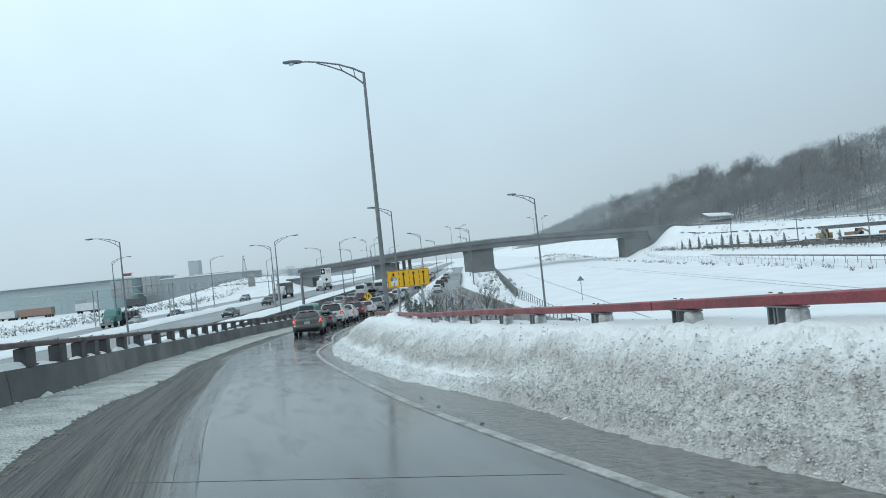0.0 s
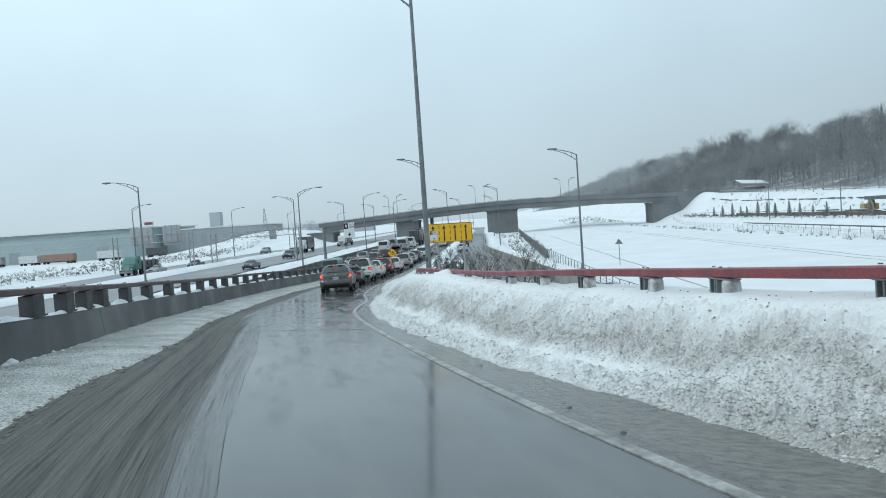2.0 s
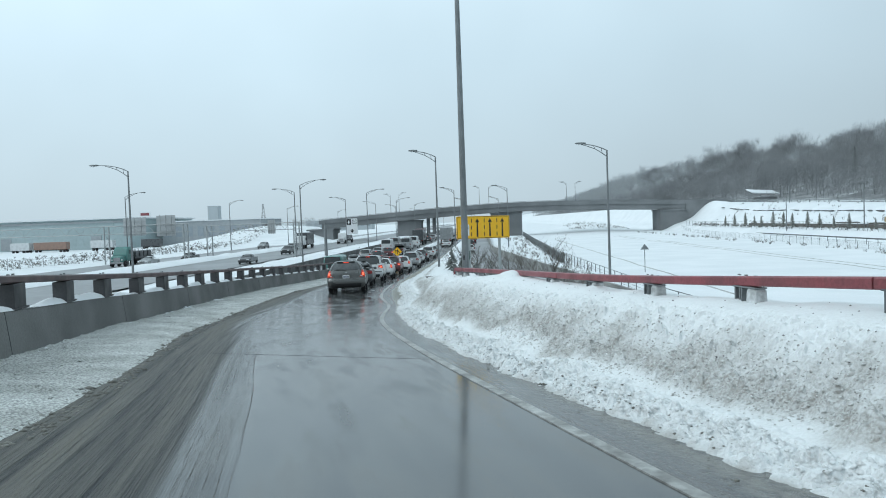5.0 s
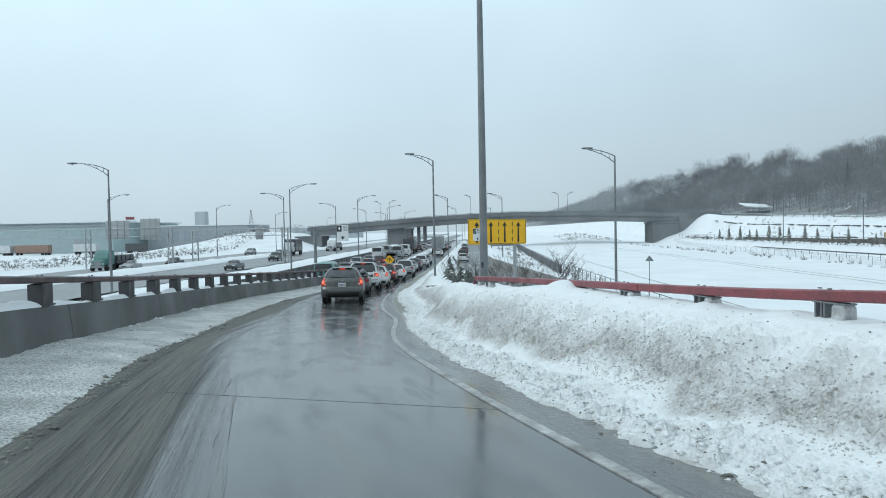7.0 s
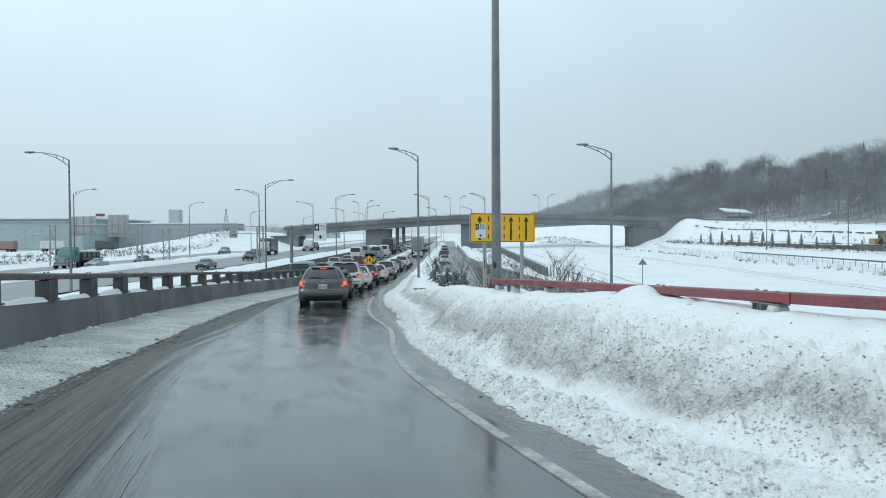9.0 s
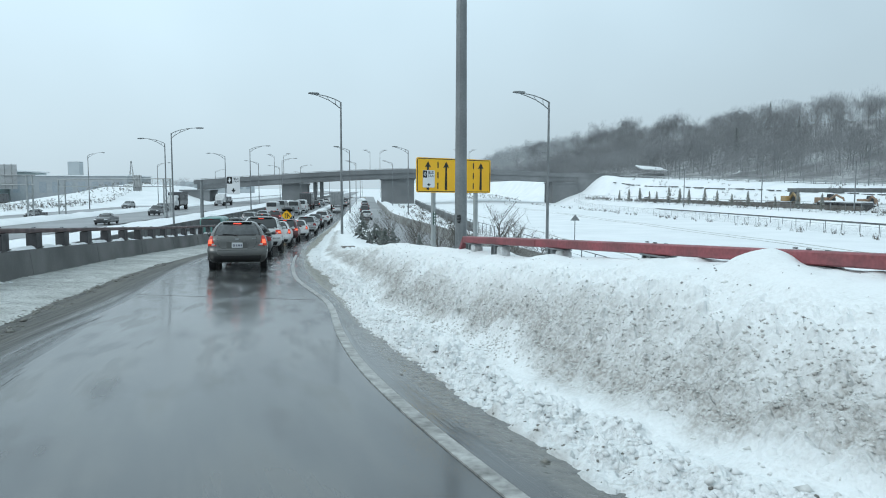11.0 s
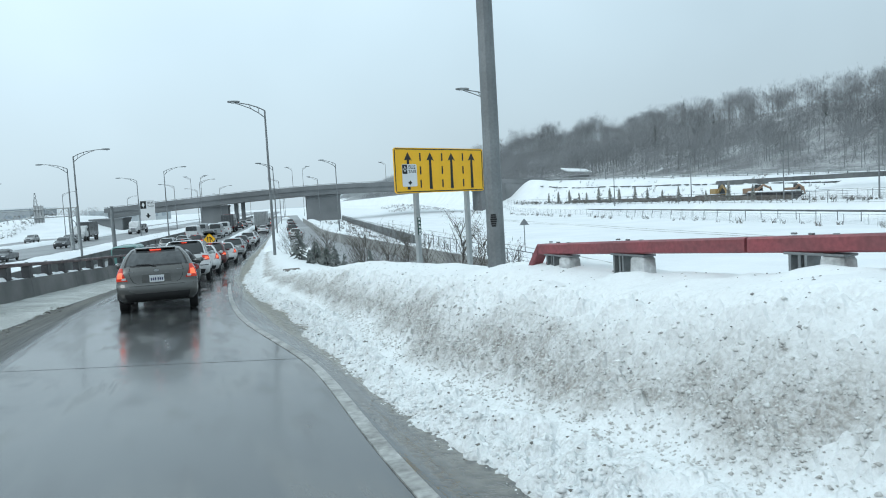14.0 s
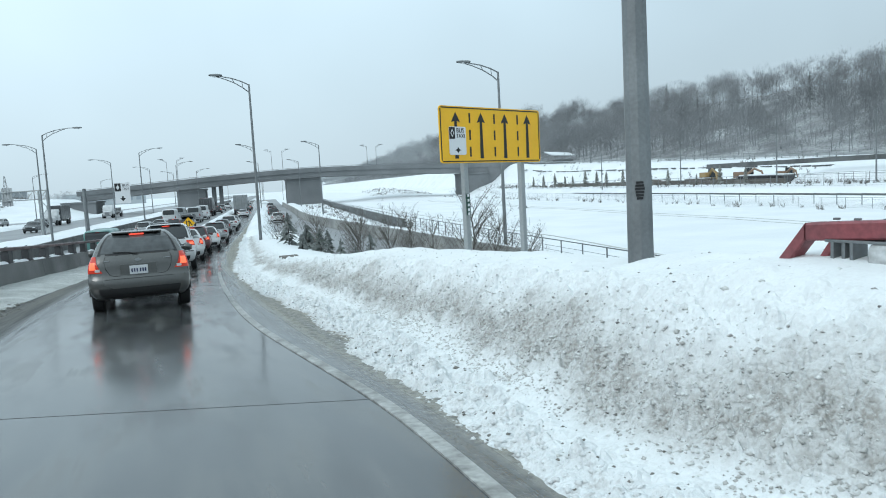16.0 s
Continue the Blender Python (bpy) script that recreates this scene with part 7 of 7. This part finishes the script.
def block(name, label, x0, x1, y0, y1, z1, material, rows=0, cols=0, roof=True):
    ob = thing(name, label, "building")
    b = nb()
    box(b, ((x0 + x1) / 2, (y0 + y1) / 2, (z1 + 3.5) / 2), (x1 - x0, y1 - y0, z1 - 3.5), None, 0.08)
    part("wall", b, material, ob)
    b = nb()
    box(b, ((x0 + x1) / 2, (y0 + y1) / 2, z1 + 0.2), (x1 - x0 + 0.6, y1 - y0 + 0.6, 0.4))
    part("roof", b, SNOW, ob)
    if rows:
        b = nb()
        fw, fh = (x1 - x0) / cols, (z1 - 5) / rows
        box(b, (0, 0, 0), (fw * 0.55, 0.1, fh * 0.5))
        me = mesh_of("window", b, PANE_FAR)
        for r_ in range(rows):
            for c in range(cols):
                o = new("window", me)
                o.parent, o.location = ob, (x0 + fw * (c + 0.5), y0 - 0.03, 5 + fh * (r_ + 0.5))
    return ob


block("grey_building", "low grey flat-roofed industrial building", -133, -92, 296, 326, 13.2, GREY_WALL, 1, 9)
block("tall_building", "distant grey apartment tower, haze put into its colour", -351, -338, 900, 912, 39, FAR_GREY)
block("far_building", "wide distant building, colour paled as haze", -336, -300, 880, 900, 21, FAR_GREY)
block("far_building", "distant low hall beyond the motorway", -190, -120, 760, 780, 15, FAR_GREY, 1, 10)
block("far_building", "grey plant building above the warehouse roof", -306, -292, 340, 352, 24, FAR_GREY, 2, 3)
# billboard
bb = thing("billboard", "red and white billboard above the grey building", "billboard", m=pose(-142, 300, 0))
b = nb()
box(b, (0, 0, 15.9), (4.6, 0.3, 3.8), None, 0.03)
pn = part("panel", b, SIGN_WHITE, bb)
b = nb()
box(b, (0, -0.17, 16.9), (3.6, 0.03, 1.1))
part("red_field", b, RAIL_RED, pn)
for x in (-1.5, 1.5):
    b = nb()
    tube(b, [(x, 0.3, 3.5), (x, 0.3, 15)], 0.25, 0.25, 8)
    part("post", b, GALV, bb)
# lattice mast
ms = thing("lattice_mast", "thin grey lattice mast on the skyline", "mast", m=pose(-217, 700, 3))
for sx, sy in ((-1, -1), (1, -1), (1, 1), (-1, 1)):
    b = nb()
    tube(b, [(sx * 3, sy * 3, 0), (sx * 0.3, sy * 0.3, 30)], 0.18, 0.1, 4)
    part("leg", b, GALV, ms)
for k in range(9):
    f0, f1 = k / 9, (k + 1) / 9
    for sx, sy, tx, ty in ((-1, -1, 1, -1), (1, -1, 1, 1), (1, 1, -1, 1), (-1, 1, -1, -1)):
        b = nb()
        tube(b, [(sx * (3 - 2.7 * f0), sy * (3 - 2.7 * f0), 30 * f0), (tx * (3 - 2.7 * f1), ty * (3 - 2.7 * f1), 30 * f1)], 0.1, 0.1, 3)
        part("lattice_bar", b, GALV, ms)
# parked trailers and vehicles in the yard
for x, y, c, L_ in ((-178, 258, "silver", 12), (-163, 256, "white", 7), (-150, 257, "orange", 12), (-133, 257, "white", 8), (-200, 258, "white", 12), (-222, 259, "dark grey", 12), (-190, 252, "silver", 6), (-118, 262, "dark grey", 7)):
    truck("parked_trailer", f"{c} trailer parked in the warehouse yard", c, pose(x, y, float(ground_z(x - L_ / 2, y)) - 0.05, 0, 0, 90), L_, 2.5, 3.7, group="parked trailers", front=False)

# ---- terraces on the right ----
tw = thing("retaining_ledges", "dark stone ledges showing through terraced snow", "retaining wall")
r = random.Random(51)
for rise, z_off, share in ((0.22, 0.35, 0.3), (0.6, 0.38, 0.95)):
    y = 96.0
    while y < 236:
        ln = r.uniform(0.8, 3.4)
        if r.random() < share:
            b = nb()
            x = 67 + rise * (float(up_x(y)) - 70.5)
            box(b, (x + r.uniform(-0.4, 0.4), y + ln / 2, float(ground_z(x, y + ln / 2)) + z_off - 0.28), (0.4, ln, 0.26), None, 0.07)
            part("ledge_stone", b, CONCRETE, tw)
        y += ln + r.uniform(0.05, 0.6)
rt = thing("timber_fence", "weathered brown board fence below the terrace", "fence")
for k in range(33):
    y = 114 + 2.5 * k
    b = nb()
    box(b, (66.2, y + 1.2, float(ground_z(66.2, y + 1.2)) + 0.3), (0.1, 2.42, 0.75), None, 0.01)
    part("board_panel", b, BRUSH, rt)
# shelter roof by the upper road
sh = thing("shelter", "dark flat shelter with snow on its roof", "shelter", m=pose(88.5, 246, 11.2))
b = nb()
box(b, (0, 0.3, 1.2), (7.2, 4.6, 2.8), None, 0.05)
part("wall", b, BRIDGE_GREY, sh)
b = nb()
rings(b, [[Vector((p.x, p.y, p.z + 0.07 * (4 - p.x) + 0.2 * p.y)) for p in lp] for lp in (loop8(4.2, -3, 3, 3.9, 0.3), loop8(4.4, -3.2, 3.2, 4.25, 0.3))])
part("roof", b, SNOW, sh, "snow-covered roof slab")
# posts along the upper road and slope
for x, y, h in ((82, 210, 7), (60.8, 160.3, 7.6), (65.9, 140, 7.9), (66.0, 115.6, 7.1), (65.9, 98.2, 8.6), (93.5, 150, 8), (100, 112, 8), (104, 90, 8)):
    ob = thing("utility_pole", "thin grey utility pole in snow", "pole", "poles by the upper road", m=pose(x, y, float(ground_z(x, y))))
    b = nb()
    tube(b, [(0, 0, -0.4), (0, 0, h)], 0.11, 0.07, 7)
    part("shaft", b, GALV, ob)
    b = nb()
    box(b, (-0.3, 0, h), (0.8, 0.12, 0.1), None, 0.02)
    part("lamp_head", b, GALV, ob)


def digger(x, y, yaw, colour, label, size):
    ob = thing("excavator", label, "excavator", "building machines", m=pose(x, y, float(ground_z(x, y)) - 0.2, 0, 0, yaw) @ Matrix.Scale(size, 4))
    P = PAINTS[colour]
    for s in (-1, 1):
        b = nb()
        n = 12
        prof = [(1.7 * math.copysign(1, math.cos(2 * math.pi * k / n + 0.1)) + 0.42 * math.cos(2 * math.pi * k / n), 0.45 + 0.42 * math.sin(2 * math.pi * k / n)) for k in range(n)]
        rings(b, [[Vector((s * 1.1 + d, p, q)) for p, q in prof] for d in (-0.25, 0.25)])
        part("track", b, RUBBER, ob)
    b = nb()
    box(b, (0, -0.5, 1.6), (2.5, 3.2, 1.2), None, 0.15)
    part("engine_house", b, P, ob)
    b = nb()
    rings(b, [loop8(0.5, 0.2, 1.7, 1.3, 0.1), loop8(0.5, 0.3, 1.65, 2.3, 0.1), loop8(0.45, 0.4, 1.4, 2.9, 0.1)])
    part("cab", b, GLASS, ob)
    b = nb()
    tube(b, [(0.6, 1.2, 1.7), (0.6, 2.9, 2.75), (0.6, 4.6, 2.1)], 0.28, 0.2, 6)
    part("boom", b, P, ob)
    b = nb()
    tube(b, [(0.6, 4.6, 2.3), (0.6, 5.3, 0.9)], 0.2, 0.14, 6)
    part("stick", b, P, ob)
    b = nb()
    rings(b, [loop8(0.5, 5.0, 6.1, 0.9, 0.1), loop8(0.4, 5.2, 5.8, 0.1, 0.1)])
    part("bucket", b, PLASTIC, ob)


digger(69.0, 136, 165, "ochre", "muddy yellow excavator parked by the snow terrace", 0.95)
digger(71.5, 130, 190, "rust", "muddy orange excavator parked by the snow terrace", 0.8)
digger(72.0, 121, 170, "rust", "muddy orange excavator behind a snowy skip", 0.72)
for x, y, c, L_ in ((68.5, 84, "dark grey", 7), (68.8, 75, "silver", 6)):
    truck("site_container", f"{c} container on the building site", c, pose(x, y, float(ground_z(x, y)) - 0.6, 0, 0, 5), L_, 2.4, 3.2, group="site containers", front=False)
sk = thing("waste_skip", "long dark steel skip heaped with snow", "skip", m=pose(67.9, 120.5, 5.72, 0, 0, 1))
b = nb()
rings(b, [[Vector((sx * w_, sy * l_, q)) for sx, sy in ((-1, -1), (1, -1), (1, 1), (-1, 1))] for q, w_, l_ in ((0.0, 0.95, 4.6), (1.25, 1.1, 5.0))])
part("body", b, POST_DARK, sk)
for k in range(9):
    b = nb()
    box(b, (-1.06, -4.4 + 1.1 * k, 0.66), (0.1, 0.12, 1.2), pose(0, 0, 0, 0, -6.8, 0))
    part("rib", b, POST_DARK, sk)
b = nb()
box(b, (-1.1, 0, 1.22), (0.12, 10.0, 0.12), None, 0.02)
part("rim", b, POST_DARK, sk)
b = nb()
box(b, (0, 0, 1.3), (2.0, 9.7, 0.3), None, 0.12)
part("snow_cover", b, SNOW, sk)
ml = grid_mesh("snow_mound", np.linspace(-1, 1, 40), np.linspace(-1, 1, 40), lambda X, Y: 2.6 * np.clip(1 - X**2 - Y**2, 0, 1) * (1 + 0.15 * wobble(X, Y, 0.3, 61)) - 0.1, SNOW)
mo = tagged(new("snow_mound", ml), "heaped white snow mound on the terrace", "snow mound", kind="stuff")
mo.matrix_world = pose(71.2, 103.0, 5.6) @ Matrix.Diagonal((5.2, 17.0, 1.14, 1))

# dark guard rail on the snow field
ob = thing("service_rail", "dark wet guard rail behind the chain fence", "guard rail")
for k in range(71):
    y = -20 + 3.6 * k
    x, z = 48.2 + 0.066 * y, 5.47 - 0.0049 * y
    m = pose(x, y, z, 0, 0, -3.8)
    b = nb()
    rings(b, [[m @ Vector((u, v, w_)) for u, w_ in ((-0.04, -0.1), (0.0, -0.12), (0.04, -0.06), (0.0, -0.01), (0.04, 0.04), (0.0, 0.1), (-0.04, 0.08))] for v in (0.0, 3.61)])
    part("rail", b, CONCRETE, ob)
    b = nb()
    box(b, (0.09, 0.1, -0.75), (0.07, 0.07, 1.6), m, 0.01)
    part("post", b, GALV, ob)

# stacked beams, low site wall and guard rail on the terrace
for x, y, n in ((71.2, 128.5, 2), (67.6, 137, 3), (68.2, 147, 2), (70.6, 155, 2)):
    ob = thing("beam_stack", "stack of weathered brown beams under snow", "beam stack", "beam stacks on the terrace", m=pose(x, y, float(ground_z(x, y)) - 0.1, 0, 0, 3))
    for k in range(n):
        for j in range(3):
            b = nb()
            box(b, (-0.5 + 0.45 * j, 0.5 * (k % 2) - 0.3 * j, 0.2 + 0.34 * k), (0.36, 5.6 + 0.5 * ((k + j) % 3), 0.26), None, 0.03)
            part("beam", b, BRUSH, ob)
    b = nb()
    box(b, (-0.05, 0, 0.36 + 0.34 * n - 0.28), (1.2, 4.8, 0.14), None, 0.06)
    part("snow_cover", b, SNOW, ob)
fence("site_fence", "grey mesh site fence before the snow mound", [(65.2, 84), (65.2, 113)], 1.3, 2.4, GALV, 10, 0.03, wire_r=0.008)
ob = thing("site_wall", "low dark sheet wall on the terrace", "retaining wall")
for k in range(26):
    y = 93 + 1.6 * k
    xs = np.linspace(67, 84, 120)
    x = float(xs[np.argmax(ground_z(xs, y) > 8.75)])
    b = nb()
    box(b, (x, y, 8.8), (0.25, 1.56, 0.62), None, 0.03)
    part("sheet_panel", b, CONCRETE, ob)
ob = thing("guard_rail", "grey guard rail along the upper road", "guard rail")
for k in range(72):
    y = -30 + 4.0 * k
    x, z = float(up_x(y)), float(up_z(y))
    m = pose(x + 0.1, y, z, 0, 0, 9.26 if y < 239 else 0)
    b = nb()
    box(b, (0.1, 0, 0.3), (0.14, 0.14, 1.0), m)
    part("post", b, GALV, ob)
    b = nb()
    box(b, (0, 2, 0.65), (0.08, 4.03, 0.3), m, 0.03)
    part("rail", b, GALV_PALE, ob)
